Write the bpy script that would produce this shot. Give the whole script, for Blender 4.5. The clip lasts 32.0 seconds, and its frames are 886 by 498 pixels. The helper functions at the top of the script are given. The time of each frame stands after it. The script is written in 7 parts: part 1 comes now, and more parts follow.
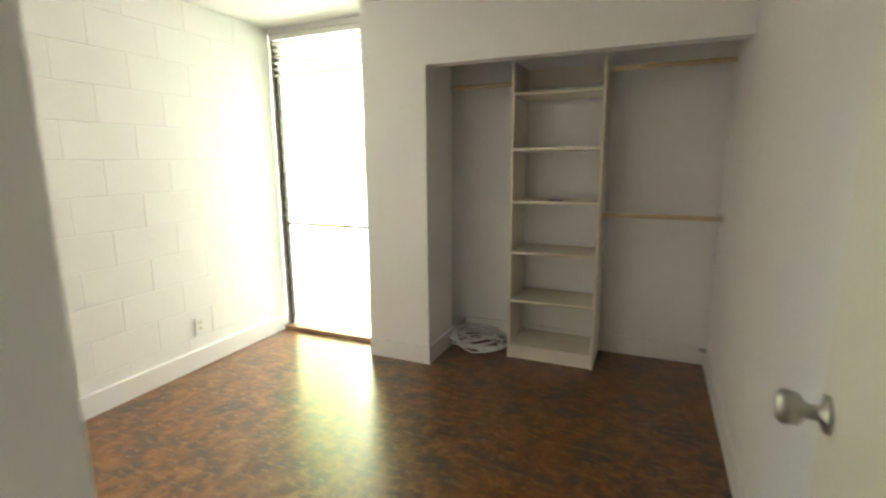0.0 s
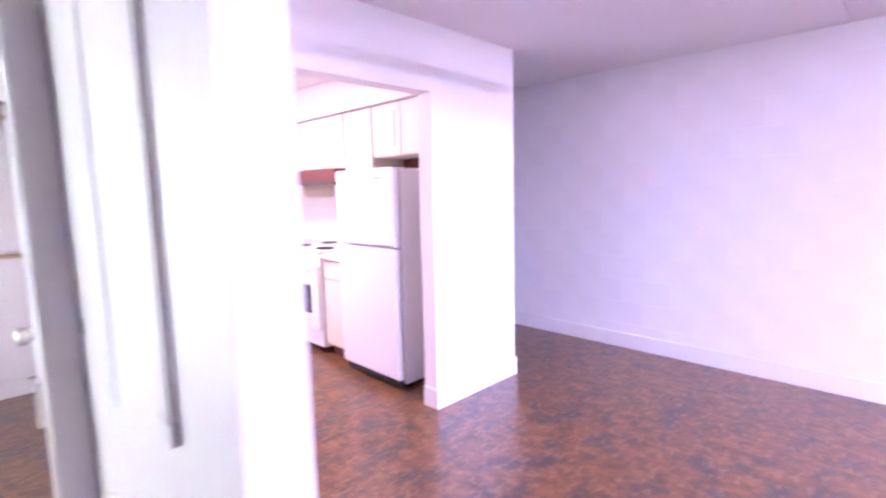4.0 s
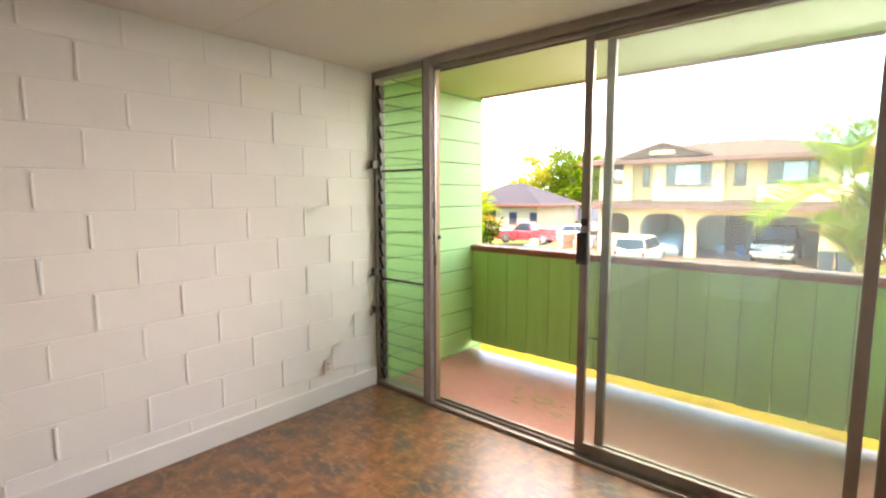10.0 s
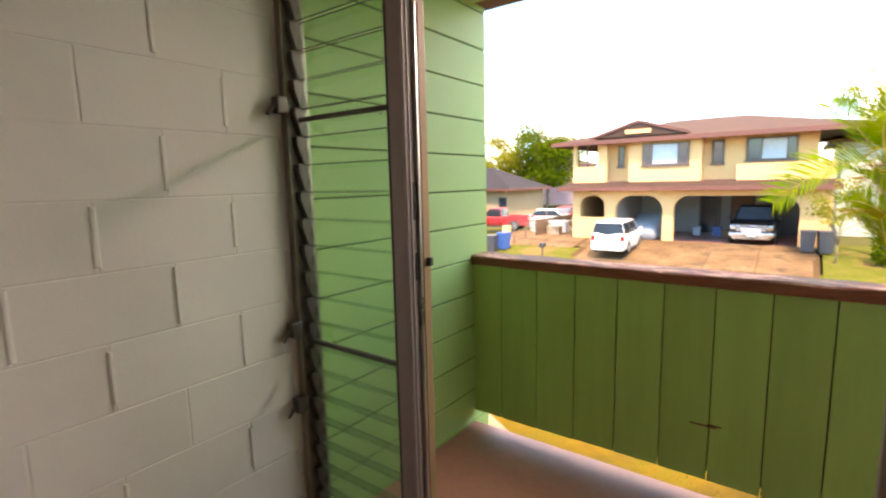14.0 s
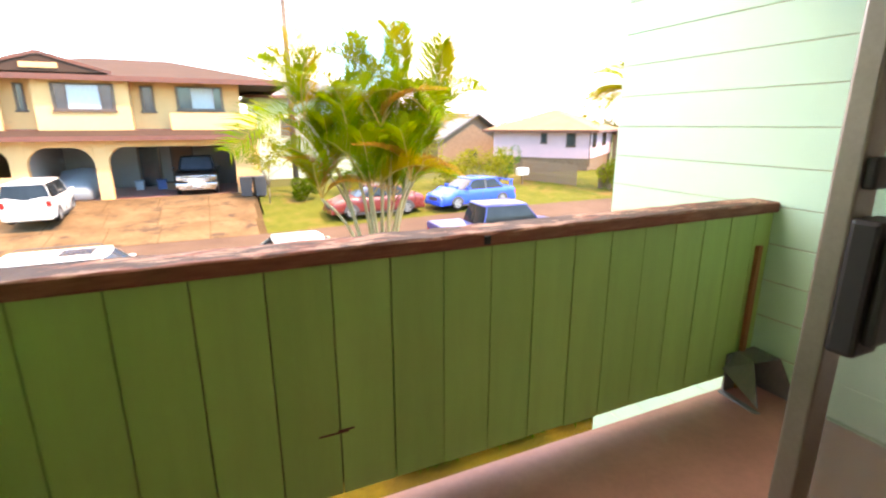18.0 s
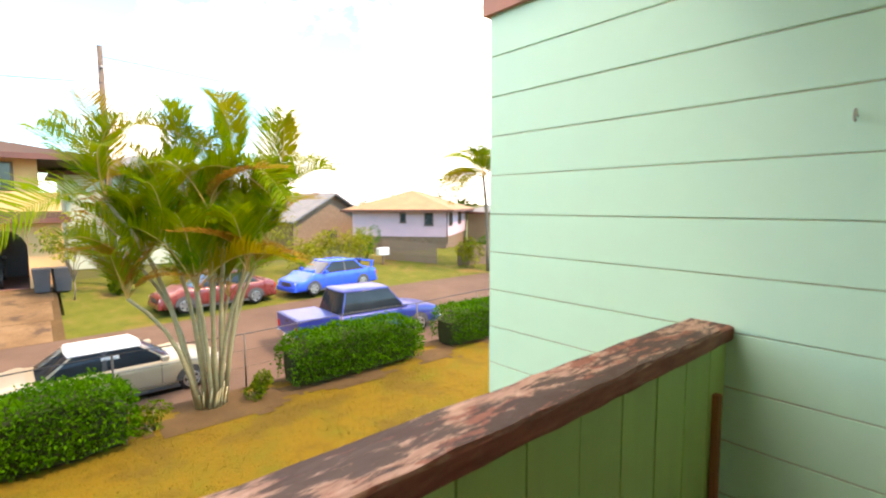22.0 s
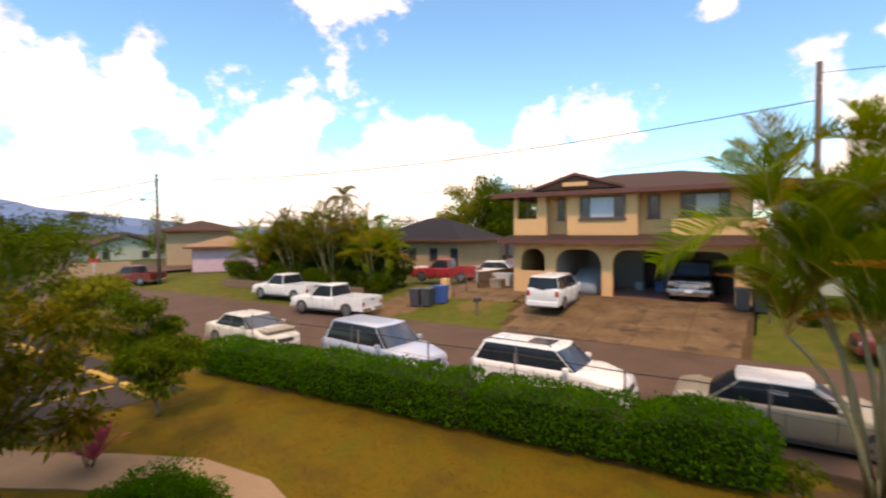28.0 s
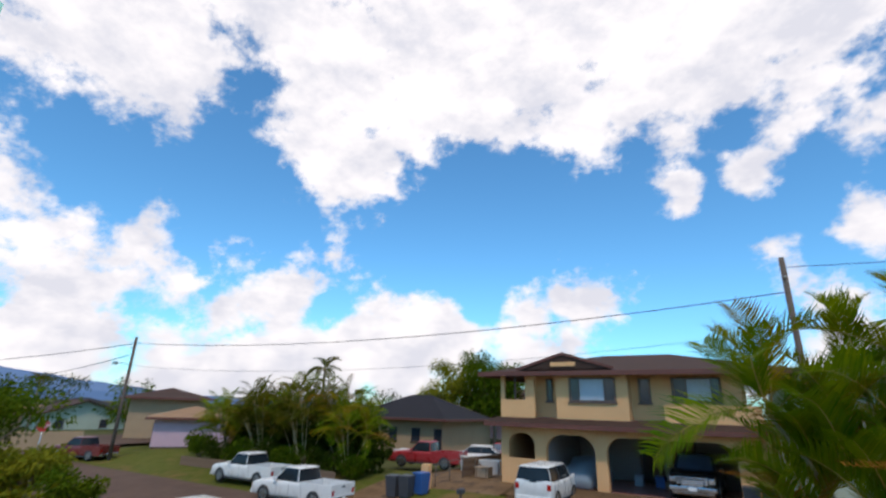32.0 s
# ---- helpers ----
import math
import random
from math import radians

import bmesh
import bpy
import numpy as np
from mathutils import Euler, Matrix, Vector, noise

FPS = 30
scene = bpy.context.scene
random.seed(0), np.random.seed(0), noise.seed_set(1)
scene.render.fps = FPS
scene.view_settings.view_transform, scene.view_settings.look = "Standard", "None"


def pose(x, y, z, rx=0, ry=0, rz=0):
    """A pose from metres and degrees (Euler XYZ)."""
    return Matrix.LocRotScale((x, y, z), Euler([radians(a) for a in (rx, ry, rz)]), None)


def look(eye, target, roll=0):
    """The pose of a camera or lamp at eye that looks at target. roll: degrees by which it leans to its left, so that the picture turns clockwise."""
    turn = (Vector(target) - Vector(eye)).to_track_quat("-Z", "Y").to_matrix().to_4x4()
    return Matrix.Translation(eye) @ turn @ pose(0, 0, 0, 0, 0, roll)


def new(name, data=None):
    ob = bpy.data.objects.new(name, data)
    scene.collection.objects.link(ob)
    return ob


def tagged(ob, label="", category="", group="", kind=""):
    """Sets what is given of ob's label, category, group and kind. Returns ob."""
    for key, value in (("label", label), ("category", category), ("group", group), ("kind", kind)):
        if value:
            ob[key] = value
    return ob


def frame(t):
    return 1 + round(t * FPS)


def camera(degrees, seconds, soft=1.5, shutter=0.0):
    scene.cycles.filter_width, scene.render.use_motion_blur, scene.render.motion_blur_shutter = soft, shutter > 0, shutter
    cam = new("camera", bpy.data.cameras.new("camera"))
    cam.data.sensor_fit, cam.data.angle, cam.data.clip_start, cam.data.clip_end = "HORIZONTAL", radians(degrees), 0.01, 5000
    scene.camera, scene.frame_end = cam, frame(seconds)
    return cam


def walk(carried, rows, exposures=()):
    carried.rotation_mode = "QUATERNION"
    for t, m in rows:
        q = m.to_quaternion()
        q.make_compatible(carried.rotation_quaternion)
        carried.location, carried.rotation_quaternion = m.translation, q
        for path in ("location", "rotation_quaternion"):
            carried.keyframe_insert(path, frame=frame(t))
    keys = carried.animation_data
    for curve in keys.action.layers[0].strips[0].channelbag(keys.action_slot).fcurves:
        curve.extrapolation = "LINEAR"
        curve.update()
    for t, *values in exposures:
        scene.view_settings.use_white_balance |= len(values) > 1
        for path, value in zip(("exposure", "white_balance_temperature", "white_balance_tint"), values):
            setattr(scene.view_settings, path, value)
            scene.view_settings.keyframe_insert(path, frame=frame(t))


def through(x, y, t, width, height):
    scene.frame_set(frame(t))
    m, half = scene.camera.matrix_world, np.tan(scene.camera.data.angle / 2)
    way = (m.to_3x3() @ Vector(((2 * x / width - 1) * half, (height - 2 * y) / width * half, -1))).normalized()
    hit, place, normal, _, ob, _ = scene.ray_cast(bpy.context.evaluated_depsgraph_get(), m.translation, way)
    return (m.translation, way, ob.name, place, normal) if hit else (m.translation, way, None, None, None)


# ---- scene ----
# seconds, stops, kelvin, tint
EXPOSURES = [(0, 3.02, 6700, 42), (1, 3.9, 5900, 68), (2, 4.35, 5800, 82), (3.2, 5.0, 5700, 82), (5.5, 5.05, 5200, 56), (6, 4.9, 5600, 52), (6.5, 4.6, 6000, 40),
             (7, 4.35, 6500, 34), (8, 4.0, 7200, 28), (9, 3.7, 7800, 28), (10, 3.4, 8100, 27), (11, 2.9, 8400, 26), (12, 2.52, 8600, 26), (13, 2.1, 8700, 27), (15.5, 2.2, 8900, 34), (17, 2.2, 8800, 32), (19, 2.3, 8700, 28), (21, 1.95, 8500, 24),
             (23, 1.22, 8400, 23), (25, 0.48, 8500, 28), (28, 0.1, 8700, 30), (30, -0.05, 8300, 28), (31, -0.2, 7700, 20), (32, -0.55, 6300, 15)]

cam = camera(85.4, 32.0, soft=2.2, shutter=0.5)
PATH = [
    (0, (4.23, -4.29, 1.42), (5.017, -6.093, 1.058), -0.4),
    (0.5, (4.24, -4.07, 1.41), (4.737, -5.967, 1.019), -0.1),
    (1, (4.26, -3.98, 1.4), (4.526, -5.917, 0.978), 0.5),
    (1.5, (4.27, -3.97, 1.28), (4.396, -5.925, 0.875), -0.3),
    (2, (4.27, -3.78, 1.22), (4.175, -5.74, 0.832), -2.1),
    (2.5, (4.24, -3.49, 1.27), (3.798, -5.406, 0.904), -1.8),
    (3, (4.19, -3.4, 1.33), (3.329, -5.179, 1.023), -1.0),
    (3.5, (4.19, -3.335, 1.4), (3.025, -4.941, 1.148), -1.3),
    (4.5, (3.95, -3.25, 1.45), (2.36, -4.43, 1.2), -0.8),
    (5.5, (3.787, -3.359, 1.489), (1.912, -4.009, 1.237), -0.3),
    (6, (3.774, -3.418, 1.519), (1.804, -3.651, 1.262), 0.0),
    (6.5, (3.885, -3.361, 1.468), (1.904, -3.223, 1.235), 0.5),
    (7, (3.601, -3.276, 1.462), (1.671, -2.798, 1.246), 0.1),
    (7.5, (3.487, -3.133, 1.511), (1.645, -2.39, 1.28), -0.0),
    (8, (3.391, -3.011, 1.516), (1.675, -2.012, 1.277), 0.3),
    (8.5, (3.276, -2.912, 1.539), (1.713, -1.688, 1.299), -0.1),
    (9, (3.113, -2.846, 1.525), (1.695, -1.453, 1.296), -0.4),
    (9.5, (2.978, -2.738, 1.501), (1.646, -1.261, 1.288), -0.4),
    (10, (2.864, -2.532, 1.513), (1.569, -1.025, 1.292), -0.1),
    (10.5, (2.729, -2.357, 1.509), (1.475, -0.815, 1.284), 0.0),
    (11, (2.544, -2.166, 1.51), (1.32, -0.601, 1.284), -0.2),
    (11.5, (2.374, -1.983, 1.488), (1.136, -0.428, 1.265), -0.6),
    (12, (2.251, -1.769, 1.493), (0.954, -0.264, 1.264), -0.5),
    (12.5, (2.089, -1.572, 1.486), (0.78, -0.077, 1.257), -0.5),
    (13, (1.879, -1.418, 1.486), (0.604, 0.104, 1.246), -0.7),
    (13.5, (1.698, -1.27, 1.476), (0.442, 0.266, 1.221), -1.0),
    (15.5, (1.179, -0.787, 1.445), (0.713, 1.116, 1.041), -2.0),
    (16, (1.06, -0.674, 1.438), (0.987, 1.272, 0.983), -1.4),
    (16.5, (0.968, -0.574, 1.446), (1.266, 1.341, 0.952), 0.2),
    (17, (0.929, -0.497, 1.436), (1.463, 1.365, 0.94), -0.1),
    (17.5, (0.919, -0.441, 1.422), (1.614, 1.368, 0.927), 0.3),
    (18, (0.985, -0.328, 1.424), (1.784, 1.436, 0.923), -0.1),
    (18.5, (1.063, -0.176, 1.418), (1.985, 1.527, 0.916), -0.1),
    (19, (1.13, -0.066, 1.432), (2.198, 1.557, 0.955), -0.2),
    (19.5, (1.222, 0.045, 1.436), (2.381, 1.615, 0.998), -0.2),
    (20, (1.346, 0.164, 1.447), (2.52, 1.735, 1.053), -0.3),
    (20.5, (1.455, 0.281, 1.449), (2.632, 1.861, 1.103), 0.2),
    (21, (1.547, 0.388, 1.451), (2.766, 1.947, 1.164), 0.2),
    (21.5, (1.616, 0.53, 1.467), (2.908, 2.04, 1.238), -0.3),
    (22, (1.75, 0.619, 1.465), (3.047, 2.13, 1.278), -0.2),
    (22.5, (1.982, 0.712, 1.468), (3.237, 2.259, 1.286), 0.3),
    (23, (2.148, 0.797, 1.448), (3.359, 2.377, 1.261), 1.1),
    (23.5, (2.3, 0.903, 1.44), (3.441, 2.534, 1.245), 1.4),
    (24, (2.382, 0.986, 1.426), (3.439, 2.676, 1.263), 1.7),
    (24.5, (2.546, 1.065, 1.468), (3.320, 2.900, 1.278), 0.9),
    (25, (2.590, 1.102, 1.455), (3.032, 3.045, 1.287), 0.9),
    (25.5, (2.569, 1.090, 1.473), (2.696, 3.080, 1.308), 0.1),
    (27.5, (2.6, 1.15, 1.5), (1.754, 2.96, 1.406), -1.5),
    (28, (2.66, 1.3, 1.52), (1.55, 2.962, 1.442), -0.4),
    (28.5, (2.7, 1.44, 1.54), (1.399, 2.958, 1.485), -0.3),
    (29, (2.71, 1.44, 1.54), (1.358, 2.913, 1.498), -0.3),
    (29.5, (2.7, 1.44, 1.54), (1.403, 2.962, 1.499), 0.1),
    (30, (2.69, 1.43, 1.54), (1.464, 3.01, 1.535), 0.4),
    (30.5, (2.68, 1.42, 1.54), (1.492, 3.025, 1.65), 0.4),
    (31, (2.68, 1.42, 1.54), (1.519, 3.023, 1.825), 0.9),
    (31.5, (2.68, 1.41, 1.55), (1.569, 3.006, 2.019), 1.6),
    (32, (2.68, 1.4, 1.55), (1.659, 3.0, 2.18), 1.7),
]
walk(cam, [(t, look(eye, target, roll)) for t, eye, target, roll in PATH], EXPOSURES)

# ---- daylight ----
SUN_EL, SUN_AZ = radians(52), radians(147)
CLOUD_SHIFT = (0.0, 0.0, 0.0)
world = bpy.data.worlds.new("sky")
scene.world = world
world.use_nodes = True
wn, wl = world.node_tree.nodes, world.node_tree.links
sky = wn.new("ShaderNodeTexSky")
sky.sky_type, sky.sun_disc, sky.sun_elevation, sky.sun_rotation = "NISHITA", False, SUN_EL, SUN_AZ
sky.dust_density, sky.ozone_density = 0.4, 2.0
# fair-weather clouds over the whole sky: a bank low down, broken fields above
wco = wn.new("ShaderNodeTexCoord").outputs["Generated"]
wsep = wn.new("ShaderNodeSeparateXYZ")
wl.new(wco, wsep.inputs[0])


def sky_math(op, a, b, clamp=False):
    m = wn.new("ShaderNodeMath")
    m.operation, m.use_clamp = op, clamp
    for sock, v in zip(m.inputs, (a, b)):
        if isinstance(v, (int, float)):
            sock.default_value = v
        else:
            wl.new(v, sock)
    return m.outputs[0]


def sky_noise(scale, detail, rough, stretch, shift):
    mp, t = wn.new("ShaderNodeMapping"), wn.new("ShaderNodeTexNoise")
    mp.inputs["Scale"].default_value, mp.inputs["Location"].default_value = stretch, shift
    t.inputs["Scale"].default_value, t.inputs["Detail"].default_value, t.inputs["Roughness"].default_value = scale, detail, rough
    wl.new(wco, mp.inputs[0])
    wl.new(mp.outputs[0], t.inputs["Vector"])
    return t.outputs["Fac"]


puffs = sky_noise(5.5, 10.0, 0.62, (1, 1, 1.35), CLOUD_SHIFT)
cover = wn.new("ShaderNodeValToRGB")
cover.color_ramp.interpolation = "EASE"
for e, (p, v) in zip([cover.color_ramp.elements[0], cover.color_ramp.elements[1], *(cover.color_ramp.elements.new(0.5) for _ in range(4))], ((0.0, 0.14), (1.0, 0.14), (0.07, 0.10), (0.16, -0.03), (0.45, -0.05), (0.75, 0.12))):
    e.position, e.color = p, (v + 0.2, v + 0.2, v + 0.2, 1)
wl.new(wsep.outputs[2], cover.inputs[0])
# where the large clouds stand: the way to each and its size in radians
CLOUDS = [(-0.942, 0.273, 0.197, 0.106), (-0.894, 0.389, 0.221, 0.094), (-0.826, 0.545, 0.143, 0.094), (-0.928, 0.212, 0.306, 0.071),
          (-0.474, 0.700, 0.534, 0.094), (-0.345, 0.772, 0.533, 0.071), (-0.108, 0.828, 0.550, 0.071),
          (-0.764, 0.312, 0.565, 0.129), (-0.636, 0.527, 0.564, 0.141), (-0.610, 0.641, 0.465, 0.088), (-0.354, 0.691, 0.630, 0.176),
          (-0.235, 0.821, 0.520, 0.088), (-0.030, 0.794, 0.607, 0.129), (0.144, 0.797, 0.587, 0.141), (-0.794, 0.194, 0.576, 0.094),
          (-0.919, 0.193, 0.343, 0.082), (-0.845, 0.134, 0.517, 0.059), (-0.915, 0.321, 0.245, 0.076), (-0.933, 0.326, 0.152, 0.129),
          (-0.874, 0.461, 0.153, 0.106), (-0.765, 0.619, 0.179, 0.071), (-0.661, 0.740, 0.129, 0.088), (-0.531, 0.832, 0.163, 0.065),
          (-0.387, 0.905, 0.177, 0.071), (-0.268, 0.940, 0.208, 0.076), (-0.062, 0.920, 0.388, 0.038), (0.038, 0.917, 0.397, 0.045),
          (0.208, 0.882, 0.422, 0.059), (0.184, 0.940, 0.289, 0.053), (0.104, 0.974, 0.201, 0.082), (0.287, 0.915, 0.284, 0.082),
          (0.446, 0.870, 0.210, 0.153), (0.540, 0.797, 0.271, 0.129), (0.523, 0.847, 0.092, 0.165), (0.563, 0.798, 0.213, 0.200), (0.669, 0.683, 0.293, 0.176)]
heap = None
for cx, cy, cz, size in CLOUDS:
    toward = wn.new("ShaderNodeVectorMath")
    toward.operation = "DOT_PRODUCT"
    toward.inputs[1].default_value = (cx, cy, cz)
    wl.new(wco, toward.inputs[0])
    lobe = sky_math("EXPONENT", sky_math("MULTIPLY", sky_math("SUBTRACT", toward.outputs["Value"], 1.0), 1.15 / size ** 2), 0.0)
    heap = lobe if heap is None else sky_math("MAXIMUM", heap, lobe)
dens = sky_math("ADD", sky_math("ADD", sky_math("ADD", sky_math("MULTIPLY", puffs, 0.8), 0.1), sky_math("SUBTRACT", cover.outputs[0], 0.2)), sky_math("MULTIPLY", heap, 0.23))
edge = wn.new("ShaderNodeMapRange")
edge.interpolation_type = "SMOOTHSTEP"
edge.inputs[1].default_value, edge.inputs[2].default_value = 0.575, 0.675
wl.new(dens, edge.inputs[0])
grey = wn.new("ShaderNodeValToRGB")
grey.color_ramp.elements[0].color, grey.color_ramp.elements[1].color = (9.0, 9.1, 9.5, 1), (12.5, 12.1, 11.6, 1)
grey.color_ramp.elements[0].position, grey.color_ramp.elements[1].position = 0.38, 0.58
wl.new(sky_noise(7.0, 6.0, 0.6, (1, 1, 1.8), (3, 1, 2)), grey.inputs[0])
blend = wn.new("ShaderNodeMix")
blend.data_type = "RGBA"
wl.new(edge.outputs[0], blend.inputs[0])
gain = wn.new("ShaderNodeMix")
gain.data_type, gain.blend_type = "RGBA", "MULTIPLY"
gain.inputs[0].default_value, gain.inputs[7].default_value = 1.0, (1.05, 1.98, 2.25, 1)
wl.new(sky.outputs[0], gain.inputs[6])
wl.new(gain.outputs[2], blend.inputs[6])
wl.new(grey.outputs[0], blend.inputs[7])
wl.new(blend.outputs[2], wn["Background"].inputs[0])
wn["Background"].inputs[1].default_value = 0.125
sun = new("sun", bpy.data.lights.new("sun", "SUN"))
sun.data.energy, sun.data.angle, sun.data.color = 2.3, radians(4.0), (1.0, 0.90, 0.76)
sun.matrix_world = look((0, 0, 30), (-30 * math.cos(SUN_EL) * math.sin(SUN_AZ), -30 * math.cos(SUN_EL) * math.cos(SUN_AZ), 30 - 30 * math.sin(SUN_EL)))


def area_lamp(name, eye, target, w, h, watts, colour=(1, 1, 1)):
    lamp = new(name, bpy.data.lights.new(name, "AREA"))
    lamp.data.shape, lamp.data.size, lamp.data.size_y = "RECTANGLE", w, h
    lamp.data.energy, lamp.data.color = watts, colour
    lamp.matrix_world = look(eye, target)
    return lamp


# area lamps for the sky's light by the wide glass wall and the bedroom window
strip = area_lamp("daylight_glass_wall", (1.95, 1.33, 2.36), (1.8, -2.8, 0.2), 2.2, 0.12, 5, (0.97, 0.96, 0.98))
strip.data.spread = radians(85)
area_lamp("daylight_bedroom_window", (6.75, -9.6, 1.5), (4.7, -3, 0.6), 1.8, 2.6, 28, (1.0, 0.98, 0.84))
# unseen warm fill lamp, added under the ceiling to brighten the kitchen
area_lamp("kitchen_fill_lamp", (2.9, -7.2, 2.42), (2.9, -7.2, 0), 0.6, 0.6, 2.4, (1.0, 0.88, 0.66))

# ---- materials ----
def nodes_of(name):
    m = bpy.data.materials.new(name)
    m.use_nodes = True
    return m, m.node_tree.nodes, m.node_tree.links, m.node_tree.nodes["Principled BSDF"]


def ramp(n, l, fac, stops):
    r = n.new("ShaderNodeValToRGB")
    while len(r.color_ramp.elements) < len(stops):
        r.color_ramp.elements.new(0.5)
    for e, (p, c) in zip(r.color_ramp.elements, stops):
        e.position, e.color = p, (*c, 1)
    l.new(fac, r.inputs[0])
    return r.outputs[0]


def noise_of(n, l, co, scale, detail=4.0, rough=0.6, stretch=None):
    t = n.new("ShaderNodeTexNoise")
    t.inputs["Scale"].default_value, t.inputs["Detail"].default_value, t.inputs["Roughness"].default_value = scale, detail, rough
    if stretch:
        mp = n.new("ShaderNodeMapping")
        mp.inputs["Scale"].default_value = stretch
        l.new(co, mp.inputs[0])
        co = mp.outputs[0]
    l.new(co, t.inputs["Vector"])
    return t.outputs["Fac"]


def mix(n, l, fac, a, b, how="MIX"):
    m = n.new("ShaderNodeMix")
    m.data_type, m.blend_type = "RGBA", how
    for sock, v in ((m.inputs[0], fac), (m.inputs[6], a), (m.inputs[7], b)):
        if isinstance(v, (int, float)):
            sock.default_value = v
        elif isinstance(v, tuple):
            sock.default_value = (*v, 1)
        else:
            l.new(v, sock)
    return m.outputs[2]


def surface(name, base, rough=0.6, metal=0.0, var=0.12, scale=3.0, fine=60.0, bump=0.1, dirt=None, dirt_at=0.62, dirt_scale=2.0, each=0.0, coat=0.0, stretch=None, rough_var=0.1):
    """A painted, stained or grown surface: broad and fine variation of colour and gloss, fine relief, dirt with a shape of its own."""
    m, n, l, p = nodes_of(name)
    co = n.new("ShaderNodeTexCoord").outputs["Object"]
    broad, grain = noise_of(n, l, co, scale, stretch=stretch), noise_of(n, l, co, fine, 3.0, stretch=stretch)
    dark, light = tuple(c * (1 - var) for c in base), tuple(min(1, c * (1 + var)) for c in base)
    col = ramp(n, l, broad, [(0.3, dark), (0.7, light)])
    col = mix(n, l, 0.35 * min(1, var * 6), col, ramp(n, l, grain, [(0.3, dark), (0.7, light)]))
    if dirt:
        d = noise_of(n, l, co, dirt_scale, 8.0, 0.7)
        col = mix(n, l, ramp(n, l, d, [(dirt_at, (0, 0, 0)), (min(1, dirt_at + 0.12), (1, 1, 1))]), col, dirt)
    if each:
        o = n.new("ShaderNodeObjectInfo").outputs["Random"]
        v = n.new("ShaderNodeHueSaturation")
        mr = n.new("ShaderNodeMapRange")
        mr.inputs[3].default_value, mr.inputs[4].default_value = 1 - each, 1 + each
        l.new(o, mr.inputs[0])
        l.new(mr.outputs[0], v.inputs["Value"])
        l.new(col, v.inputs["Color"])
        col = v.outputs[0]
    l.new(col, p.inputs["Base Color"])
    rr = n.new("ShaderNodeMapRange")
    rr.inputs[3].default_value, rr.inputs[4].default_value = max(0.02, rough - rough_var), min(1, rough + rough_var)
    l.new(broad, rr.inputs[0])
    l.new(rr.outputs[0], p.inputs["Roughness"])
    p.inputs["Metallic"].default_value = metal
    p.inputs["Specular IOR Level"].default_value = 0.2 if rough >= 0.75 else 0.5
    p.inputs["Coat Weight"].default_value = coat
    if bump:
        b = n.new("ShaderNodeBump")
        b.inputs["Strength"].default_value, b.inputs["Distance"].default_value = bump, 0.004
        l.new(grain, b.inputs["Height"])
        l.new(b.outputs[0], p.inputs["Normal"])
    return m


def glass(name, tint=(1, 1, 1), rough=0.0, film=0.0):
    """Thin clear glazing: mostly straight through, with a mirror film on top."""
    m, n, l, p = nodes_of(name)
    clear, gloss, both = n.new("ShaderNodeBsdfTransparent"), n.new("ShaderNodeBsdfGlossy"), n.new("ShaderNodeMixShader")
    clear.inputs[0].default_value = (*tint, 1)
    gloss.inputs["Roughness"].default_value = rough
    face, power, most = n.new("ShaderNodeLayerWeight"), n.new("ShaderNodeMath"), n.new("ShaderNodeMapRange")
    power.operation = "POWER"
    power.inputs[1].default_value = 4.0
    most.inputs[3].default_value, most.inputs[4].default_value = 0.05, 0.75
    l.new(face.outputs["Facing"], power.inputs[0])
    l.new(power.outputs[0], most.inputs[0])
    l.new(most.outputs[0], both.inputs[0])
    l.new(clear.outputs[0], both.inputs[1])
    l.new(gloss.outputs[0], both.inputs[2])
    out = both.outputs[0]
    if film:
        dust, soft = n.new("ShaderNodeBsdfTranslucent"), n.new("ShaderNodeMixShader")
        dust.inputs[0].default_value = (0.85, 0.85, 0.85, 1)
        l.new(ramp(n, l, noise_of(n, l, n.new("ShaderNodeTexCoord").outputs["Object"], 2.5, 5), [(0.3, (film * 0.7,) * 3), (0.7, (film * 1.3,) * 3)]), soft.inputs[0])
        l.new(out, soft.inputs[1])
        l.new(dust.outputs[0], soft.inputs[2])
        out = soft.outputs[0]
    l.new(out, n["Material Output"].inputs[0])
    return m


def leafy(name, a, b, rough=0.5, through=0.25, aged=None):
    m, n, l, p = nodes_of(name)
    g = n.new("ShaderNodeNewGeometry")
    o = n.new("ShaderNodeTexCoord").outputs["Object"]
    col = ramp(n, l, g.outputs["Random Per Island"], [(0.0, a), (1.0, b)])
    col = mix(n, l, 0.5, col, ramp(n, l, noise_of(n, l, o, 1.2), [(0.35, a), (0.65, b)]))
    if aged:
        col = mix(n, l, ramp(n, l, n.new("ShaderNodeObjectInfo").outputs["Random"], [(0.6, (0, 0, 0)), (1.0, (0.8, 0.8, 0.8))]), col, aged)
    l.new(col, p.inputs["Base Color"])
    p.inputs["Roughness"].default_value = rough
    p.inputs["Specular IOR Level"].default_value = 0.06
    t = n.new("ShaderNodeBsdfTranslucent")
    l.new(col, t.inputs[0])
    s = n.new("ShaderNodeMixShader")
    s.inputs[0].default_value = through
    l.new(p.outputs[0], s.inputs[1])
    l.new(t.outputs[0], s.inputs[2])
    l.new(s.outputs[0], n["Material Output"].inputs[0])
    return m


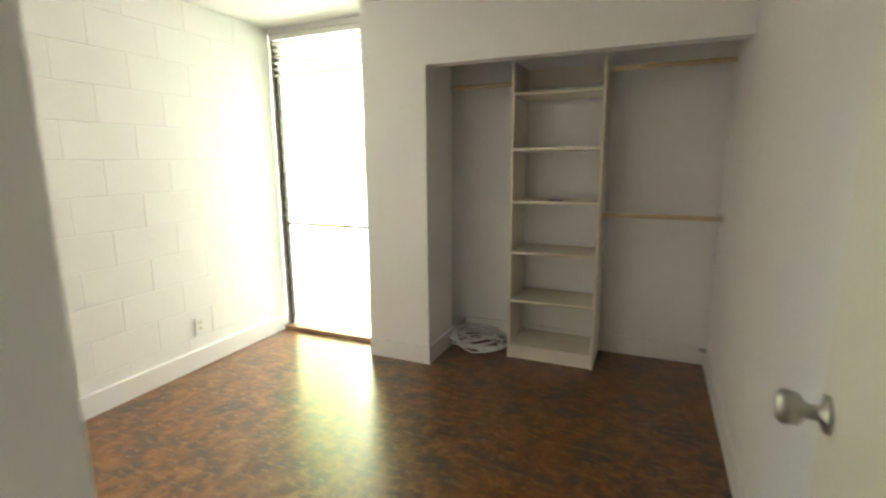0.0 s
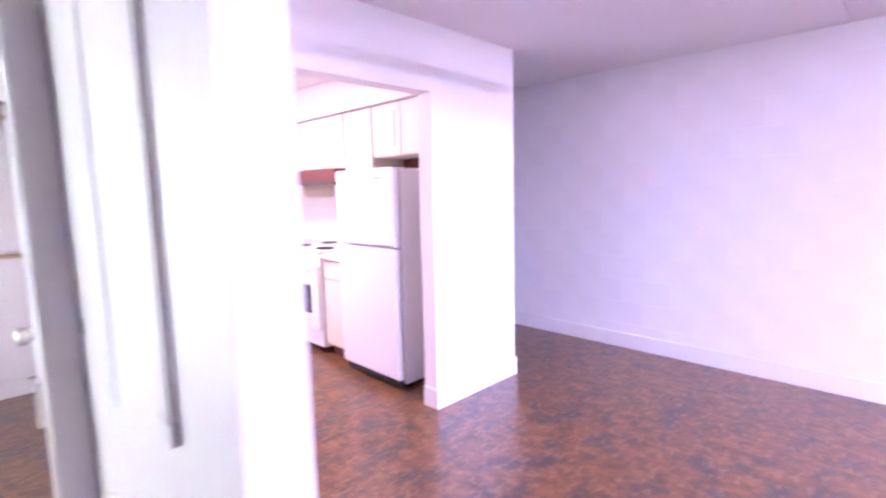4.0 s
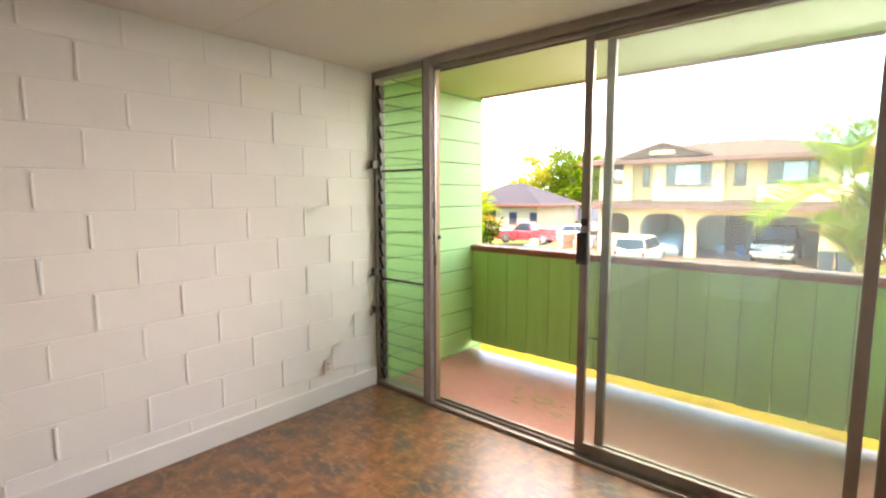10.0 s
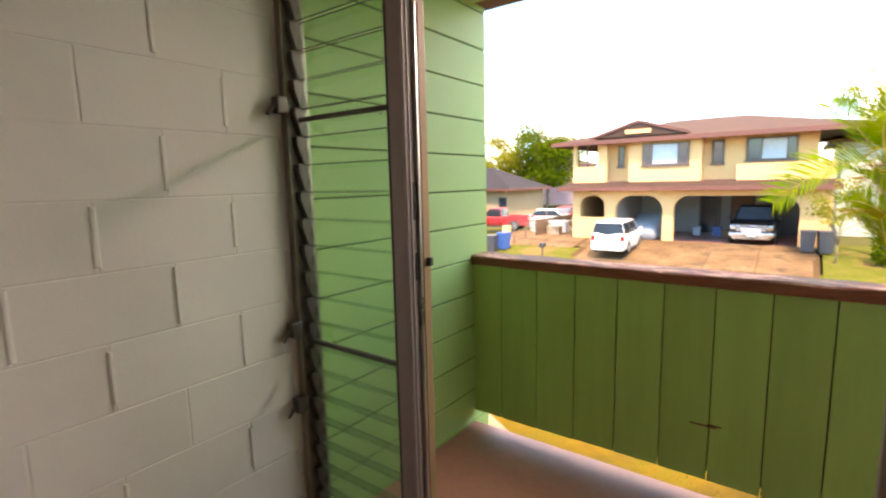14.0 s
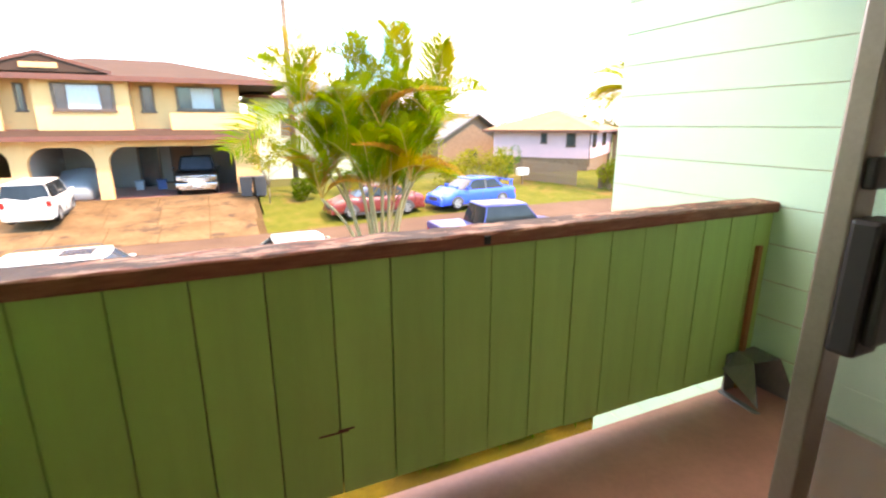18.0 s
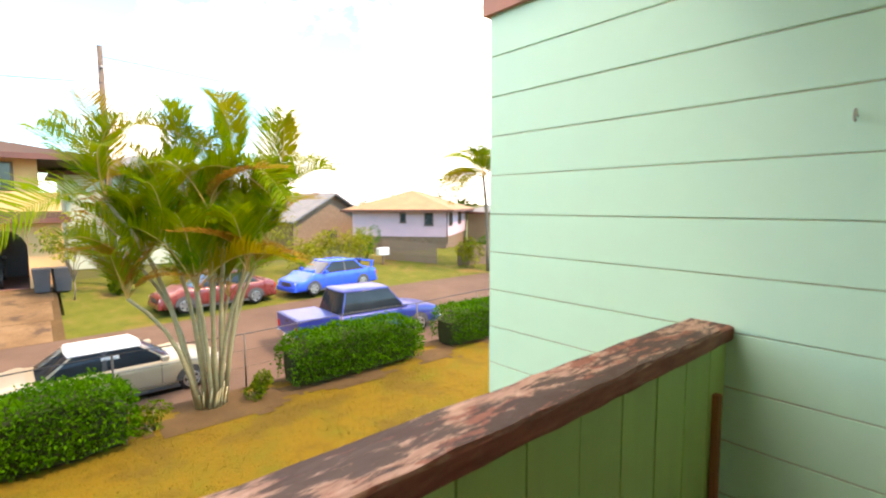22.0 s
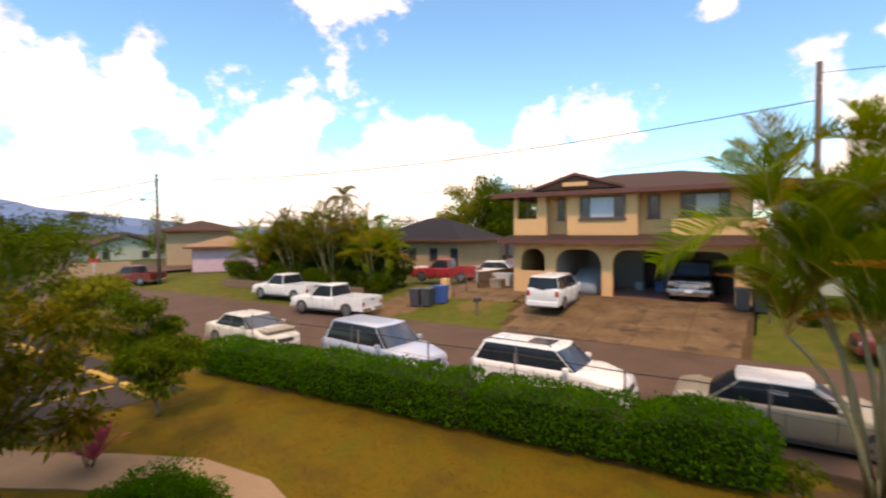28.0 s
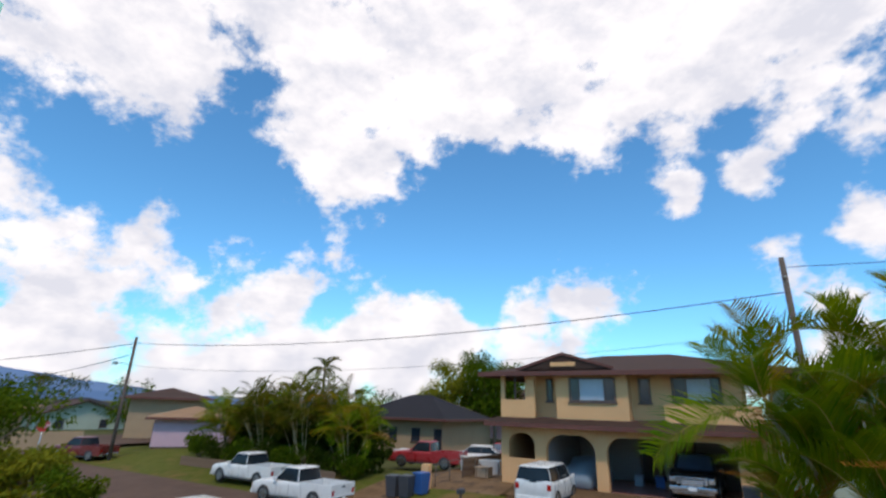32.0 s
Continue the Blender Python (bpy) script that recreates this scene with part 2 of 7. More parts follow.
def floor_vinyl():
    m, n, l, p = nodes_of("mottled_brown_floor")
    co = n.new("ShaderNodeTexCoord").outputs["Object"]
    a = noise_of(n, l, co, 4.4, 5.0, 0.62, (1, 1.4, 1))
    b = noise_of(n, l, co, 8.0, 6.0, 0.65, (1.5, 1, 1))
    c = noise_of(n, l, co, 3.2, 4.0, 0.55)
    e = noise_of(n, l, co, 13.0, 5.0, 0.62, (1, 2.2, 1))
    col = ramp(n, l, b, [(0.36, (0.045, 0.022, 0.009)), (0.48, (0.130, 0.053, 0.015)), (0.62, (0.25, 0.112, 0.034))])
    col = mix(n, l, ramp(n, l, c, [(0.38, (0, 0, 0)), (0.64, (0.5, 0.5, 0.5))]), col, (0.19, 0.070, 0.020))
    col = mix(n, l, ramp(n, l, a, [(0.50, (0, 0, 0)), (0.62, (0.75, 0.75, 0.75))]), col, (0.035, 0.036, 0.038))
    col = mix(n, l, ramp(n, l, e, [(0.52, (0, 0, 0)), (0.64, (0.5, 0.5, 0.5))]), col, (0.33, 0.195, 0.088))
    l.new(col, p.inputs["Base Color"])
    p.inputs["Roughness"].default_value = 0.31
    p.inputs["Coat Weight"].default_value, p.inputs["Coat Roughness"].default_value = 0.4, 0.28
    return m


FLOOR = floor_vinyl()
WHITE = surface("white_wall_paint", (0.82, 0.81, 0.79), 0.45, var=0.03, scale=1.2, fine=90, bump=0.12, dirt=(0.66, 0.63, 0.60), dirt_at=0.66, dirt_scale=1.1)
CEIL = surface("white_ceiling_paint", (0.74, 0.72, 0.69), 0.6, var=0.03, scale=0.8, fine=120, bump=0.15)
BASE = surface("white_trim_paint", (0.80, 0.79, 0.77), 0.4, var=0.03, scale=2, fine=60, bump=0.05)
DOOR = surface("white_door_paint", (0.77, 0.74, 0.68), 0.35, var=0.03, scale=2, fine=50, bump=0.04)
CREAM = surface("cream_laminate", (0.74, 0.69, 0.58), 0.45, var=0.04, scale=2, fine=60, bump=0.04)
GREENB = surface("pale_green_block_paint", (0.52, 0.85, 0.67), 0.5, var=0.05, scale=1.2, fine=160, bump=0.15, dirt=(0.44, 0.59, 0.47), dirt_at=0.68)
GREENL = surface("fresh_green_block_paint", (0.33, 0.57, 0.21), 0.5, var=0.06, scale=1.5, fine=160, bump=0.15, dirt=(0.27, 0.44, 0.17), dirt_at=0.68)
MOSSJ = surface("mossy_green_joint", (0.10, 0.15, 0.055), 0.8, var=0.2, scale=6, fine=60, bump=0.2)
GREENP = surface("green_board_paint", (0.36, 0.60, 0.175), 0.5, var=0.07, scale=2.0, fine=40, bump=0.2, each=0.06, dirt=(0.12, 0.17, 0.06), dirt_at=0.7, stretch=(6, 6, 0.7))
GREENC = surface("green_ceiling_paint", (0.44, 0.55, 0.24), 0.6, var=0.05, scale=1.5, fine=80, bump=0.2)
REDC = surface("red_painted_concrete", (0.43, 0.20, 0.165), 0.38, var=0.18, scale=1.6, fine=30, bump=0.15, dirt=(0.44, 0.27, 0.22), dirt_at=0.66, dirt_scale=3.0)
SLABEDGE = surface("bare_concrete_edge", (0.42, 0.38, 0.34), 0.8, var=0.15, scale=4, fine=50, bump=0.4)
BROWNT = surface("brown_red_trim_paint", (0.15, 0.045, 0.03), 0.6, var=0.2, scale=5, fine=60, bump=0.3)
ALU = surface("weathered_aluminium", (0.33, 0.30, 0.27), 0.42, 0.85, var=0.15, scale=6, fine=120, bump=0.05, dirt=(0.16, 0.12, 0.09), dirt_at=0.66)
ALUD = surface("dark_aluminium", (0.11, 0.10, 0.095), 0.45, 0.7, var=0.15, scale=6, fine=120, bump=0.05)
BLACK = surface("black_plastic", (0.02, 0.02, 0.022), 0.45, var=0.2, bump=0.05)
STEEL = surface("worn_steel", (0.5, 0.49, 0.47), 0.3, 0.95, var=0.1, bump=0.03)
GLASS = glass("dusty_window_glass", (0.88, 0.94, 0.91), film=0.011)
GEDGE = surface("green_glass_edge", (0.018, 0.045, 0.028), 0.3, var=0.1, bump=0.0)
JAL = glass("jalousie_glass", (0.80, 0.90, 0.80), 0.02)

# ---- mesh helpers ----
def raw(name, verts, faces, material=None, smooth=False):
    me = bpy.data.meshes.new(name)
    me.from_pydata([tuple(v) for v in verts], [], faces)
    if material:
        me.materials.append(material)
    if smooth:
        me.shade_smooth()
    me.update()
    return me


def put(name, mesh, parent=None, m=None, label=""):
    ob = new(name, mesh)
    if parent:
        ob.parent = parent
    if m is not None:
        ob.matrix_basis = m
    if label:
        tagged(ob, label)
    return ob


def part(name, bm, material, parent=None, label="", smooth=False):
    me = bpy.data.meshes.new(name)
    bm.to_mesh(me)
    bm.free()
    me.materials.append(material)
    if smooth:
        me.shade_smooth()
    return put(name, me, parent, None, label)


def add_box(bm, x0, x1, y0, y1, z0, z1, bevel=0.0):
    g = bmesh.ops.create_cube(bm, size=1.0, matrix=Matrix.LocRotScale(((x0 + x1) / 2, (y0 + y1) / 2, (z0 + z1) / 2), None, (abs(x1 - x0), abs(y1 - y0), abs(z1 - z0))))
    if bevel:
        bmesh.ops.bevel(bm, geom=list({e for v in g["verts"] for e in v.link_edges}), offset=bevel, segments=2, affect="EDGES", profile=0.6)


def box(name, b, material, parent=None, bevel=0.0, label=""):
    bm = bmesh.new()
    add_box(bm, *b, bevel=bevel)
    return part(name, bm, material, parent, label)


def boxes(name, bs, material, parent=None, bevel=0.0, label=""):
    bm = bmesh.new()
    for b in bs:
        add_box(bm, *b, bevel=bevel)
    return part(name, bm, material, parent, label)


def tube(bm, pts, r0, r1=None, n=8, caps=True):
    """A round bar along points, its radius going from r0 to r1."""
    r1 = r0 if r1 is None else r1
    pts = [Vector(p) for p in pts]
    rings = []
    for i, p in enumerate(pts):
        d = (pts[min(i + 1, len(pts) - 1)] - pts[max(i - 1, 0)]).normalized()
        u = d.orthogonal().normalized() if i == 0 else (u - d * u.dot(d)).normalized()
        v = d.cross(u)
        r = r0 + (r1 - r0) * i / max(1, len(pts) - 1)
        rings.append([bm.verts.new(p + (u * math.cos(a) + v * math.sin(a)) * r) for a in (2 * math.pi * k / n for k in range(n))])
    for a, b in zip(rings, rings[1:]):
        for k in range(n):
            bm.faces.new((a[k], a[(k + 1) % n], b[(k + 1) % n], b[k]))
    if caps:
        bm.faces.new(rings[0][::-1])
        bm.faces.new(rings[-1])


def bar(name, pts, r, material, parent=None, r1=None, n=8, label=""):
    bm = bmesh.new()
    tube(bm, pts, r, r1, n)
    return part(name, bm, material, parent, label, smooth=True)


def thing(name, label, category, at=(0, 0, 0), group="", kind="", turn=0.0):
    ob = new(name)
    ob.empty_display_size = 0.1
    ob.matrix_basis = pose(*at, 0, 0, turn)
    return tagged(ob, label, category, group, kind)


def setting(ob, label, category="wall"):
    return tagged(ob, label, category, kind="structure")


def loft(bm, rings, close=True, cap=True):
    vs = [[bm.verts.new(p) for p in r] for r in rings]
    n = len(rings[0])
    for a, b in zip(vs, vs[1:]):
        for k in range(n if close else n - 1):
            bm.faces.new((a[k], a[(k + 1) % n], b[(k + 1) % n], b[k]))
    if cap:
        bm.faces.new(vs[0][::-1])
        bm.faces.new(vs[-1])
    bmesh.ops.recalc_face_normals(bm, faces=bm.faces[:])


def prism(bm, outline, a, b, axis="y"):
    """A flat outline (u, v) pushed along an axis from a to b; u, v are the other two axes in order."""
    at = {"x": lambda u, v, w: (w, u, v), "y": lambda u, v, w: (u, w, v), "z": lambda u, v, w: (u, v, w)}[axis]
    loft(bm, [[at(u, v, a) for u, v in outline], [at(u, v, b) for u, v in outline]])


def smooth01(v, a, b):
    t = min(1.0, max(0.0, (v - a) / (b - a)))
    return t * t * (3 - 2 * t)


def scatter_leaves(points, normals, size, rng, droop=0.3, shape=0.45):
    """Small pointed leaves of four corners at the given points: arrays of verts and faces."""
    n = len(points)
    d = normals + rng.normal(0, 0.6, (n, 3))
    d /= np.linalg.norm(d, axis=1)[:, None]
    s = np.cross(d, rng.normal(0, 1, (n, 3)))
    s /= np.linalg.norm(s, axis=1)[:, None] + 1e-9
    L = size * rng.uniform(0.7, 1.3, (n, 1))
    tip = points + d * L - np.array([0, 0, 1]) * L * droop
    mid = points + d * L * 0.5
    v = np.stack([points, mid + s * L * shape * 0.5, tip, mid - s * L * shape * 0.5], 1).reshape(-1, 3)
    f = np.arange(4 * n).reshape(-1, 4)
    return v, f


def leaf_mesh(name, v, f, material):
    me = bpy.data.meshes.new(name)
    me.vertices.add(len(v))
    me.vertices.foreach_set("co", v.astype(np.float32).ravel())
    me.loops.add(f.size)
    me.loops.foreach_set("vertex_index", f.astype(np.int32).ravel())
    me.polygons.add(len(f))
    me.polygons.foreach_set("loop_start", np.arange(0, f.size, f.shape[1], dtype=np.int32))
    me.update(calc_edges=True)
    me.materials.append(material)
    return me

# ---- the flat: floors, ceilings, walls ----
H, COURSE = 2.44, 0.2033
setting(box("floor", (0, 7.08, -8.7, 0.02, -0.2, 0), FLOOR), "glossy mottled brown and grey sheet floor", "floor")
ceiling = boxes("ceiling", [(-0.2, 7.3, -8.9, -3.672, H, H + 0.15), (-0.2, 7.3, -3.668, -1.222, H, H + 0.15), (-0.2, 7.3, -1.218, 0.06, H, H + 0.15), (-0.2, 7.3, -8.9, 0.06, H + 0.15, H + 0.2)], CEIL)
setting(ceiling, "white painted ceiling boards with thin seams", "ceiling")
wall_west = setting(box("wall_west", (-0.2, -0.004, -8.7, 0.0, 0, H), WHITE), "white painted concrete block wall", "wall")
setting(box("wall_back", (0, 6.1, -8.9, -8.7, 0, H), WHITE), "plain white back wall", "wall")
wall_bed_east = setting(box("wall_bedroom_east", (7.084, 7.28, -7.42, -4.505, 0, H), WHITE), "white painted block wall of the bedroom", "wall")
setting(boxes("wall_window", [(6.085, 7.28, -7.62, -7.42, -0.1, 0.03), (6.085, 7.28, -7.62, -7.42, 2.40, H)], WHITE), "wall above and below the tall bedroom window", "wall")
setting(boxes("wall_closet", [(5.61, 6.085, -7.62, -7.19, 0, H), (3.82, 5.61, -7.3, -7.19, 2.02, H)], WHITE), "white closet front wall with a wide opening", "wall")
setting(boxes("wall_closet_back", [(3.82, 6.085, -8.05, -7.92, 0, H), (5.76, 6.085, -7.92, -7.62, 0, H)], WHITE), "white back wall of the closet", "wall")
setting(boxes("wall_partition", [(3.72, 3.82, -8.7, -4.385, 0, H), (3.91, 3.97, -4.385, -3.635, 0, H)], WHITE), "white partition between hall and kitchen", "wall")
setting(boxes("wall_bedroom_door", [(3.82, 3.98, -4.505, -4.385, 0, H), (3.98, 4.70, -4.505, -4.385, 2.06, H), (4.70, 7.08, -4.505, -4.385, 0, H)], WHITE), "white wall with the bedroom doorway", "wall")
setting(boxes("wall_hall", [(3.73, 4.66, -2.5, -2.4, 0, H), (4.66, 4.76, -4.385, -2.4, 0, H)], WHITE), "plain white hall wall", "wall")
setting(box("wall_east", (3.63, 3.73, -2.5, 0, 0, H), WHITE), "plain white living room wall", "wall")
setting(boxes("wall_kitchen_stub", [(1.16, 2.0, -5.58, -5.46, 0, H), (2.0, 3.72, -5.58, -5.46, 2.04, H), (1.16, 1.26, -8.7, -5.58, 0, H)], WHITE), "white stub wall and header of the kitchen opening", "wall")


def baseboard(runs, label):
    bm = bmesh.new()
    for x0, x1, y0, y1 in runs:
        add_box(bm, x0, x1, y0, y1, 0, 0.135, bevel=0.004)
    return setting(part("baseboard", bm, BASE), label, "baseboard")


baseboard([(0.002, 0.018, -8.6, -0.04)], "tall white baseboard along the block wall")
baseboard([(1.145, 2.015, -5.46, -5.445), (2.0, 2.015, -5.58, -5.46), (1.145, 1.16, -8.6, -5.46)], "white baseboard round the stub wall")
baseboard([(7.062, 7.08, -7.40, -4.52)], "white baseboard along the bedroom wall")
baseboard([(5.61, 6.085, -7.19, -7.175), (5.597, 5.61, -7.9, -7.175)], "white baseboard of the closet pier")
baseboard([(3.82, 5.75, -7.92, -7.905), (3.82, 3.835, -7.9, -4.52)], "white baseboard of the closet and side wall")
baseboard([(3.97, 3.984, -4.34, -3.635), (3.90, 3.984, -3.635, -3.621)], "white baseboard in the hall")

# ---- the balcony's concrete ----
setting(box("balcony_floor", (0, 3.63, 0.02, 1.24, -0.22, -0.02), REDC), "red-brown painted concrete balcony floor", "floor")
setting(box("balcony_slab_edge", (-3.66, -0.2, 1.24, 1.42, -0.24, -0.024), SLABEDGE), "bare concrete edge of the balcony slab", "floor")
setting(box("balcony_ceiling", (-0.2, 3.83, 0.06, 1.25, H, H + 0.25), GREENC), "pale green balcony ceiling", "ceiling")
wall_bal_left = setting(box("wall_balcony_left", (-0.2, -0.004, 0.0, 1.4, -2.9, 2.69), MOSSJ), "fresh green painted block wall", "wall")
JOINT = surface("grimy_green_joint", (0.40, 0.48, 0.35), 0.8, var=0.2, scale=4, bump=0.2)
wall_bal_right = setting(box("wall_balcony_right", (3.634, 3.83, 0.0, 2.42, -2.9, 2.69), JOINT), "pale green painted block wall", "wall")
wall_neighbour = setting(box("wall_neighbour", (-3.86, -3.664, 0.0, 2.3, -2.9, 5.6), GREENB), "pale green block wall of the neighbouring balcony", "wall")
setting(box("wall_facade", (-3.66, -0.2, -0.2, 0.0, -2.9, 2.69), GREENB), "pale green facade beside the balcony", "wall")
setting(boxes("wall_facade_lower", [(-0.2, 3.83, -0.2, -0.0, -2.9, -0.22)], GREENB), "pale green facade below the balcony", "wall")
setting(boxes("wall_outer", [(7.28, 7.48, -7.62, 0.06, -2.9, H), (3.73, 7.28, -0.14, 0.06, 0, H), (-0.4, -0.2, -9.1, 0.0, -2.9, H), (-0.4, 6.09, -9.1, -8.9, -2.9, H)], GREENB), "outer walls of the building", "wall")
# lighter copy of the red-brown band paint, sunlight put into its colour
LITBAND = surface("sunlit_band_paint", (0.46, 0.20, 0.145), 0.6, var=0.1, scale=3, bump=0.2)
setting(box("fascia_band", (3.60, 3.86, 1.45, 2.45, 2.43, 2.95), LITBAND), "slab edge band coloured salmon as if sunlit", "trim")
for nm, b in (("fascia_band", (-3.89, -3.63, 0.06, 2.33, 2.47, 2.72)), ("fascia_band", (-3.89, -3.63, 0.06, 2.33, -0.28, 0.0)), ("fascia_band", (-0.24, 3.60, 1.25, 1.45, 2.46, 2.75))):
    setting(box(nm, b, BROWNT), "red-brown painted slab edge band", "trim")
setting(box("roof", (-14, 9, -9.4, 1.6, 2.95, 3.2), SLABEDGE), "flat concrete roof of the building", "roof")

# glowing backdrop outside the bedroom window, daylight and pale leaves put into its colour
BACKGLOW, hn, hl, hp = nodes_of("glowing_backdrop")
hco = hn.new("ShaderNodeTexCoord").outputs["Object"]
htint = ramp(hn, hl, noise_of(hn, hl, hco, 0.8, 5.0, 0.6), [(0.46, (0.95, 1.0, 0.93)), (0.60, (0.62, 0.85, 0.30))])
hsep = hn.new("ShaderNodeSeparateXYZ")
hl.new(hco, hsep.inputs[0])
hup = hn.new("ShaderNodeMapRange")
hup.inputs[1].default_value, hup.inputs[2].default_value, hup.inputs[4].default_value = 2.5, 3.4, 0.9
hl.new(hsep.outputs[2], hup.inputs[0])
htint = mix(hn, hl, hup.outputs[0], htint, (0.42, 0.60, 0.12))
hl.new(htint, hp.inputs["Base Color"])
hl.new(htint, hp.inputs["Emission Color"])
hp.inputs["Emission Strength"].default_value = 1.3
setting(box("bedroom_backdrop", (4.0, 14.0, -12.3, -12.2, -3, 6), BACKGLOW), "glowing backdrop coloured as white daylight and pale leaves outside the bedroom window", "backdrop")

# ---- glass wall of the living room ----
def jalousie(name, x0, x1, label, brackets_left=True):
    """A tall window of glass slats between two thin jambs, with the stepped clips that hold the slats."""
    j = thing(name, label, "window", kind="structure")
    box("window_frame", (x0, x0 + 0.035, -0.03, 0.07, 0, 2.40), ALU, j, 0.004)
    box("window_frame", (x1 - 0.012, x1, -0.03, 0.07, 0, 2.40), ALU, j, 0.004)
    box("window_sill", (x0, x1, -0.045, 0.08, 0, 0.035), ALU, j, 0.006)
    box("window_head", (x0, x1, -0.03, 0.07, 2.385, 2.44), ALU, j, 0.004)
    for z in (0.863, 1.70):
        box("crossbar", (x0 + 0.035, x1 - 0.012, 0.0, 0.016, z - 0.008, z + 0.008), ALUD, j, 0.002)
    n = 23
    slat = bmesh.new()
    add_box(slat, x0 + 0.06, x1 - 0.014, -0.0032, 0.0032, -0.054, 0.054)
    bmesh.ops.rotate(slat, verts=slat.verts[:], cent=(0, 0, 0), matrix=Matrix.Rotation(radians(-16), 3, "X"))
    me = bpy.data.meshes.new("slat")
    slat.to_mesh(me)
    slat.free()
    me.materials.append(JAL)
    me.materials.append(GEDGE)
    for f in me.polygons:
        f.material_index = 1 if f.area < 0.01 else 0
    clip = bmesh.new()
    prism(clip, [(-0.022, 0.05), (0.012, 0.052), (0.03, -0.03), (0.022, -0.055), (0.002, -0.045), (-0.022, 0.02)], x0 + 0.036, x0 + 0.064, "x")
    mc = bpy.data.meshes.new("clip")
    clip.to_mesh(mc)
    clip.free()
    mc.materials.append(ALUD)
    for i in range(n):
        z = 0.085 + i * 0.1003
        s = put("slat", me, j, Matrix.Translation((0, 0.02, z)))
        s.visible_shadow = False
        put("clip", mc, j, Matrix.Translation((0, 0.01, z)))
    for z in (0.62, 0.92, 1.75):
        bm = bmesh.new()
        add_box(bm, x0 + 0.012, x0 + 0.05, -0.075, -0.03, z - 0.03, z + 0.03, 0.006)
        tube(bm, [(x0 + 0.03, -0.07, z), (x0 + 0.035, -0.11, z - 0.035)], 0.008, 0.006)
        part("crank", bm, ALUD, j)
    return j


jalousie("window_1", 0.0, 0.545, "tall jalousie window with glass slats beside the block wall")
jalousie("window_2", 3.12, 3.63, "tall jalousie window with glass slats at the far end of the glass wall")

door = thing("door_1", "aluminium sliding glass door, half open to the balcony", "door", kind="structure")
JAMBP = surface("dull_lilac_grey_aluminium", (0.36, 0.31, 0.31), 0.55, 0.25, var=0.12, scale=5, fine=90, bump=0.05, dirt=(0.20, 0.15, 0.12), dirt_at=0.66)
POSTW = surface("tan_painted_post", (0.34, 0.22, 0.11), 0.6, var=0.12, scale=4, fine=60, bump=0.15, stretch=(4, 4, 0.5))
box("jamb_bead", (0.535, 0.553, -0.042, 0.04, 0, 2.44), ALUD, door, 0.003)
boxes("jamb", [(0.553, 0.606, -0.05, -0.002, 0, 2.44), (0.606, 0.614, -0.05, -0.044, 0, 2.44), (0.606, 0.612, -0.030, -0.022, 0, 2.44)], JAMBP, door, 0.002)
box("jamb_lip", (0.553, 0.620, -0.002, 0.008, 0, 2.44), STEEL, door, 0.002)
box("jamb_post", (0.550, 0.622, 0.008, 0.045, 0, 2.44), POSTW, door, 0.005)
boxes("jamb", [(3.05, 3.085, -0.05, 0.10, 0, 2.44), (3.085, 3.12, -0.035, 0.085, 0, 2.44)], ALU, door, 0.003)
boxes("head", [(0.622, 3.05, -0.05, 0.10, 2.385, 2.44), (0.622, 3.05, -0.012, 0.0, 2.36, 2.385), (0.622, 3.05, 0.05, 0.062, 2.36, 2.385)], ALU, door, 0.003)
boxes("sill_track", [(0.622, 3.05, -0.06, 0.11, -0.02, 0.012), (0.622, 3.05, 0.002, 0.008, 0.012, 0.03), (0.622, 3.05, 0.05, 0.056, 0.012, 0.03), (0.622, 3.05, -0.055, -0.048, 0.012, 0.022)], ALU, door, 0.002)
for a, b, y in ((1.70, 2.95, 0.018), (1.80, 3.05, 0.066)):
    leaf = boxes("sliding_panel" if y < 0.05 else "fixed_panel", [(a, a + 0.048, y - 0.016, y + 0.016, 0.03, 2.37), (b - 0.048, b, y - 0.016, y + 0.016, 0.03, 2.37), (a + 0.048, b - 0.048, y - 0.014, y + 0.014, 0.03, 0.085), (a + 0.048, b - 0.048, y - 0.014, y + 0.014, 2.325, 2.37)], ALU, door, 0.004)
    g = box("pane", (a + 0.048, b - 0.048, y - 0.003, y + 0.003, 0.085, 2.325), GLASS, leaf)
    g.visible_shadow = False
    if y < 0.05:
        boxes("latch", [(1.693, 1.752, -0.034, 0.0, 1.13, 1.31), (1.70, 1.745, -0.048, -0.034, 1.15, 1.29)], BLACK, leaf, 0.006)
        boxes("lock_tab", [(1.705, 1.74, -0.012, 0.002, 1.345, 1.385)], BLACK, leaf, 0.004)
# slim dark catches in the channel of the jamb, the lower one in a bright plate
for z0, z1 in ((1.355, 1.463), (1.163, 1.2525)):
    catch = box("catch_plate", (0.606, 0.609, -0.020, -0.004, z0 - 0.004, z1 + 0.004), STEEL if z0 < 1.3 else ALUD, door, 0.001)
    box("catch", (0.609, 0.611, -0.018, -0.006, z0, z1), BLACK, catch, 0.001)
    box("catch_tongue", (0.611, 0.615, -0.016, -0.008, z0 + 0.03, z0 + 0.05), BLACK, catch, 0.001)
box("bumper", (0.622, 0.636, 0.022, 0.04, 1.205, 1.232), BLACK, door, 0.004)

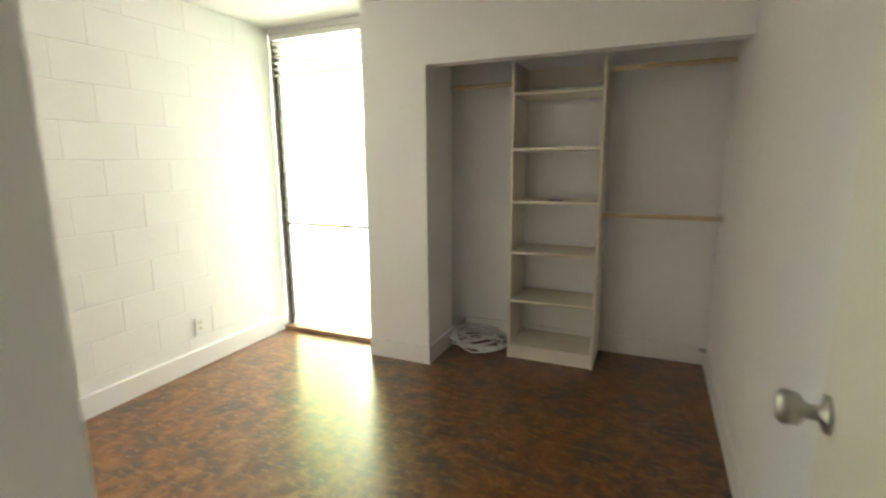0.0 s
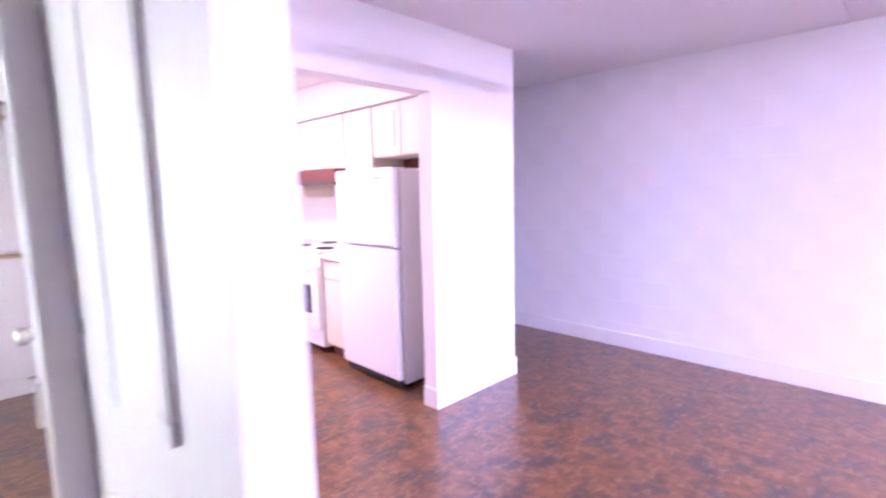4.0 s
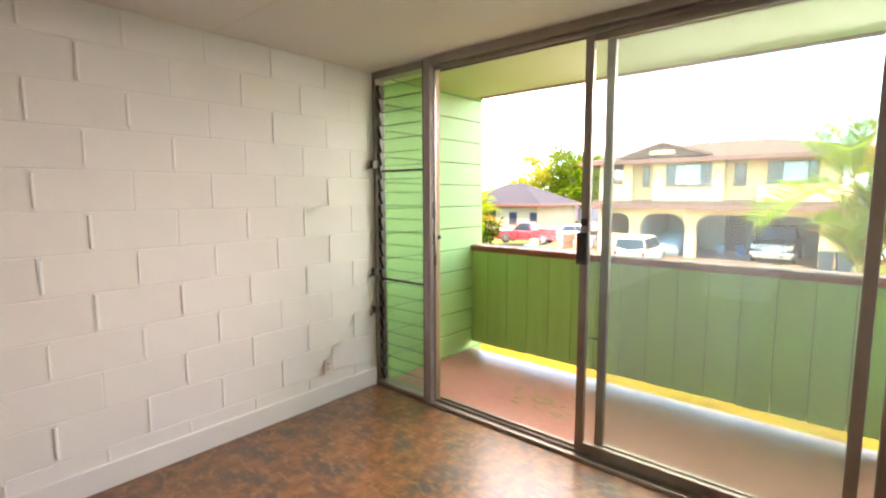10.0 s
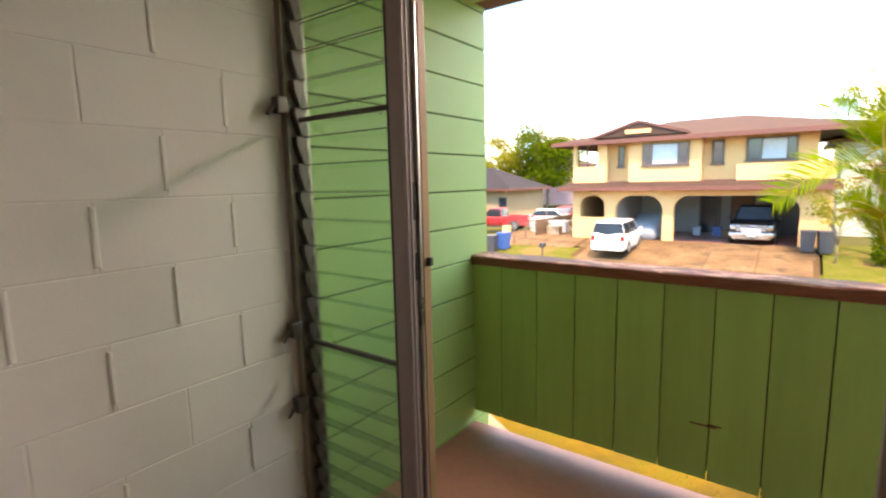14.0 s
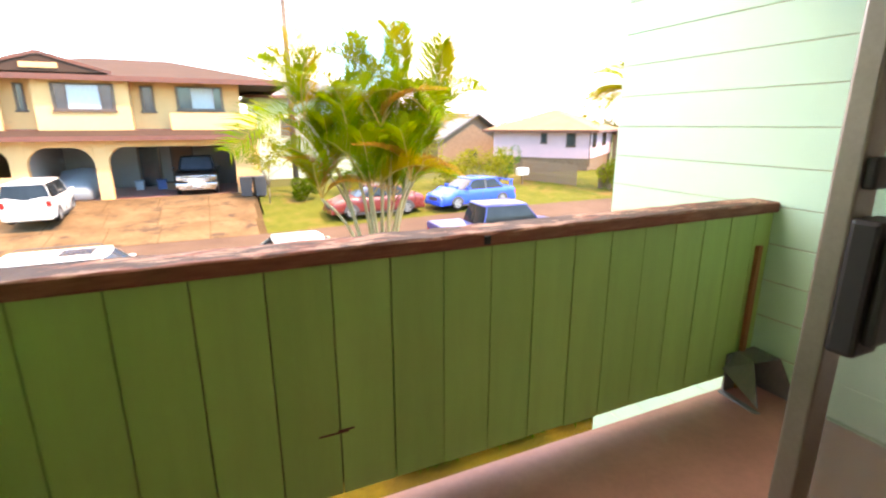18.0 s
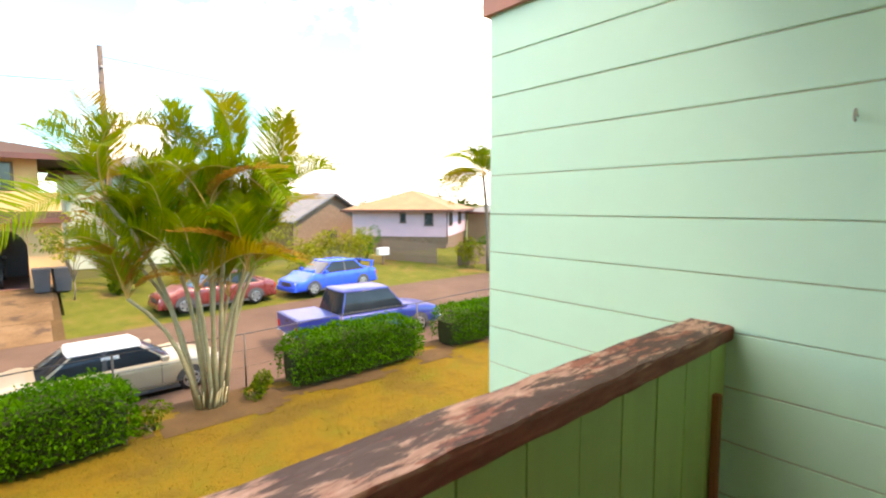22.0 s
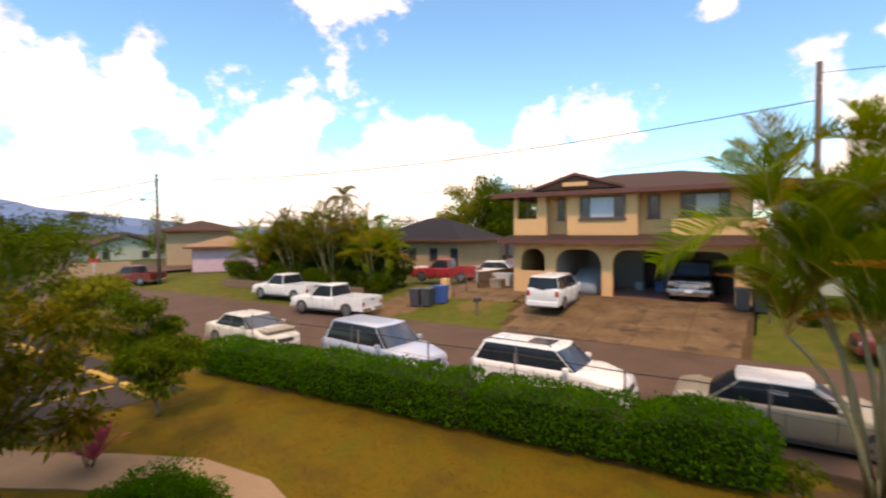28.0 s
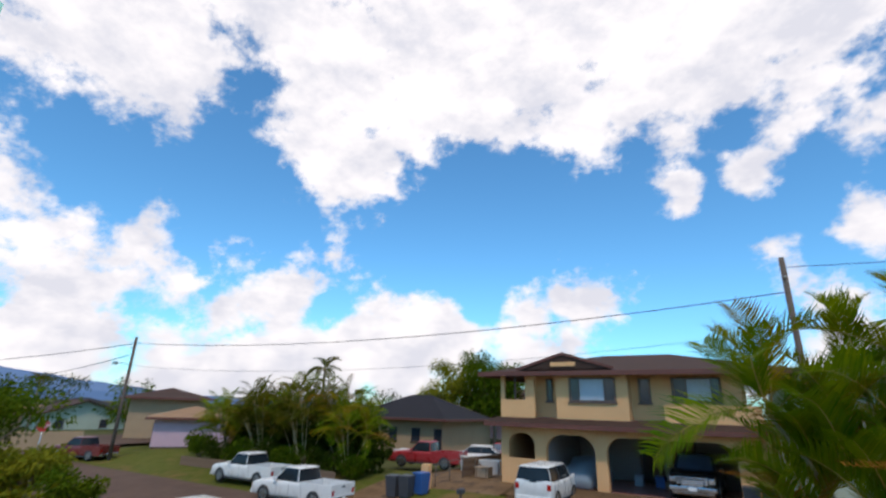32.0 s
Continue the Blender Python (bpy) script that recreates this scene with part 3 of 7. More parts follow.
# ---- electrical bits on the block wall ----
def outlet(at, turn, label="white wall outlet plate with two sockets"):
    o = thing("wall_outlet", label, "outlet", at, "wall outlets", turn=turn)
    bm = bmesh.new()
    add_box(bm, -0.036, 0.036, -0.006, 0.0, -0.058, 0.058, 0.003)
    part("plate", bm, BASE, o)
    for z in (-0.02, 0.02):
        bm = bmesh.new()
        add_box(bm, -0.016, 0.016, -0.0085, -0.006, z - 0.014, z + 0.014, 0.002)
        s = part("socket", bm, CREAM, o)
        boxes("slot", [(-0.008, -0.006, -0.0092, -0.0085, z - 0.004, z + 0.006), (0.006, 0.008, -0.0092, -0.0085, z - 0.004, z + 0.006)], BLACK, s)
    return o


outlet((0.001, -0.50, 0.27), 90)
outlet((0.001, -3.30, 0.25), 90)
outlet((7.079, -6.55, 0.30), -90)
outlet((1.62, -5.459, 0.30), 180)

# ---- ceiling fan ----
FANW = surface("white_fan_enamel", (0.72, 0.70, 0.66), 0.35, var=0.03, bump=0.02)
SHADE = surface("frosted_lamp_glass", (0.85, 0.78, 0.62), 0.3, var=0.03, bump=0.0)
BRASS = surface("brass", (0.55, 0.36, 0.12), 0.3, 0.95, var=0.1, bump=0.02)
fan = thing("ceiling_fan", "white five-bladed ceiling fan with frosted lamp shades and pull chains", "fan", (1.92, -2.81, 0))


def turned(name, profile, material, parent, n=24, label=""):
    bm = bmesh.new()
    loft(bm, [[(r * math.cos(2 * math.pi * k / n), r * math.sin(2 * math.pi * k / n), z) for k in range(n)] for r, z in profile])
    return part(name, bm, material, parent, label, smooth=True)


turned("canopy", [(0.03, 2.37), (0.06, 2.385), (0.075, 2.415), (0.078, 2.438)], FANW, fan)
turned("down_rod", [(0.013, 2.31), (0.013, 2.38)], FANW, fan, 12)
turned("motor", [(0.05, 2.205), (0.11, 2.21), (0.13, 2.235), (0.125, 2.28), (0.085, 2.31), (0.03, 2.32)], FANW, fan)
turned("light_kit", [(0.02, 2.14), (0.05, 2.145), (0.06, 2.17), (0.05, 2.205)], FANW, fan)
for k in range(5):
    a = radians(101 + 72 * k)
    blade = bmesh.new()
    prism(blade, [(0.19, -0.05), (0.26, -0.062), (0.58, -0.075), (0.61, -0.06), (0.655, 0.0), (0.61, 0.06), (0.58, 0.075), (0.26, 0.062), (0.19, 0.05)], -0.004, 0.004, "z")
    bmesh.ops.rotate(blade, verts=blade.verts[:], cent=(0, 0, 0), matrix=Matrix.Rotation(radians(11), 3, "X"))
    b = part("blade", blade, FANW, fan)
    b.matrix_basis = Matrix.Translation((0, 0, 2.23)) @ Matrix.Rotation(a, 4, "Z")
    boxes("blade_arm", [(0.09, 0.22, -0.016, 0.016, -0.012, -0.004)], FANW, b, 0.003)
for k in range(4):
    a = radians(20 + 90 * k)
    s = turned("shade", [(0.02, 0.0), (0.032, -0.02), (0.048, -0.06), (0.056, -0.09), (0.052, -0.088), (0.02, -0.012)], SHADE, fan, 16)
    s.matrix_basis = Matrix.Translation((0.06 * math.cos(a), 0.06 * math.sin(a), 2.20)) @ Matrix.Rotation(a, 4, "Z") @ Matrix.Rotation(radians(-48), 4, "Y")
for dx, dy, z in ((0.03, 0.045, 2.02), (-0.02, -0.045, 1.995)):
    c = bar("pull_chain", [(dx, dy, 2.15), (dx, dy, z)], 0.0016, BRASS, fan, n=6)
    bm = bmesh.new()
    bmesh.ops.create_icosphere(bm, subdivisions=2, radius=0.011, matrix=Matrix.Translation((dx, dy, z)))
    part("chain_knob", bm, BRASS, c, smooth=True)

# ---- bedroom doorway and door ----
frame_ = thing("door_2", "white bedroom door frame with the door swung open", "door", kind="structure")
boxes("door_frame", [(4.66, 4.70, -4.512, -4.378, 0, 2.06), (3.98, 4.02, -4.512, -4.378, 0, 2.06), (4.02, 4.66, -4.512, -4.378, 2.03, 2.06), (4.648, 4.66, -4.43, -4.39, 0, 2.03), (4.02, 4.032, -4.43, -4.39, 0, 2.03)], BASE, frame_, 0.004)
boxes("casing", [(4.66, 4.73, -4.378, -4.362, 0, 2.12), (3.972, 4.03, -4.378, -4.362, 0, 2.12), (3.972, 4.73, -4.378, -4.362, 2.05, 2.12)], BASE, frame_, 0.005)
boxes("strike_plate", [(4.652, 4.662, -4.49, -4.445, 0.90, 0.98)], STEEL, frame_, 0.002)
leaf = thing("bedroom_door", "off-white flush bedroom door standing open with a steel knob", "door", (4.025, -4.52, 0), turn=-96)
box("door_leaf", (0.0, 0.69, -0.035, 0.0, 0.012, 2.02), DOOR, leaf, 0.003)
for z in (0.25, 1.02, 1.78):
    bm = bmesh.new()
    tube(bm, [(0, 0.006, z - 0.045), (0, 0.006, z + 0.045)], 0.006)
    add_box(bm, 0.0, 0.03, -0.001, 0.003, z - 0.045, z + 0.045)
    part("hinge", bm, STEEL, leaf)
for s in (1, -1):
    bm = bmesh.new()
    y0 = 0.0 if s > 0 else -0.035
    prof = [(0.030, 0.0), (0.030, 0.006), (0.012, 0.012), (0.012, 0.03), (0.026, 0.04), (0.028, 0.06), (0.02, 0.068)]
    loft(bm, [[(0.635 + r * math.cos(2 * math.pi * k / 20), y0 + s * d, 1.03 + r * math.sin(2 * math.pi * k / 20)) for k in range(20)] for r, d in prof])
    part("knob", bm, STEEL, leaf, smooth=True)

# ---- hall: breaker panel and louvred linen doors ----
panel = thing("breaker_panel", "white painted electrical panel cover on the hall wall", "panel", (3.97, 0, 0))
box("cover_rim", (0.0, 0.0015, -4.335, -4.085, 1.135, 1.86), BASE, panel, 0.0005)
box("cover_door", (0.0015, 0.003, -4.325, -4.09, 1.145, 1.84), BASE, panel, 0.0005)
box("finger_latch", (0.003, 0.006, -4.322, -4.31, 1.2, 1.225), STEEL, panel, 0.001)
race = thing("cable_raceway", "white painted vertical cable raceway on the hall wall", "raceway", (3.97, 0, 0))
box("channel", (0.0, 0.005, -3.836, -3.794, 1.197, 2.44), BASE, race, 0.002)
box("cover", (0.005, 0.008, -3.832, -3.798, 1.21, 2.44), BASE, race, 0.0014)
box("end_cap", (0.0, 0.0095, -3.838, -3.792, 1.185, 1.21), BASE, race, 0.002)
linen = thing("linen_cupboard", "white louvred linen cupboard doors in the hall", "cupboard")
for y0, y1 in ((-4.355, -3.765), (-3.755, -3.17)):
    d = boxes("louvre_door", [(4.635, 4.66, y0, y0 + 0.05, 0.86, 2.1), (4.635, 4.66, y1 - 0.05, y1, 0.86, 2.1), (4.635, 4.66, y0 + 0.05, y1 - 0.05, 0.86, 0.93), (4.635, 4.66, y0 + 0.05, y1 - 0.05, 2.03, 2.1)], BASE, linen, 0.003)
    bm = bmesh.new()
    add_box(bm, -0.003, 0.003, y0 + 0.05, y1 - 0.05, -0.016, 0.016)
    bmesh.ops.rotate(bm, verts=bm.verts[:], cent=(0, 0, 0), matrix=Matrix.Rotation(radians(-35), 3, "Y"))
    me = bpy.data.meshes.new("slat")
    bm.to_mesh(me)
    bm.free()
    me.materials.append(BASE)
    for k in range(43):
        put("slat", me, d, Matrix.Translation((4.648, 0, 0.945 + 0.0252 * k)))

# ---- bedroom window: jalousie with a valance of blind slats ----
win = thing("window_3", "tall bright bedroom jalousie window with weathered sill", "window", kind="structure")
SILLW = surface("worn_brown_sill", (0.34, 0.22, 0.12), 0.6, var=0.25, scale=8, bump=0.2)
box("window_sill", (6.085, 7.08, -7.44, -7.37, 0, 0.035), SILLW, win, 0.004)
box("window_frame", (6.085, 6.10, -7.50, -7.43, 0.03, 2.40), ALU, win, 0.002)
box("window_frame", (7.05, 7.08, -7.50, -7.42, 0.03, 2.40), ALU, win, 0.002)
box("window_head", (6.10, 7.05, -7.50, -7.43, 2.35, 2.40), SILLW, win, 0.002)
box("crossbar", (6.10, 7.05, -7.47, -7.455, 0.90, 0.92), ALU, win, 0.002)
me = None
for k in range(23):
    z = 0.08 + k * 0.1003
    if me is None:
        bm = bmesh.new()
        add_box(bm, 6.105, 7.03, -0.002, 0.002, -0.053, 0.053)
        bmesh.ops.rotate(bm, verts=bm.verts[:], cent=(0, 0, 0), matrix=Matrix.Rotation(radians(25), 3, "X"))
        me = bpy.data.meshes.new("slat")
        bm.to_mesh(me)
        bm.free()
        me.materials.append(JAL)
        bm = bmesh.new()
        prism(bm, [(-0.02, 0.05), (0.012, 0.05), (0.03, -0.03), (0.02, -0.055), (0.0, -0.045), (-0.02, 0.02)], 7.025, 7.05, "x")
        mk = bpy.data.meshes.new("clip")
        bm.to_mesh(mk)
        bm.free()
        mk.materials.append(ALUD)
    s = put("slat", me, win, Matrix.Translation((0, -7.47, z)))
    s.visible_shadow = False
    put("clip", mk, win, Matrix.Translation((0, -7.455, z)))

blind = thing("window_blind", "white slatted blind drawn up at the head of the window", "blind")
box("head_rail", (6.11, 7.04, -7.43, -7.385, 2.345, 2.385), BASE, blind, 0.003)
for k in range(6):
    bm = bmesh.new()
    add_box(bm, 6.12, 7.03, -0.018, 0.018, -0.001, 0.001)
    bmesh.ops.rotate(bm, verts=bm.verts[:], cent=(0, 0, 0), matrix=Matrix.Rotation(radians(20), 3, "X"))
    sl = part("slat", bm, BASE, blind)
    sl.matrix_basis = Matrix.Translation((0, -7.407, 2.32 - 0.047 * k))
for x in (6.25, 6.9):
    bar("cord", [(x, -7.39, 2.345), (x, -7.39, 2.06)], 0.002, BASE, blind, n=5)
bar("pull_cord", [(6.55, -7.38, 2.345), (6.55, -7.38, 1.95)], 0.0025, BASE, blind, n=5)

# ---- closet shelving ----
tower = thing("closet_shelf_tower", "cream laminate shelf tower with seven shelves in the closet", "shelving")
TX0, TX1, TY0, TY1 = 4.535, 5.135, -7.905, -7.52
box("side_panel", (TX0, TX0 + 0.018, TY0, TY1, 0, 2.06), CREAM, tower, 0.002)
box("side_panel", (TX1 - 0.018, TX1, TY0, TY1, 0, 2.06), CREAM, tower, 0.002)
box("plinth", (TX0 + 0.018, TX1 - 0.018, TY1 - 0.03, TY1 - 0.012, 0, 0.09), CREAM, tower)
for z in (0.10, 0.44, 0.79, 1.145, 1.50, 1.86):
    box("shelf", (TX0 + 0.018, TX1 - 0.018, TY0, TY1 - 0.004, z - 0.018, z), CREAM, tower, 0.002)
box("back_rail", (TX0 + 0.018, TX1 - 0.018, TY0, TY0 + 0.016, 1.94, 2.06), CREAM, tower)
WOODR = surface("varnished_pole_wood", (0.62, 0.47, 0.28), 0.4, var=0.12, scale=4, bump=0.05, stretch=(0.4, 6, 6))
for nm, x0, x1, z in (("closet_rod", 3.83, TX0, 1.98), ("closet_rod", 3.83, TX0, 1.06), ("closet_rod", TX1, 5.75, 1.93)):
    r = thing(nm, "pale wooden hanging rod in the closet", "rod", group="closet rods")
    bar("pole", [(x0, -7.62, z), (x1, -7.62, z)], 0.015, WOODR, r, n=14)
    for x in (x0 + 0.004, x1 - 0.004):
        bar("cup", [(x - 0.006, -7.62, z), (x + 0.006, -7.62, z)], 0.024, BASE, r, n=14)
rng = random.Random(4)
cable = thing("white_cables", "tangled white cables lying on the closet floor", "cable")
WIRE = surface("white_cable", (0.78, 0.78, 0.76), 0.45, var=0.03, bump=0.0)
for k in range(9):
    cx, cy = 5.38 + rng.uniform(-0.06, 0.06), -7.62 + rng.uniform(-0.06, 0.06)
    a0, r0 = rng.uniform(0, 6), rng.uniform(0.12, 0.21)
    pts = [(min(5.58, max(5.17, cx + r0 * (1 + 0.2 * math.sin(2.1 * i + k)) * math.cos(a0 + i * 0.42))), cy + r0 * (1 + 0.15 * math.cos(1.3 * i)) * math.sin(a0 + i * 0.42), 0.006 + 0.012 * k + 0.03 * abs(math.sin(a0 + i * 0.3))) for i in range(20)]
    bar("cable", pts, 0.0062, WIRE, cable, n=6)
box("doorstop", (3.835, 3.88, -7.80, -7.78, 0.14, 0.16), STEEL, thing("door_stop", "small steel door stop on the baseboard", "stop"))
tag = thing("dark_coin_tray", "small dark flat tray lying on a shelf", "tray", (4.83, -7.6, 1.145))
boxes("tray", [(-0.05, 0.05, -0.03, 0.03, 0, 0.006)], ALUD, tag, 0.002)

# ---- kitchen seen through its opening ----
FRIDGE = surface("white_appliance_enamel", (0.80, 0.80, 0.80), 0.28, var=0.008, bump=0.03, fine=200, rough_var=0.015)
KCAB = surface("cream_cabinet_paint", (0.75, 0.70, 0.56), 0.4, var=0.04, bump=0.04)
fr = thing("refrigerator", "white two-door refrigerator standing beside the stub wall", "refrigerator")
box("cabinet", (1.30, 1.93, -6.56, -5.86, 0.03, 1.60), FRIDGE, fr, 0.012)
for z0, z1 in ((0.08, 1.035), (1.05, 1.605)):
    d = box("fridge_door", (1.94, 2.0, -6.56, -5.86, z0, z1), FRIDGE, fr, 0.012)
    box("hinge_cap" if z0 > 1 else "handle_recess", (1.95, 2.0, -5.875, -5.852, z0 + 0.0, z0 + 0.06), BASE, d, 0.004)
box("kick_plate", (1.88, 1.96, -6.54, -5.88, 0.015, 0.07), BLACK, fr)
for x, y in ((1.86, -5.92), (1.36, -5.92), (1.86, -6.54), (1.36, -6.54)):
    box("foot", (x, x + 0.04, y, y + 0.04, 0, 0.03), BLACK, fr)
boxes("badge", [(1.999, 2.002, -6.06, -6.00, 1.53, 1.545)], STEEL, fr)


def wall_cabinet(y0, y1, z0, z1, doors=1):
    c = thing("wall_cabinet", "cream painted kitchen wall cabinet with raised panel doors", "cabinet", group="kitchen wall cabinets")
    box("body", (1.265, 1.60, y0, y1, z0, z1), KCAB, c, 0.002)
    w = (y1 - y0) / doors
    for k in range(doors):
        a, b = y0 + k * w + 0.006, y0 + (k + 1) * w - 0.006
        d = box("cabinet_door", (1.603, 1.622, a, b, z0 + 0.008, z1 - 0.008), KCAB, c, 0.004)
        box("raised_panel", (1.622, 1.629, a + 0.06, b - 0.06, z0 + 0.07, z1 - 0.07), KCAB, d, 0.006)
    return c


wall_cabinet(-6.56, -5.84, 1.72, 2.14, 2)
wall_cabinet(-6.98, -6.57, 1.40, 2.14, 1)
wall_cabinet(-7.75, -6.99, 1.66, 2.14, 2)
wall_cabinet(-8.6, -7.76, 1.40, 2.14, 2)
setting(box("kitchen_soffit", (1.26, 1.65, -8.7, -5.58, 2.145, H), WHITE), "cream soffit above the kitchen cabinets", "wall")
# dark strip standing in for the shade between refrigerator and cabinet
box("gap_shade_strip", (1.262, 1.29, -6.56, -5.84, 1.61, 1.715), BROWNT, thing("fridge_gap_shade", "dark brown strip painted as shade in the gap above the refrigerator", "board"))
hood = thing("range_hood", "brown range hood under the kitchen cabinets", "hood")
box("canopy", (1.265, 1.72, -7.74, -7.0, 1.52, 1.655), BROWNT, hood, 0.01)
box("vent_lip", (1.72, 1.735, -7.74, -7.0, 1.52, 1.545), ALUD, hood)
stove = thing("stove", "white electric range with a back panel", "stove")
box("body", (1.28, 1.92, -7.75, -6.99, 0.06, 0.90), FRIDGE, stove, 0.006)
box("cooktop", (1.28, 1.94, -7.75, -6.99, 0.90, 0.925), FRIDGE, stove, 0.004)
box("back_panel", (1.265, 1.34, -7.75, -6.99, 0.925, 1.10), FRIDGE, stove, 0.006)
d = box("oven_door", (1.922, 1.95, -7.74, -7.0, 0.22, 0.80), FRIDGE, stove, 0.006)
bar("handle", [(1.985, -7.68, 0.76), (1.985, -7.06, 0.76)], 0.011, STEEL, d)
box("oven_glass", (1.95, 1.953, -7.62, -7.12, 0.36, 0.62), BLACK, d)
for y in (-7.58, -7.18):
    for x in (1.45, 1.75):
        turned_ = bmesh.new()
        for rr in (0.03, 0.055, 0.08):
            tube(turned_, [(x + rr * math.cos(t * 0.5236), y + rr * math.sin(t * 0.5236), 0.932) for t in range(13)], 0.005, n=6)
        part("burner_coil", turned_, BLACK, stove)
base = thing("base_cabinet", "cream kitchen base cabinet with drawer and door", "cabinet")
box("body", (1.265, 1.88, -6.98, -6.57, 0.09, 0.87), KCAB, base, 0.003)
box("kick", (1.265, 1.82, -6.98, -6.57, 0, 0.09), BROWNT, base)
box("drawer", (1.882, 1.902, -6.97, -6.58, 0.70, 0.855), KCAB, base, 0.004)
box("cabinet_door", (1.882, 1.902, -6.97, -6.58, 0.11, 0.685), KCAB, base, 0.004)
base2 = thing("base_cabinet", "cream kitchen base cabinet with two doors", "cabinet")
box("body", (1.265, 1.88, -8.69, -7.76, 0.0, 0.87), KCAB, base2, 0.003)
for y0, y1 in ((-8.68, -8.23), (-8.22, -7.77)):
    box("cabinet_door", (1.882, 1.902, y0, y1, 0.11, 0.855), KCAB, base2, 0.004)
worktop = thing("worktop", "pale laminate kitchen worktop", "worktop")
box("slab", (1.265, 1.93, -6.98, -6.565, 0.872, 0.91), CREAM, worktop, 0.005)
worktop2 = thing("worktop", "pale laminate kitchen worktop beside the stove", "worktop")
box("slab", (1.265, 1.93, -8.69, -7.76, 0.872, 0.91), CREAM, worktop2, 0.005)

# ---- balcony railing and bits ----
def cap_wood():
    m, n, l, p = nodes_of("peeling_brown_paint_on_wood")
    co = n.new("ShaderNodeTexCoord").outputs["Object"]
    grain = noise_of(n, l, co, 26, 5.0, 0.65, (0.35, 2.2, 2.2))
    patch = noise_of(n, l, co, 6.5, 8.0, 0.72, (0.5, 1.3, 1.3))
    crack = noise_of(n, l, co, 8, 8.0, 0.75, (0.45, 1.9, 1.9))
    up = n.new("ShaderNodeNewGeometry").outputs["Normal"]
    sep = n.new("ShaderNodeSeparateXYZ")
    l.new(up, sep.inputs[0])
    wood = ramp(n, l, grain, [(0.3, (0.26, 0.13, 0.09)), (0.5, (0.46, 0.26, 0.185)), (0.7, (0.62, 0.40, 0.30))])
    paint = ramp(n, l, grain, [(0.3, (0.20, 0.058, 0.036)), (0.7, (0.36, 0.125, 0.075))])
    worn = n.new("ShaderNodeMath")
    worn.operation = "MULTIPLY"
    l.new(ramp(n, l, patch, [(0.47, (0, 0, 0)), (0.50, (1, 1, 1))]), worn.inputs[0])
    l.new(sep.outputs[2], worn.inputs[1])
    worn.use_clamp = True
    top = mix(n, l, worn.outputs[0], paint, wood)
    rot = n.new("ShaderNodeMath")
    rot.operation = "MULTIPLY"
    l.new(ramp(n, l, crack, [(0.475, (0, 0, 0)), (0.525, (0.9, 0.9, 0.9))]), rot.inputs[0])
    l.new(sep.outputs[2], rot.inputs[1])
    rot.use_clamp = True
    l.new(mix(n, l, rot.outputs[0], top, (0.045, 0.025, 0.018)), p.inputs["Base Color"])
    p.inputs["Roughness"].default_value = 0.7
    b = n.new("ShaderNodeBump")
    b.inputs["Strength"].default_value, b.inputs["Distance"].default_value = 0.6, 0.006
    l.new(patch, b.inputs["Height"])
    l.new(b.outputs[0], p.inputs["Normal"])
    return m


CAPW = cap_wood()
rail = thing("balcony_railing", "green vertical board railing with a weathered brown cap, paint peeling", "railing")
bm = bmesh.new()
rr = random.Random(2)
secs = 46
rings = []
for i in range(secs + 1):
    x = 3.628 * i / secs
    j = [rr.uniform(-0.003, 0.003) for _ in range(8)]
    rings.append([(x, 1.222 + j[0], 0.975), (x, 1.218 + j[1], 0.985), (x, 1.219 + j[2], 1.022 + j[3]), (x, 1.226 + j[4], 1.03 + j[5]), (x, 1.365 + j[6], 1.032 + j[7]), (x, 1.375, 1.022), (x, 1.375, 0.985), (x, 1.37, 0.975)])
loft(bm, rings)
part("cap", bm, CAPW, rail, "brown wooden cap with peeling paint")
edges = [0.004] + [0.196 + 0.2215 * k - 0.001 * k * k for k in range(17)] + [3.626]
for a, b in zip(edges, edges[1:]):
    z = 0.055 + rr.uniform(-0.006, 0.006)
    bm = bmesh.new()
    add_box(bm, a + 0.0022, b - 0.0022, 1.238 + rr.uniform(-0.0015, 0.0015), 1.258, z, 0.976, 0.003)
    part("board", bm, GREENP, rail)
boxes("rail_beam", [(0.004, 3.626, 1.26, 1.30, 0.88, 0.974), (0.004, 3.626, 1.26, 1.30, 0.12, 0.2)], GREENP, rail)
box("backing", (0.004, 3.626, 1.2585, 1.2595, 0.09, 0.97), BROWNT, rail)
boxes("cleat", [(1.855, 1.88, 1.205, 1.2175, 0.985, 1.018)], BLACK, rail, 0.003)
boxes("scratch", [(1.20, 1.31, 1.2345, 1.238, 0.322, 0.328), (1.27, 1.33, 1.2345, 1.238, 0.330, 0.336)], BROWNT, rail)
# rain hood over the floor drain
ZINC = surface("weathered_zinc", (0.26, 0.27, 0.28), 0.5, 0.6, var=0.2, scale=8, bump=0.1)
hood = thing("drain_hood", "grey sheet metal rain hood over the balcony drain", "drain hood")
bm = bmesh.new()
prism(bm, [(1.225, -0.02), (1.225, 0.20), (1.215, 0.20), (1.215, -0.02)], 3.40, 3.625, "x")
part("back_sheet", bm, ZINC, hood)
bm = bmesh.new()
loft(bm, [[(3.375, 1.22, 0.12), (3.47, 1.22, 0.205), (3.47, 1.22, 0.20), (3.38, 1.22, 0.115)], [(3.335, 0.985, 0.02), (3.44, 1.10, 0.20), (3.445, 1.10, 0.194), (3.345, 0.985, 0.015)]])
part("side_sheet", bm, ZINC, hood)
bm = bmesh.new()
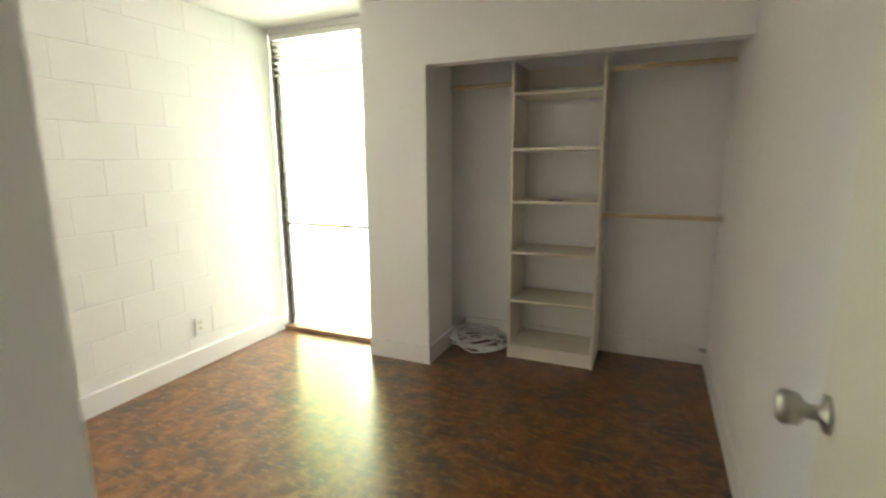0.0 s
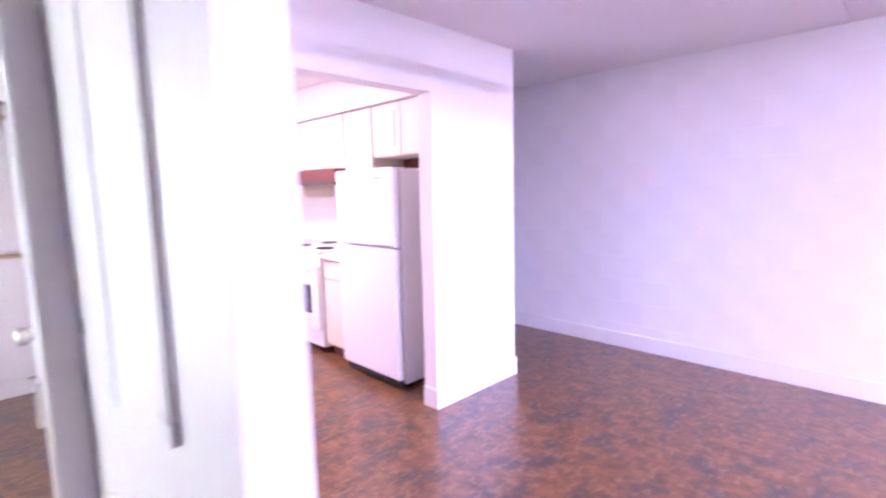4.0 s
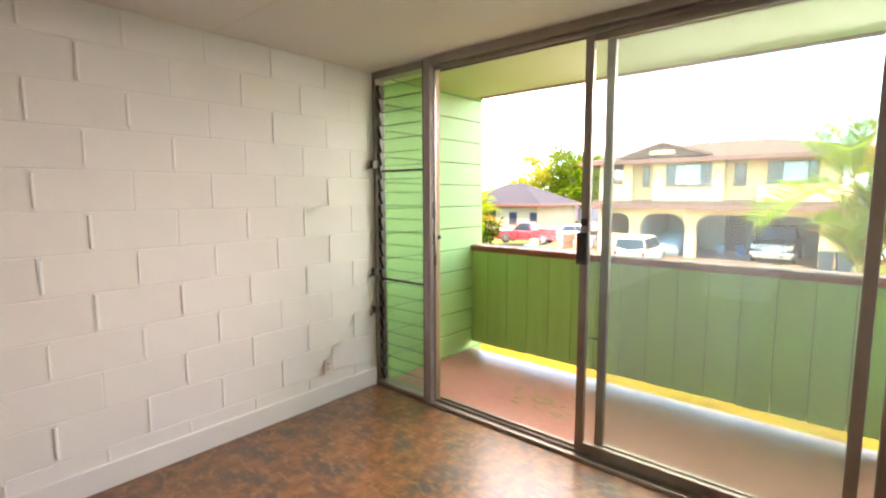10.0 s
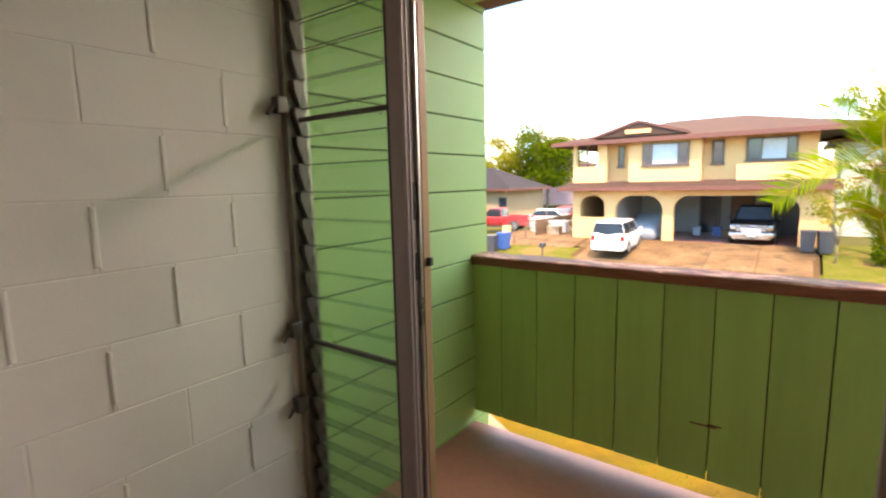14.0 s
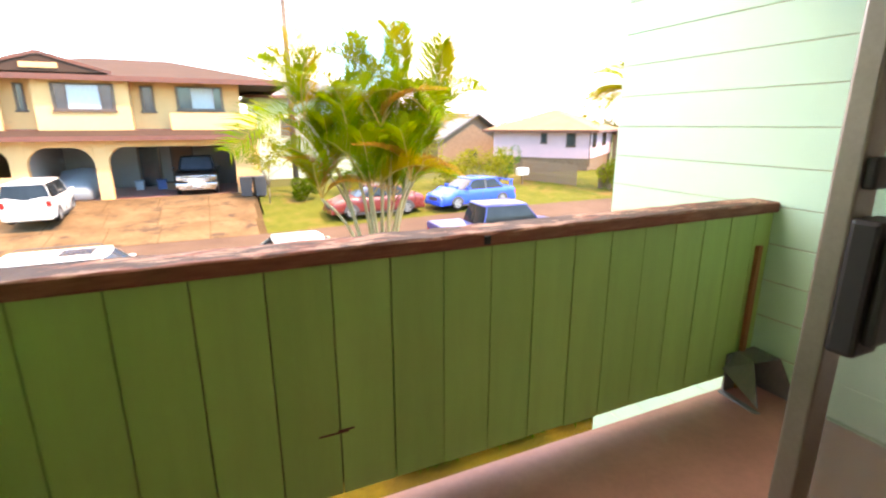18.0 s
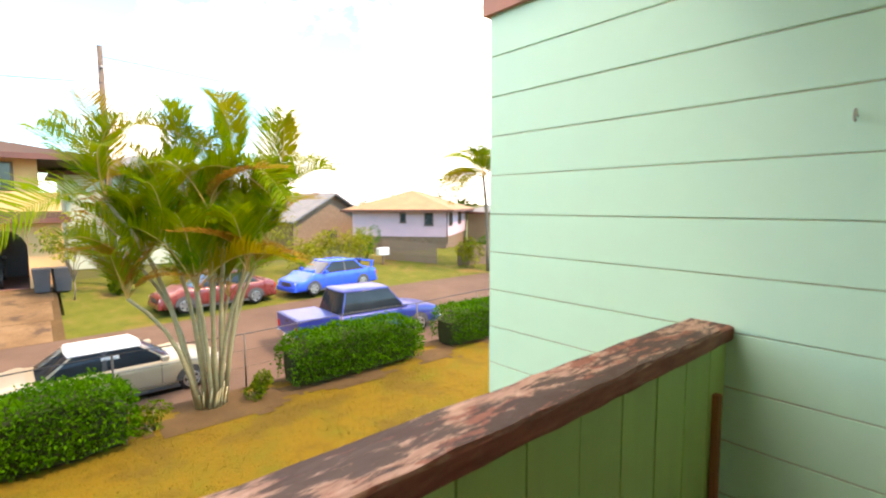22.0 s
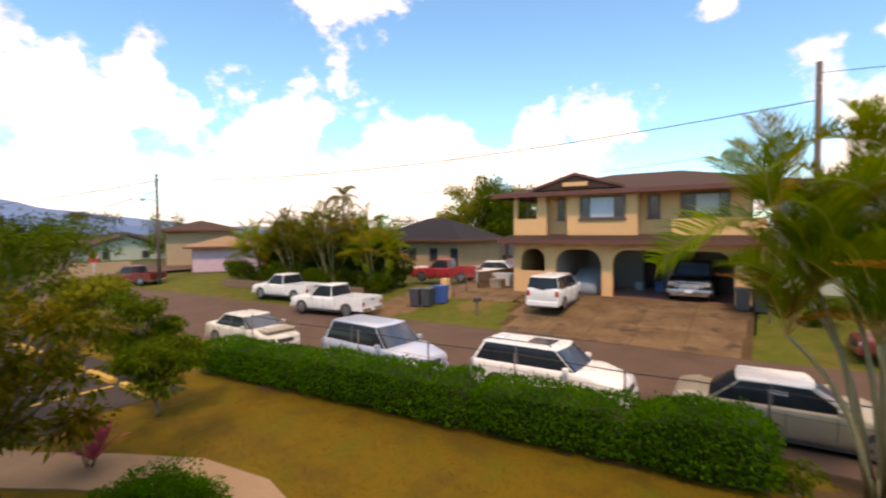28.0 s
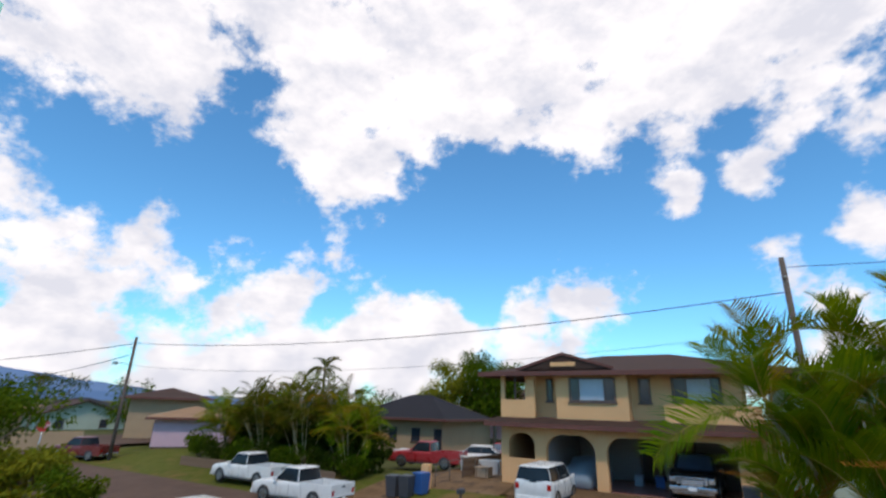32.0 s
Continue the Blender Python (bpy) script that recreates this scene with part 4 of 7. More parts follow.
loft(bm, [[(3.47, 1.22, 0.205), (3.625, 1.22, 0.205), (3.625, 1.22, 0.20), (3.47, 1.22, 0.20)], [(3.44, 1.09, 0.205), (3.60, 1.06, 0.205), (3.60, 1.06, 0.20), (3.44, 1.09, 0.20)]])
part("top_sheet", bm, ZINC, hood)
bm = bmesh.new()
loft(bm, [[(3.60, 1.22, 0.20), (3.605, 1.22, 0.20), (3.627, 1.22, -0.02), (3.622, 1.22, -0.02)], [(3.60, 1.06, 0.20), (3.605, 1.06, 0.20), (3.627, 0.95, -0.02), (3.622, 0.95, -0.02)]])
part("side_sheet", bm, ZINC, hood)
bm = bmesh.new()
prism(bm, [(3.335, 1.0), (3.365, 1.22), (3.40, 1.22), (3.36, 0.98)], -0.019, -0.01, "z")
part("flange", bm, ZINC, hood)
stick = thing("brown_stick", "orange-brown wooden stick leaning in the balcony corner", "stick")
bm = bmesh.new()
loft(bm, [[(3.49, 1.20, -0.02), (3.52, 1.20, -0.02), (3.52, 1.222, -0.02), (3.49, 1.222, -0.02)], [(3.515, 1.215, 0.80), (3.545, 1.215, 0.80), (3.545, 1.237, 0.80), (3.515, 1.237, 0.80)]])
part("stick", bm, surface("orange_brown_wood", (0.34, 0.13, 0.05), 0.55, var=0.2, scale=6, bump=0.1, stretch=(4, 4, 0.5)), stick)


def hook(at, side):
    h = thing("screw_hook", "small steel screw hook in the green wall", "hook", at, "wall hooks")
    bm = bmesh.new()
    pts = [(0, 0, 0), (side * 0.02, 0, 0)] + [(side * (0.035 + 0.017 * math.cos(a)), 0, 0.017 * math.sin(a)) for a in np.linspace(math.pi, -0.7 * math.pi, 10)]
    tube(bm, pts, 0.003, n=6)
    part("wire", bm, STEEL, h)
    return h


hook((3.632, 0.92, 1.72), -1)
hook((0.002, 0.458, 1.786), 1)
# bare patches where the red paint has flaked off the floor
rp = random.Random(8)
FLAKE = surface("flaked_bare_concrete", (0.42, 0.30, 0.20), 0.85, var=0.2, scale=9, bump=0.3)
flakes = thing("flaked_patches", "ragged pale patches of bare concrete in the red paint", "floor wear", kind="structure")
for k in range(22):
    cx, cy = ((1.02, 0.56), (1.27, 0.62), (1.30, 0.45))[k % 3]
    cx, cy, rr0 = cx + rp.gauss(0, 0.07), cy + rp.gauss(0, 0.06), rp.uniform(0.008, 0.045)
    bm = bmesh.new()
    prism(bm, [(cx + rr0 * 1.5 * rp.uniform(0.4, 1.2) * math.cos(a), cy + rr0 * rp.uniform(0.4, 1.2) * math.sin(a)) for a in (2 * math.pi * i / 13 for i in range(13))], -0.0215, -0.0185 + 0.0001 * k, "z")
    part("patch", bm, FLAKE, flakes)

# ---- lie of the land ----
def ground_z(x, y):
    """Lawn and street level, falling to the west; driveways climb gently to the houses over the road."""
    street = -0.72 + 0.40 * smooth01(y, 15.5, 20.0) + 0.026 * max(0.0, min(12.0, x - 3)) + 0.006 * max(-34.0, min(0.0, x + 4))
    base = -2.65 + street * smooth01(y, 11.4, 13.0)
    near = smooth01(x, -16, -10.5) * (1 - smooth01(x, 5, 9))
    climb = max(0.0, min(1.0, (y - 20.4) / 6.3))
    rise = near * (0.30 * smooth01(y, 20.3, 26.8) + 0.66 * climb) + (1 - near) * 0.75 * smooth01(y, 19.8, 27.0)
    return base + rise - 0.4 * smooth01(y, 60, 300)


def sheet(name, xs, ys, material, lift=0.0, inside=None):
    v = [(x, y, ground_z(x, y) + lift) for y in ys for x in xs]
    n = len(xs)
    f = [(j * n + i, j * n + i + 1, (j + 1) * n + i + 1, (j + 1) * n + i) for j in range(len(ys) - 1) for i in range(n - 1)]
    if inside:
        f = [q for q in f if inside(sum(v[k][0] for k in q) / 4, sum(v[k][1] for k in q) / 4)]
    return put(name, raw(name, v, f, material, smooth=True))


def spread(fine0, fine1, step, far0, far1):
    a = [fine0 + step * i for i in range(int((fine1 - fine0) / step) + 1)]
    lo, hi, s = [], [], step
    x = fine0
    while x > far0:
        s *= 1.5
        x -= s
        lo.append(max(x, far0))
    s, x = step, a[-1]
    while x < far1:
        s *= 1.5
        x += s
        hi.append(min(x, far1))
    return lo[::-1] + a + hi


def ground_mat(name, stops, scale, fine, rough=0.95, bump=0.5, patch=None, patch_scale=0.35, patch_at=0.55):
    m, n, l, p = nodes_of(name)
    co = n.new("ShaderNodeTexCoord").outputs["Object"]
    col = ramp(n, l, noise_of(n, l, co, scale, 6, 0.65), stops)
    col = mix(n, l, 0.35, col, ramp(n, l, noise_of(n, l, co, fine, 4, 0.7), stops))
    if patch:
        col = mix(n, l, ramp(n, l, noise_of(n, l, co, patch_scale, 5, 0.6), [(patch_at, (0, 0, 0)), (patch_at + 0.12, (1, 1, 1))]), col, patch)
    l.new(col, p.inputs["Base Color"])
    p.inputs["Roughness"].default_value = rough
    p.inputs["Specular IOR Level"].default_value = 0.15
    b = n.new("ShaderNodeBump")
    b.inputs["Strength"].default_value, b.inputs["Distance"].default_value = bump, 0.02
    l.new(noise_of(n, l, co, fine, 3, 0.7), b.inputs["Height"])
    l.new(b.outputs[0], p.inputs["Normal"])
    return m


LAWN = ground_mat("dry_lawn", [(0.3, (0.090, 0.050, 0.004)), (0.45, (0.152, 0.090, 0.005)), (0.56, (0.118, 0.086, 0.005)), (0.72, (0.078, 0.096, 0.005))], 1.1, 34, bump=1.0, patch=(0.100, 0.064, 0.007), patch_scale=0.8, patch_at=0.5)
VERGE = ground_mat("grass_verge", [(0.3, (0.055, 0.065, 0.008)), (0.5, (0.085, 0.095, 0.010)), (0.7, (0.13, 0.105, 0.025))], 1.4, 24, bump=0.8, patch=(0.15, 0.10, 0.03))
FARG = ground_mat("far_grass_and_trees", [(0.3, (0.03, 0.045, 0.012)), (0.5, (0.07, 0.075, 0.02)), (0.7, (0.12, 0.10, 0.04))], 0.05, 0.6)
ROAD = ground_mat("worn_asphalt", [(0.3, (0.075, 0.046, 0.034)), (0.5, (0.105, 0.066, 0.047)), (0.7, (0.13, 0.084, 0.06))], 0.6, 30, 0.85, 0.25)
LOTM = ground_mat("dark_lot_asphalt", [(0.3, (0.035, 0.030, 0.03)), (0.7, (0.065, 0.052, 0.048))], 0.6, 30, 0.85, 0.25)
DRIVE = ground_mat("stained_concrete_drive", [(0.36, (0.10, 0.058, 0.028)), (0.5, (0.155, 0.094, 0.047)), (0.7, (0.22, 0.142, 0.078))], 0.8, 20, 0.85, 0.2, patch=(0.075, 0.048, 0.03), patch_scale=1.3, patch_at=0.54)
PATHM = ground_mat("pale_concrete_path", [(0.3, (0.22, 0.15, 0.092)), (0.7, (0.33, 0.225, 0.14))], 1.2, 30, 0.85, 0.2)
SOIL = ground_mat("bare_red_soil", [(0.3, (0.062, 0.036, 0.016)), (0.7, (0.105, 0.064, 0.026))], 2.0, 30, 0.95, 0.6)
EARTH = surface("underground_earth", (0.12, 0.08, 0.05), 0.95)

setting(sheet("ground", spread(-46, 34, 1.0, -1500, 1500), spread(-14, 46, 1.0, -400, 1700), FARG, -0.25), "dry grassy ground reaching to the hills", "ground")
setting(sheet("lawn", [-26 + 0.5 * i for i in range(100)], [-6 + 0.4 * i for i in range(48)], LAWN, 0.0), "dry yellow-green mown lawn", "lawn")
def drive_edge(y):
    return -6.9 - 0.26 * (y - 20.5)


setting(sheet("verge", [-45 + 0.5 * i for i in range(172)], [20.2 + 0.4 * i for i in range(22)], VERGE, 0.0, lambda x, y: not (drive_edge(y) < x < 1.9 + 0.12 * (y - 20)) and not (-13.6 < x < -8.2 and y > 24.6) and not (-16.6 + 0.16 * (y - 20) < x < -13.5 + 0.2 * (y - 20))), "uneven grass verge over the street", "grass")
setting(sheet("road", [-140 + 2.0 * i for i in range(121)], [12.9 + 0.42 * i for i in range(19)], ROAD, 0.012), "worn grey-brown asphalt street", "road")
driveway = setting(sheet("driveway", [-8.6 + 0.5 * i for i in range(23)], [20.3 + 0.3 * i for i in range(23)], SOIL, 0.006, lambda x, y: x > drive_edge(y) - 0.3), "wide stained concrete driveway of large slabs", "driveway")
for i in range(5):
    for j in range(3):
        y0 = 20.4 + 2.15 * j
        left, right = drive_edge(y0 + 1), 2.1 + 0.1 * j
        x0, wd = left + (right - left) * i / 5, (right - left) / 5
        slab = sheet("slab", [x0 + (wd - 0.03) * k / 8 for k in range(9)], [y0 + 2.12 * k / 8 for k in range(9)], DRIVE, 0.028 + 0.006 * ((3 * i + 5 * j) % 4) / 3)
        slab.parent = driveway
setting(sheet("side_driveway", [-17.0 + 0.5 * i for i in range(12)], [20.3 + 0.5 * i for i in range(26)], DRIVE, 0.02, lambda x, y: -16.6 + 0.16 * (y - 20) < x < -13.5 + 0.2 * (y - 20)), "narrow concrete side driveway", "driveway")
setting(sheet("side_yard", [-13.6 + 0.425 * i for i in range(13)], [24.5 + 0.5 * i for i in range(28)], DRIVE, 0.012), "bare brown yard beside the tan house", "yard")
setting(sheet("parking_lot", [-26 + 0.5 * i for i in range(33)], [-5.5 + 0.5 * i for i in range(28)], LOTM, 0.015, lambda x, y: x < -9.8 and y < 7.9), "dark asphalt parking lot", "parking lot")
setting(sheet("cross_street", [-62 + 2.0 * i for i in range(8)], [18.0 + 2.0 * i for i in range(30)], ROAD, 0.02), "side street beyond the pole", "road")
YEL = surface("worn_yellow_paint", (0.55, 0.33, 0.06), 0.7, var=0.2, scale=6, bump=0.1)
for k in range(5):
    x = -11.9 - 2.13 * k
    ln = thing("parking_line", "worn yellow parking bay line on asphalt", "road marking", group="parking lines")
    box("paint", (x - 0.06, x + 0.06, 2.6, 7.0, -2.625, -2.618), YEL, ln)
    st = thing("wheel_stop", "low yellow concrete wheel stop", "wheel stop", group="wheel stops")
    box("bar", (x + 0.25, x + 1.85, 7.05, 7.22, -2.64, -2.50), YEL, st, 0.02)
# curved garden path
bm = bmesh.new()
mid = [(-0.5, 3.2), (-1.6, 4.4), (-2.9, 5.2), (-4.2, 5.6), (-5.6, 5.45), (-7.0, 4.75), (-8.4, 3.9), (-10.2, 3.2)]
rows = []
for i, (x, y) in enumerate(mid):
    a, b = mid[max(0, i - 1)], mid[min(len(mid) - 1, i + 1)]
    d = Vector((b[0] - a[0], b[1] - a[1])).normalized()
    nx, ny = -d.y * 0.62, d.x * 0.62
    rows.append([(x + nx, y + ny, ground_z(x, y) + 0.03), (x - nx, y - ny, ground_z(x, y) + 0.03), (x - nx, y - ny, ground_z(x, y) - 0.1), (x + nx, y + ny, ground_z(x, y) - 0.1)])
loft(bm, rows)
setting(part("garden_path", bm, PATHM), "curving pale concrete garden path", "path")
for x0, x1, y0, y1 in ((-11.4, 3.2, 9.0, 11.4), (3.3, 13.6, 9.7, 11.9)):
    setting(sheet("soil_bed", [x0 + (x1 - x0) * i / 90 for i in range(91)], [y0 + (y1 - y0) * j / 16 for j in range(17)], SOIL, 0.012, lambda x, y: y > y0 + (0.085 * (x + 11) if x1 < 5 else 0.35) + 0.45 * noise.noise((x * 0.9, y * 0.9, 0)) and noise.noise((x * 0.7, y * 1.3, 4)) > -0.25), "patchy bare reddish soil under the hedge", "soil")
box_w = sheet("walkway", [5.7 + 0.5 * i for i in range(10)], [5.0, 5.4, 5.8, 6.3], PATHM, 0.03)
setting(box_w, "pale concrete walkway beside the building", "path")
# short grass blades near the house front
rg = np.random.default_rng(3)
n = 60000
gx, gy = rg.uniform(-9, 9.5, n), rg.uniform(2.2, 10.2, n)
keep = (np.abs(gy - np.interp(gx, [-10, -8.4, -7, -5.6, -4.2, -2.9, -1.6, -0.5], [3.2, 3.9, 4.75, 5.45, 5.6, 5.2, 4.4, 3.2])) > 0.8) | (gx > 0)
gx, gy = gx[keep], gy[keep]
gp = np.stack([gx, gy, np.array([ground_z(a, b) for a, b in zip(gx, gy)])], 1)
gv, gf = scatter_leaves(gp, np.tile([0, 0, 1.0], (len(gp), 1)), 0.040, rg, 0.35, 0.22)
grass = put("grass", leaf_mesh("grass", gv, gf, leafy("grass_blade", (0.090, 0.060, 0.006), (0.122, 0.114, 0.010), 0.85, 0.4)))
tagged(grass, "short dry yellow-green grass blades on the lawn", "grass", kind="stuff")
# far mountain range
bm = bmesh.new()
MOUNT = surface("hazy_blue_mountain", (0.12, 0.19, 0.32), 0.95, var=0.12, scale=0.006, fine=0.05, bump=0.0)
rings = []
for i in range(90):
    a = radians(118 - i * 0.85)
    deg = math.degrees(a)
    h = 92 * math.exp(-((deg - 84) / 9.0) ** 2) + 60 * math.exp(-((deg - 98) / 14.0) ** 2) + 30 * math.exp(-((deg - 70) / 9) ** 2) + 5 * noise.noise((i * 0.35, 2, 0)) + 12
    x, y = -math.sin(a), math.cos(a)
    rings.append([(x * 1400, y * 1400, -30), (x * 1430, y * 1430, h * 0.45), (x * 1500, y * 1500, h), (x * 1600, y * 1600, -30)])
loft(bm, rings)
setting(part("mountain_backdrop", bm, MOUNT), "hazy blue mountain range on the horizon", "mountain")

# ---- plants ----
PALMG = leafy("areca_leaf", (0.035, 0.125, 0.001), (0.22, 0.265, 0.003), 0.6, 0.45, (0.34, 0.20, 0.006))
PALMD = leafy("dark_palm_leaf", (0.014, 0.042, 0.001), (0.100, 0.100, 0.002), 0.6, 0.4, (0.16, 0.11, 0.004))
DRYL = leafy("dry_palm_leaf", (0.20, 0.075, 0.008), (0.34, 0.17, 0.02), 0.7, 0.3)
CANE = surface("ringed_palm_cane", (0.30, 0.25, 0.13), 0.6, var=0.25, scale=3, fine=20, bump=0.3, dirt=(0.15, 0.13, 0.05), stretch=(1, 1, 8))
STALK = surface("orange_leaf_stalk", (0.34, 0.22, 0.045), 0.55, var=0.2, scale=4, bump=0.05)
BARK = surface("grey_brown_bark", (0.20, 0.155, 0.11), 0.9, var=0.3, scale=6, fine=40, bump=0.8)
HEDGE = leafy("hedge_leaf", (0.0158, 0.0756, 0.0007), (0.0662, 0.1944, 0.0014), 0.65, 0.4)
# near-black colour stands in for the shade deep between the leaves
HEDGECORE = surface("shade_dark_hedge_core", (0.02, 0.03, 0.008), 0.95, var=0.3, scale=6, bump=0.5)
BUSHG = leafy("bush_leaf", (0.026, 0.075, 0.002), (0.125, 0.160, 0.004), 0.65, 0.35)
YELG = leafy("yellow_green_leaf", (0.10, 0.13, 0.008), (0.32, 0.30, 0.02), 0.5, 0.35)
YELB = leafy("yellowing_tree_leaf", (0.024, 0.072, 0.001), (0.24, 0.155, 0.004), 0.6, 0.35)
DKTREE = leafy("dark_tree_leaf", (0.012, 0.032, 0.002), (0.062, 0.085, 0.005), 0.65, 0.3)
TIRED = leafy("red_purple_leaf", (0.22, 0.03, 0.05), (0.46, 0.11, 0.14), 0.45, 0.25)


def frond_mesh(name, length, n, width, sag, material, rng, arch=0.9, stiff=False):
    """One feather frond along +x from the origin, rising then drooping, with pairs of narrow leaflets."""
    verts, faces = [], []
    def along(t):
        return np.array([length * (t - 0.18 * t * t), 0.0, length * (arch * 0.55 * t - sag * t * t)])
    for i in range(9):
        p = along(i / 8)
        r = 0.012 * (1 - 0.85 * i / 8) * length / 1.8
        verts += [p + np.array([0, r, 0]), p + np.array([0, -r, 0]), p + np.array([0, 0, -1.6 * r])]
        if i:
            b = 3 * i
            for k in range(3):
                faces.append((b - 3 + k, b - 3 + (k + 1) % 3, b + (k + 1) % 3, b + k))
    for i in range(n):
        t = 0.16 + 0.83 * i / (n - 1)
        p, q = along(t), along(min(1, t + 0.02))
        d = (q - p) / (np.linalg.norm(q - p) + 1e-9)
        ll = width * (math.sin(math.pi * (0.12 + 0.80 * t)) ** 0.7) * rng.uniform(0.85, 1.12)
        for s in (1, -1):
            out = np.array([d[0] * (0.8 if stiff else 0.62), s * 0.72, (0.5 if stiff else 0.32) + d[2] * (0.8 if stiff else 0.3) + (rng.uniform(-0.16, 0.16) if stiff else rng.uniform(-0.08, 0.08))])
            out /= np.linalg.norm(out)
            tip = p + out * ll - np.array([0, 0, ll * (rng.uniform(0.08, 0.3) if stiff else rng.uniform(0.22, 0.5))])
            m = p + out * ll * 0.5
            w = np.array([d[0], d[1], d[2]]) * (0.0145 if stiff else 0.018) * length / 1.8 * rng.uniform(0.8, 1.2)
            b = len(verts)
            verts += [p - w * 0.6, p + w * 0.6, m + w, tip, m - w]
            faces += [(b, b + 1, b + 2, b + 4), (b + 4, b + 2, b + 3)]
    me = raw(name, verts, faces, material)
    me.materials.append(STALK)
    for f in me.polygons[:24]:
        f.material_index = 1
    return me


def areca(at, stems, label, seed, height=3.6, spread_=0.9, leaf=PALMG, frond=(1.7, 2.3), per=7, category="palm", fullness=26, skirt=0):
    rng = random.Random(seed)
    tree = thing("areca_palm", label, category, at, "palms")
    kinds = [frond_mesh("frond", rng.uniform(*frond), fullness, rng.uniform(0.42, 0.6), rng.uniform(0.42, 0.75), leaf, rng, rng.uniform(0.7, 1.2)) for _ in range(7)]
    dry = frond_mesh("frond", frond[0], fullness, 0.4, 0.95, DRYL, rng, 0.5)
    for s in range(stems):
        a = 2 * math.pi * s / stems + rng.uniform(-0.3, 0.3)
        h = height * (0.58 + 0.42 * ((s * 5) % stems) / max(1, stems - 1)) * rng.uniform(0.93, 1.04)
        r0, r1 = 0.10 + 0.25 * rng.random(), spread_ * rng.uniform(0.45, 1.0)
        pts = [((r0 + (r1 - r0) * t ** 1.4) * math.cos(a), (r0 + (r1 - r0) * t ** 1.4) * math.sin(a), h * t) for t in (0, 0.2, 0.4, 0.6, 0.8, 1.0)]
        bar("cane", pts, 0.045, CANE, tree, 0.028, 8)
        top = Vector(pts[-1])
        nf = per + rng.randint(-1, 1)
        for k in range(nf):
            fa = a * 0.3 + 2 * math.pi * k / nf + rng.uniform(-0.4, 0.4)
            up = (rng.uniform(-40, -5), rng.uniform(-75, -48), rng.uniform(-25, 15))[k % 3]
            me = dry if rng.random() < 0.06 else rng.choice(kinds)
            put("frond", me, tree, Matrix.Translation(top) @ Matrix.Rotation(fa, 4, "Z") @ Matrix.Rotation(radians(up), 4, "Y") @ Matrix.Rotation(rng.uniform(-0.5, 0.5), 4, "X"))
        for k in range(skirt):
            t = rng.uniform(0.62, 0.9)
            rr_ = r0 + (r1 - r0) * t ** 1.4
            put("frond", rng.choice(kinds), tree, Matrix.Translation((rr_ * math.cos(a), rr_ * math.sin(a), h * t)) @ Matrix.Rotation(a + rng.uniform(-1.6, 1.6), 4, "Z") @ Matrix.Rotation(radians(rng.uniform(-55, -5)), 4, "Y") @ Matrix.Rotation(rng.uniform(-0.5, 0.5), 4, "X"))
    return tree


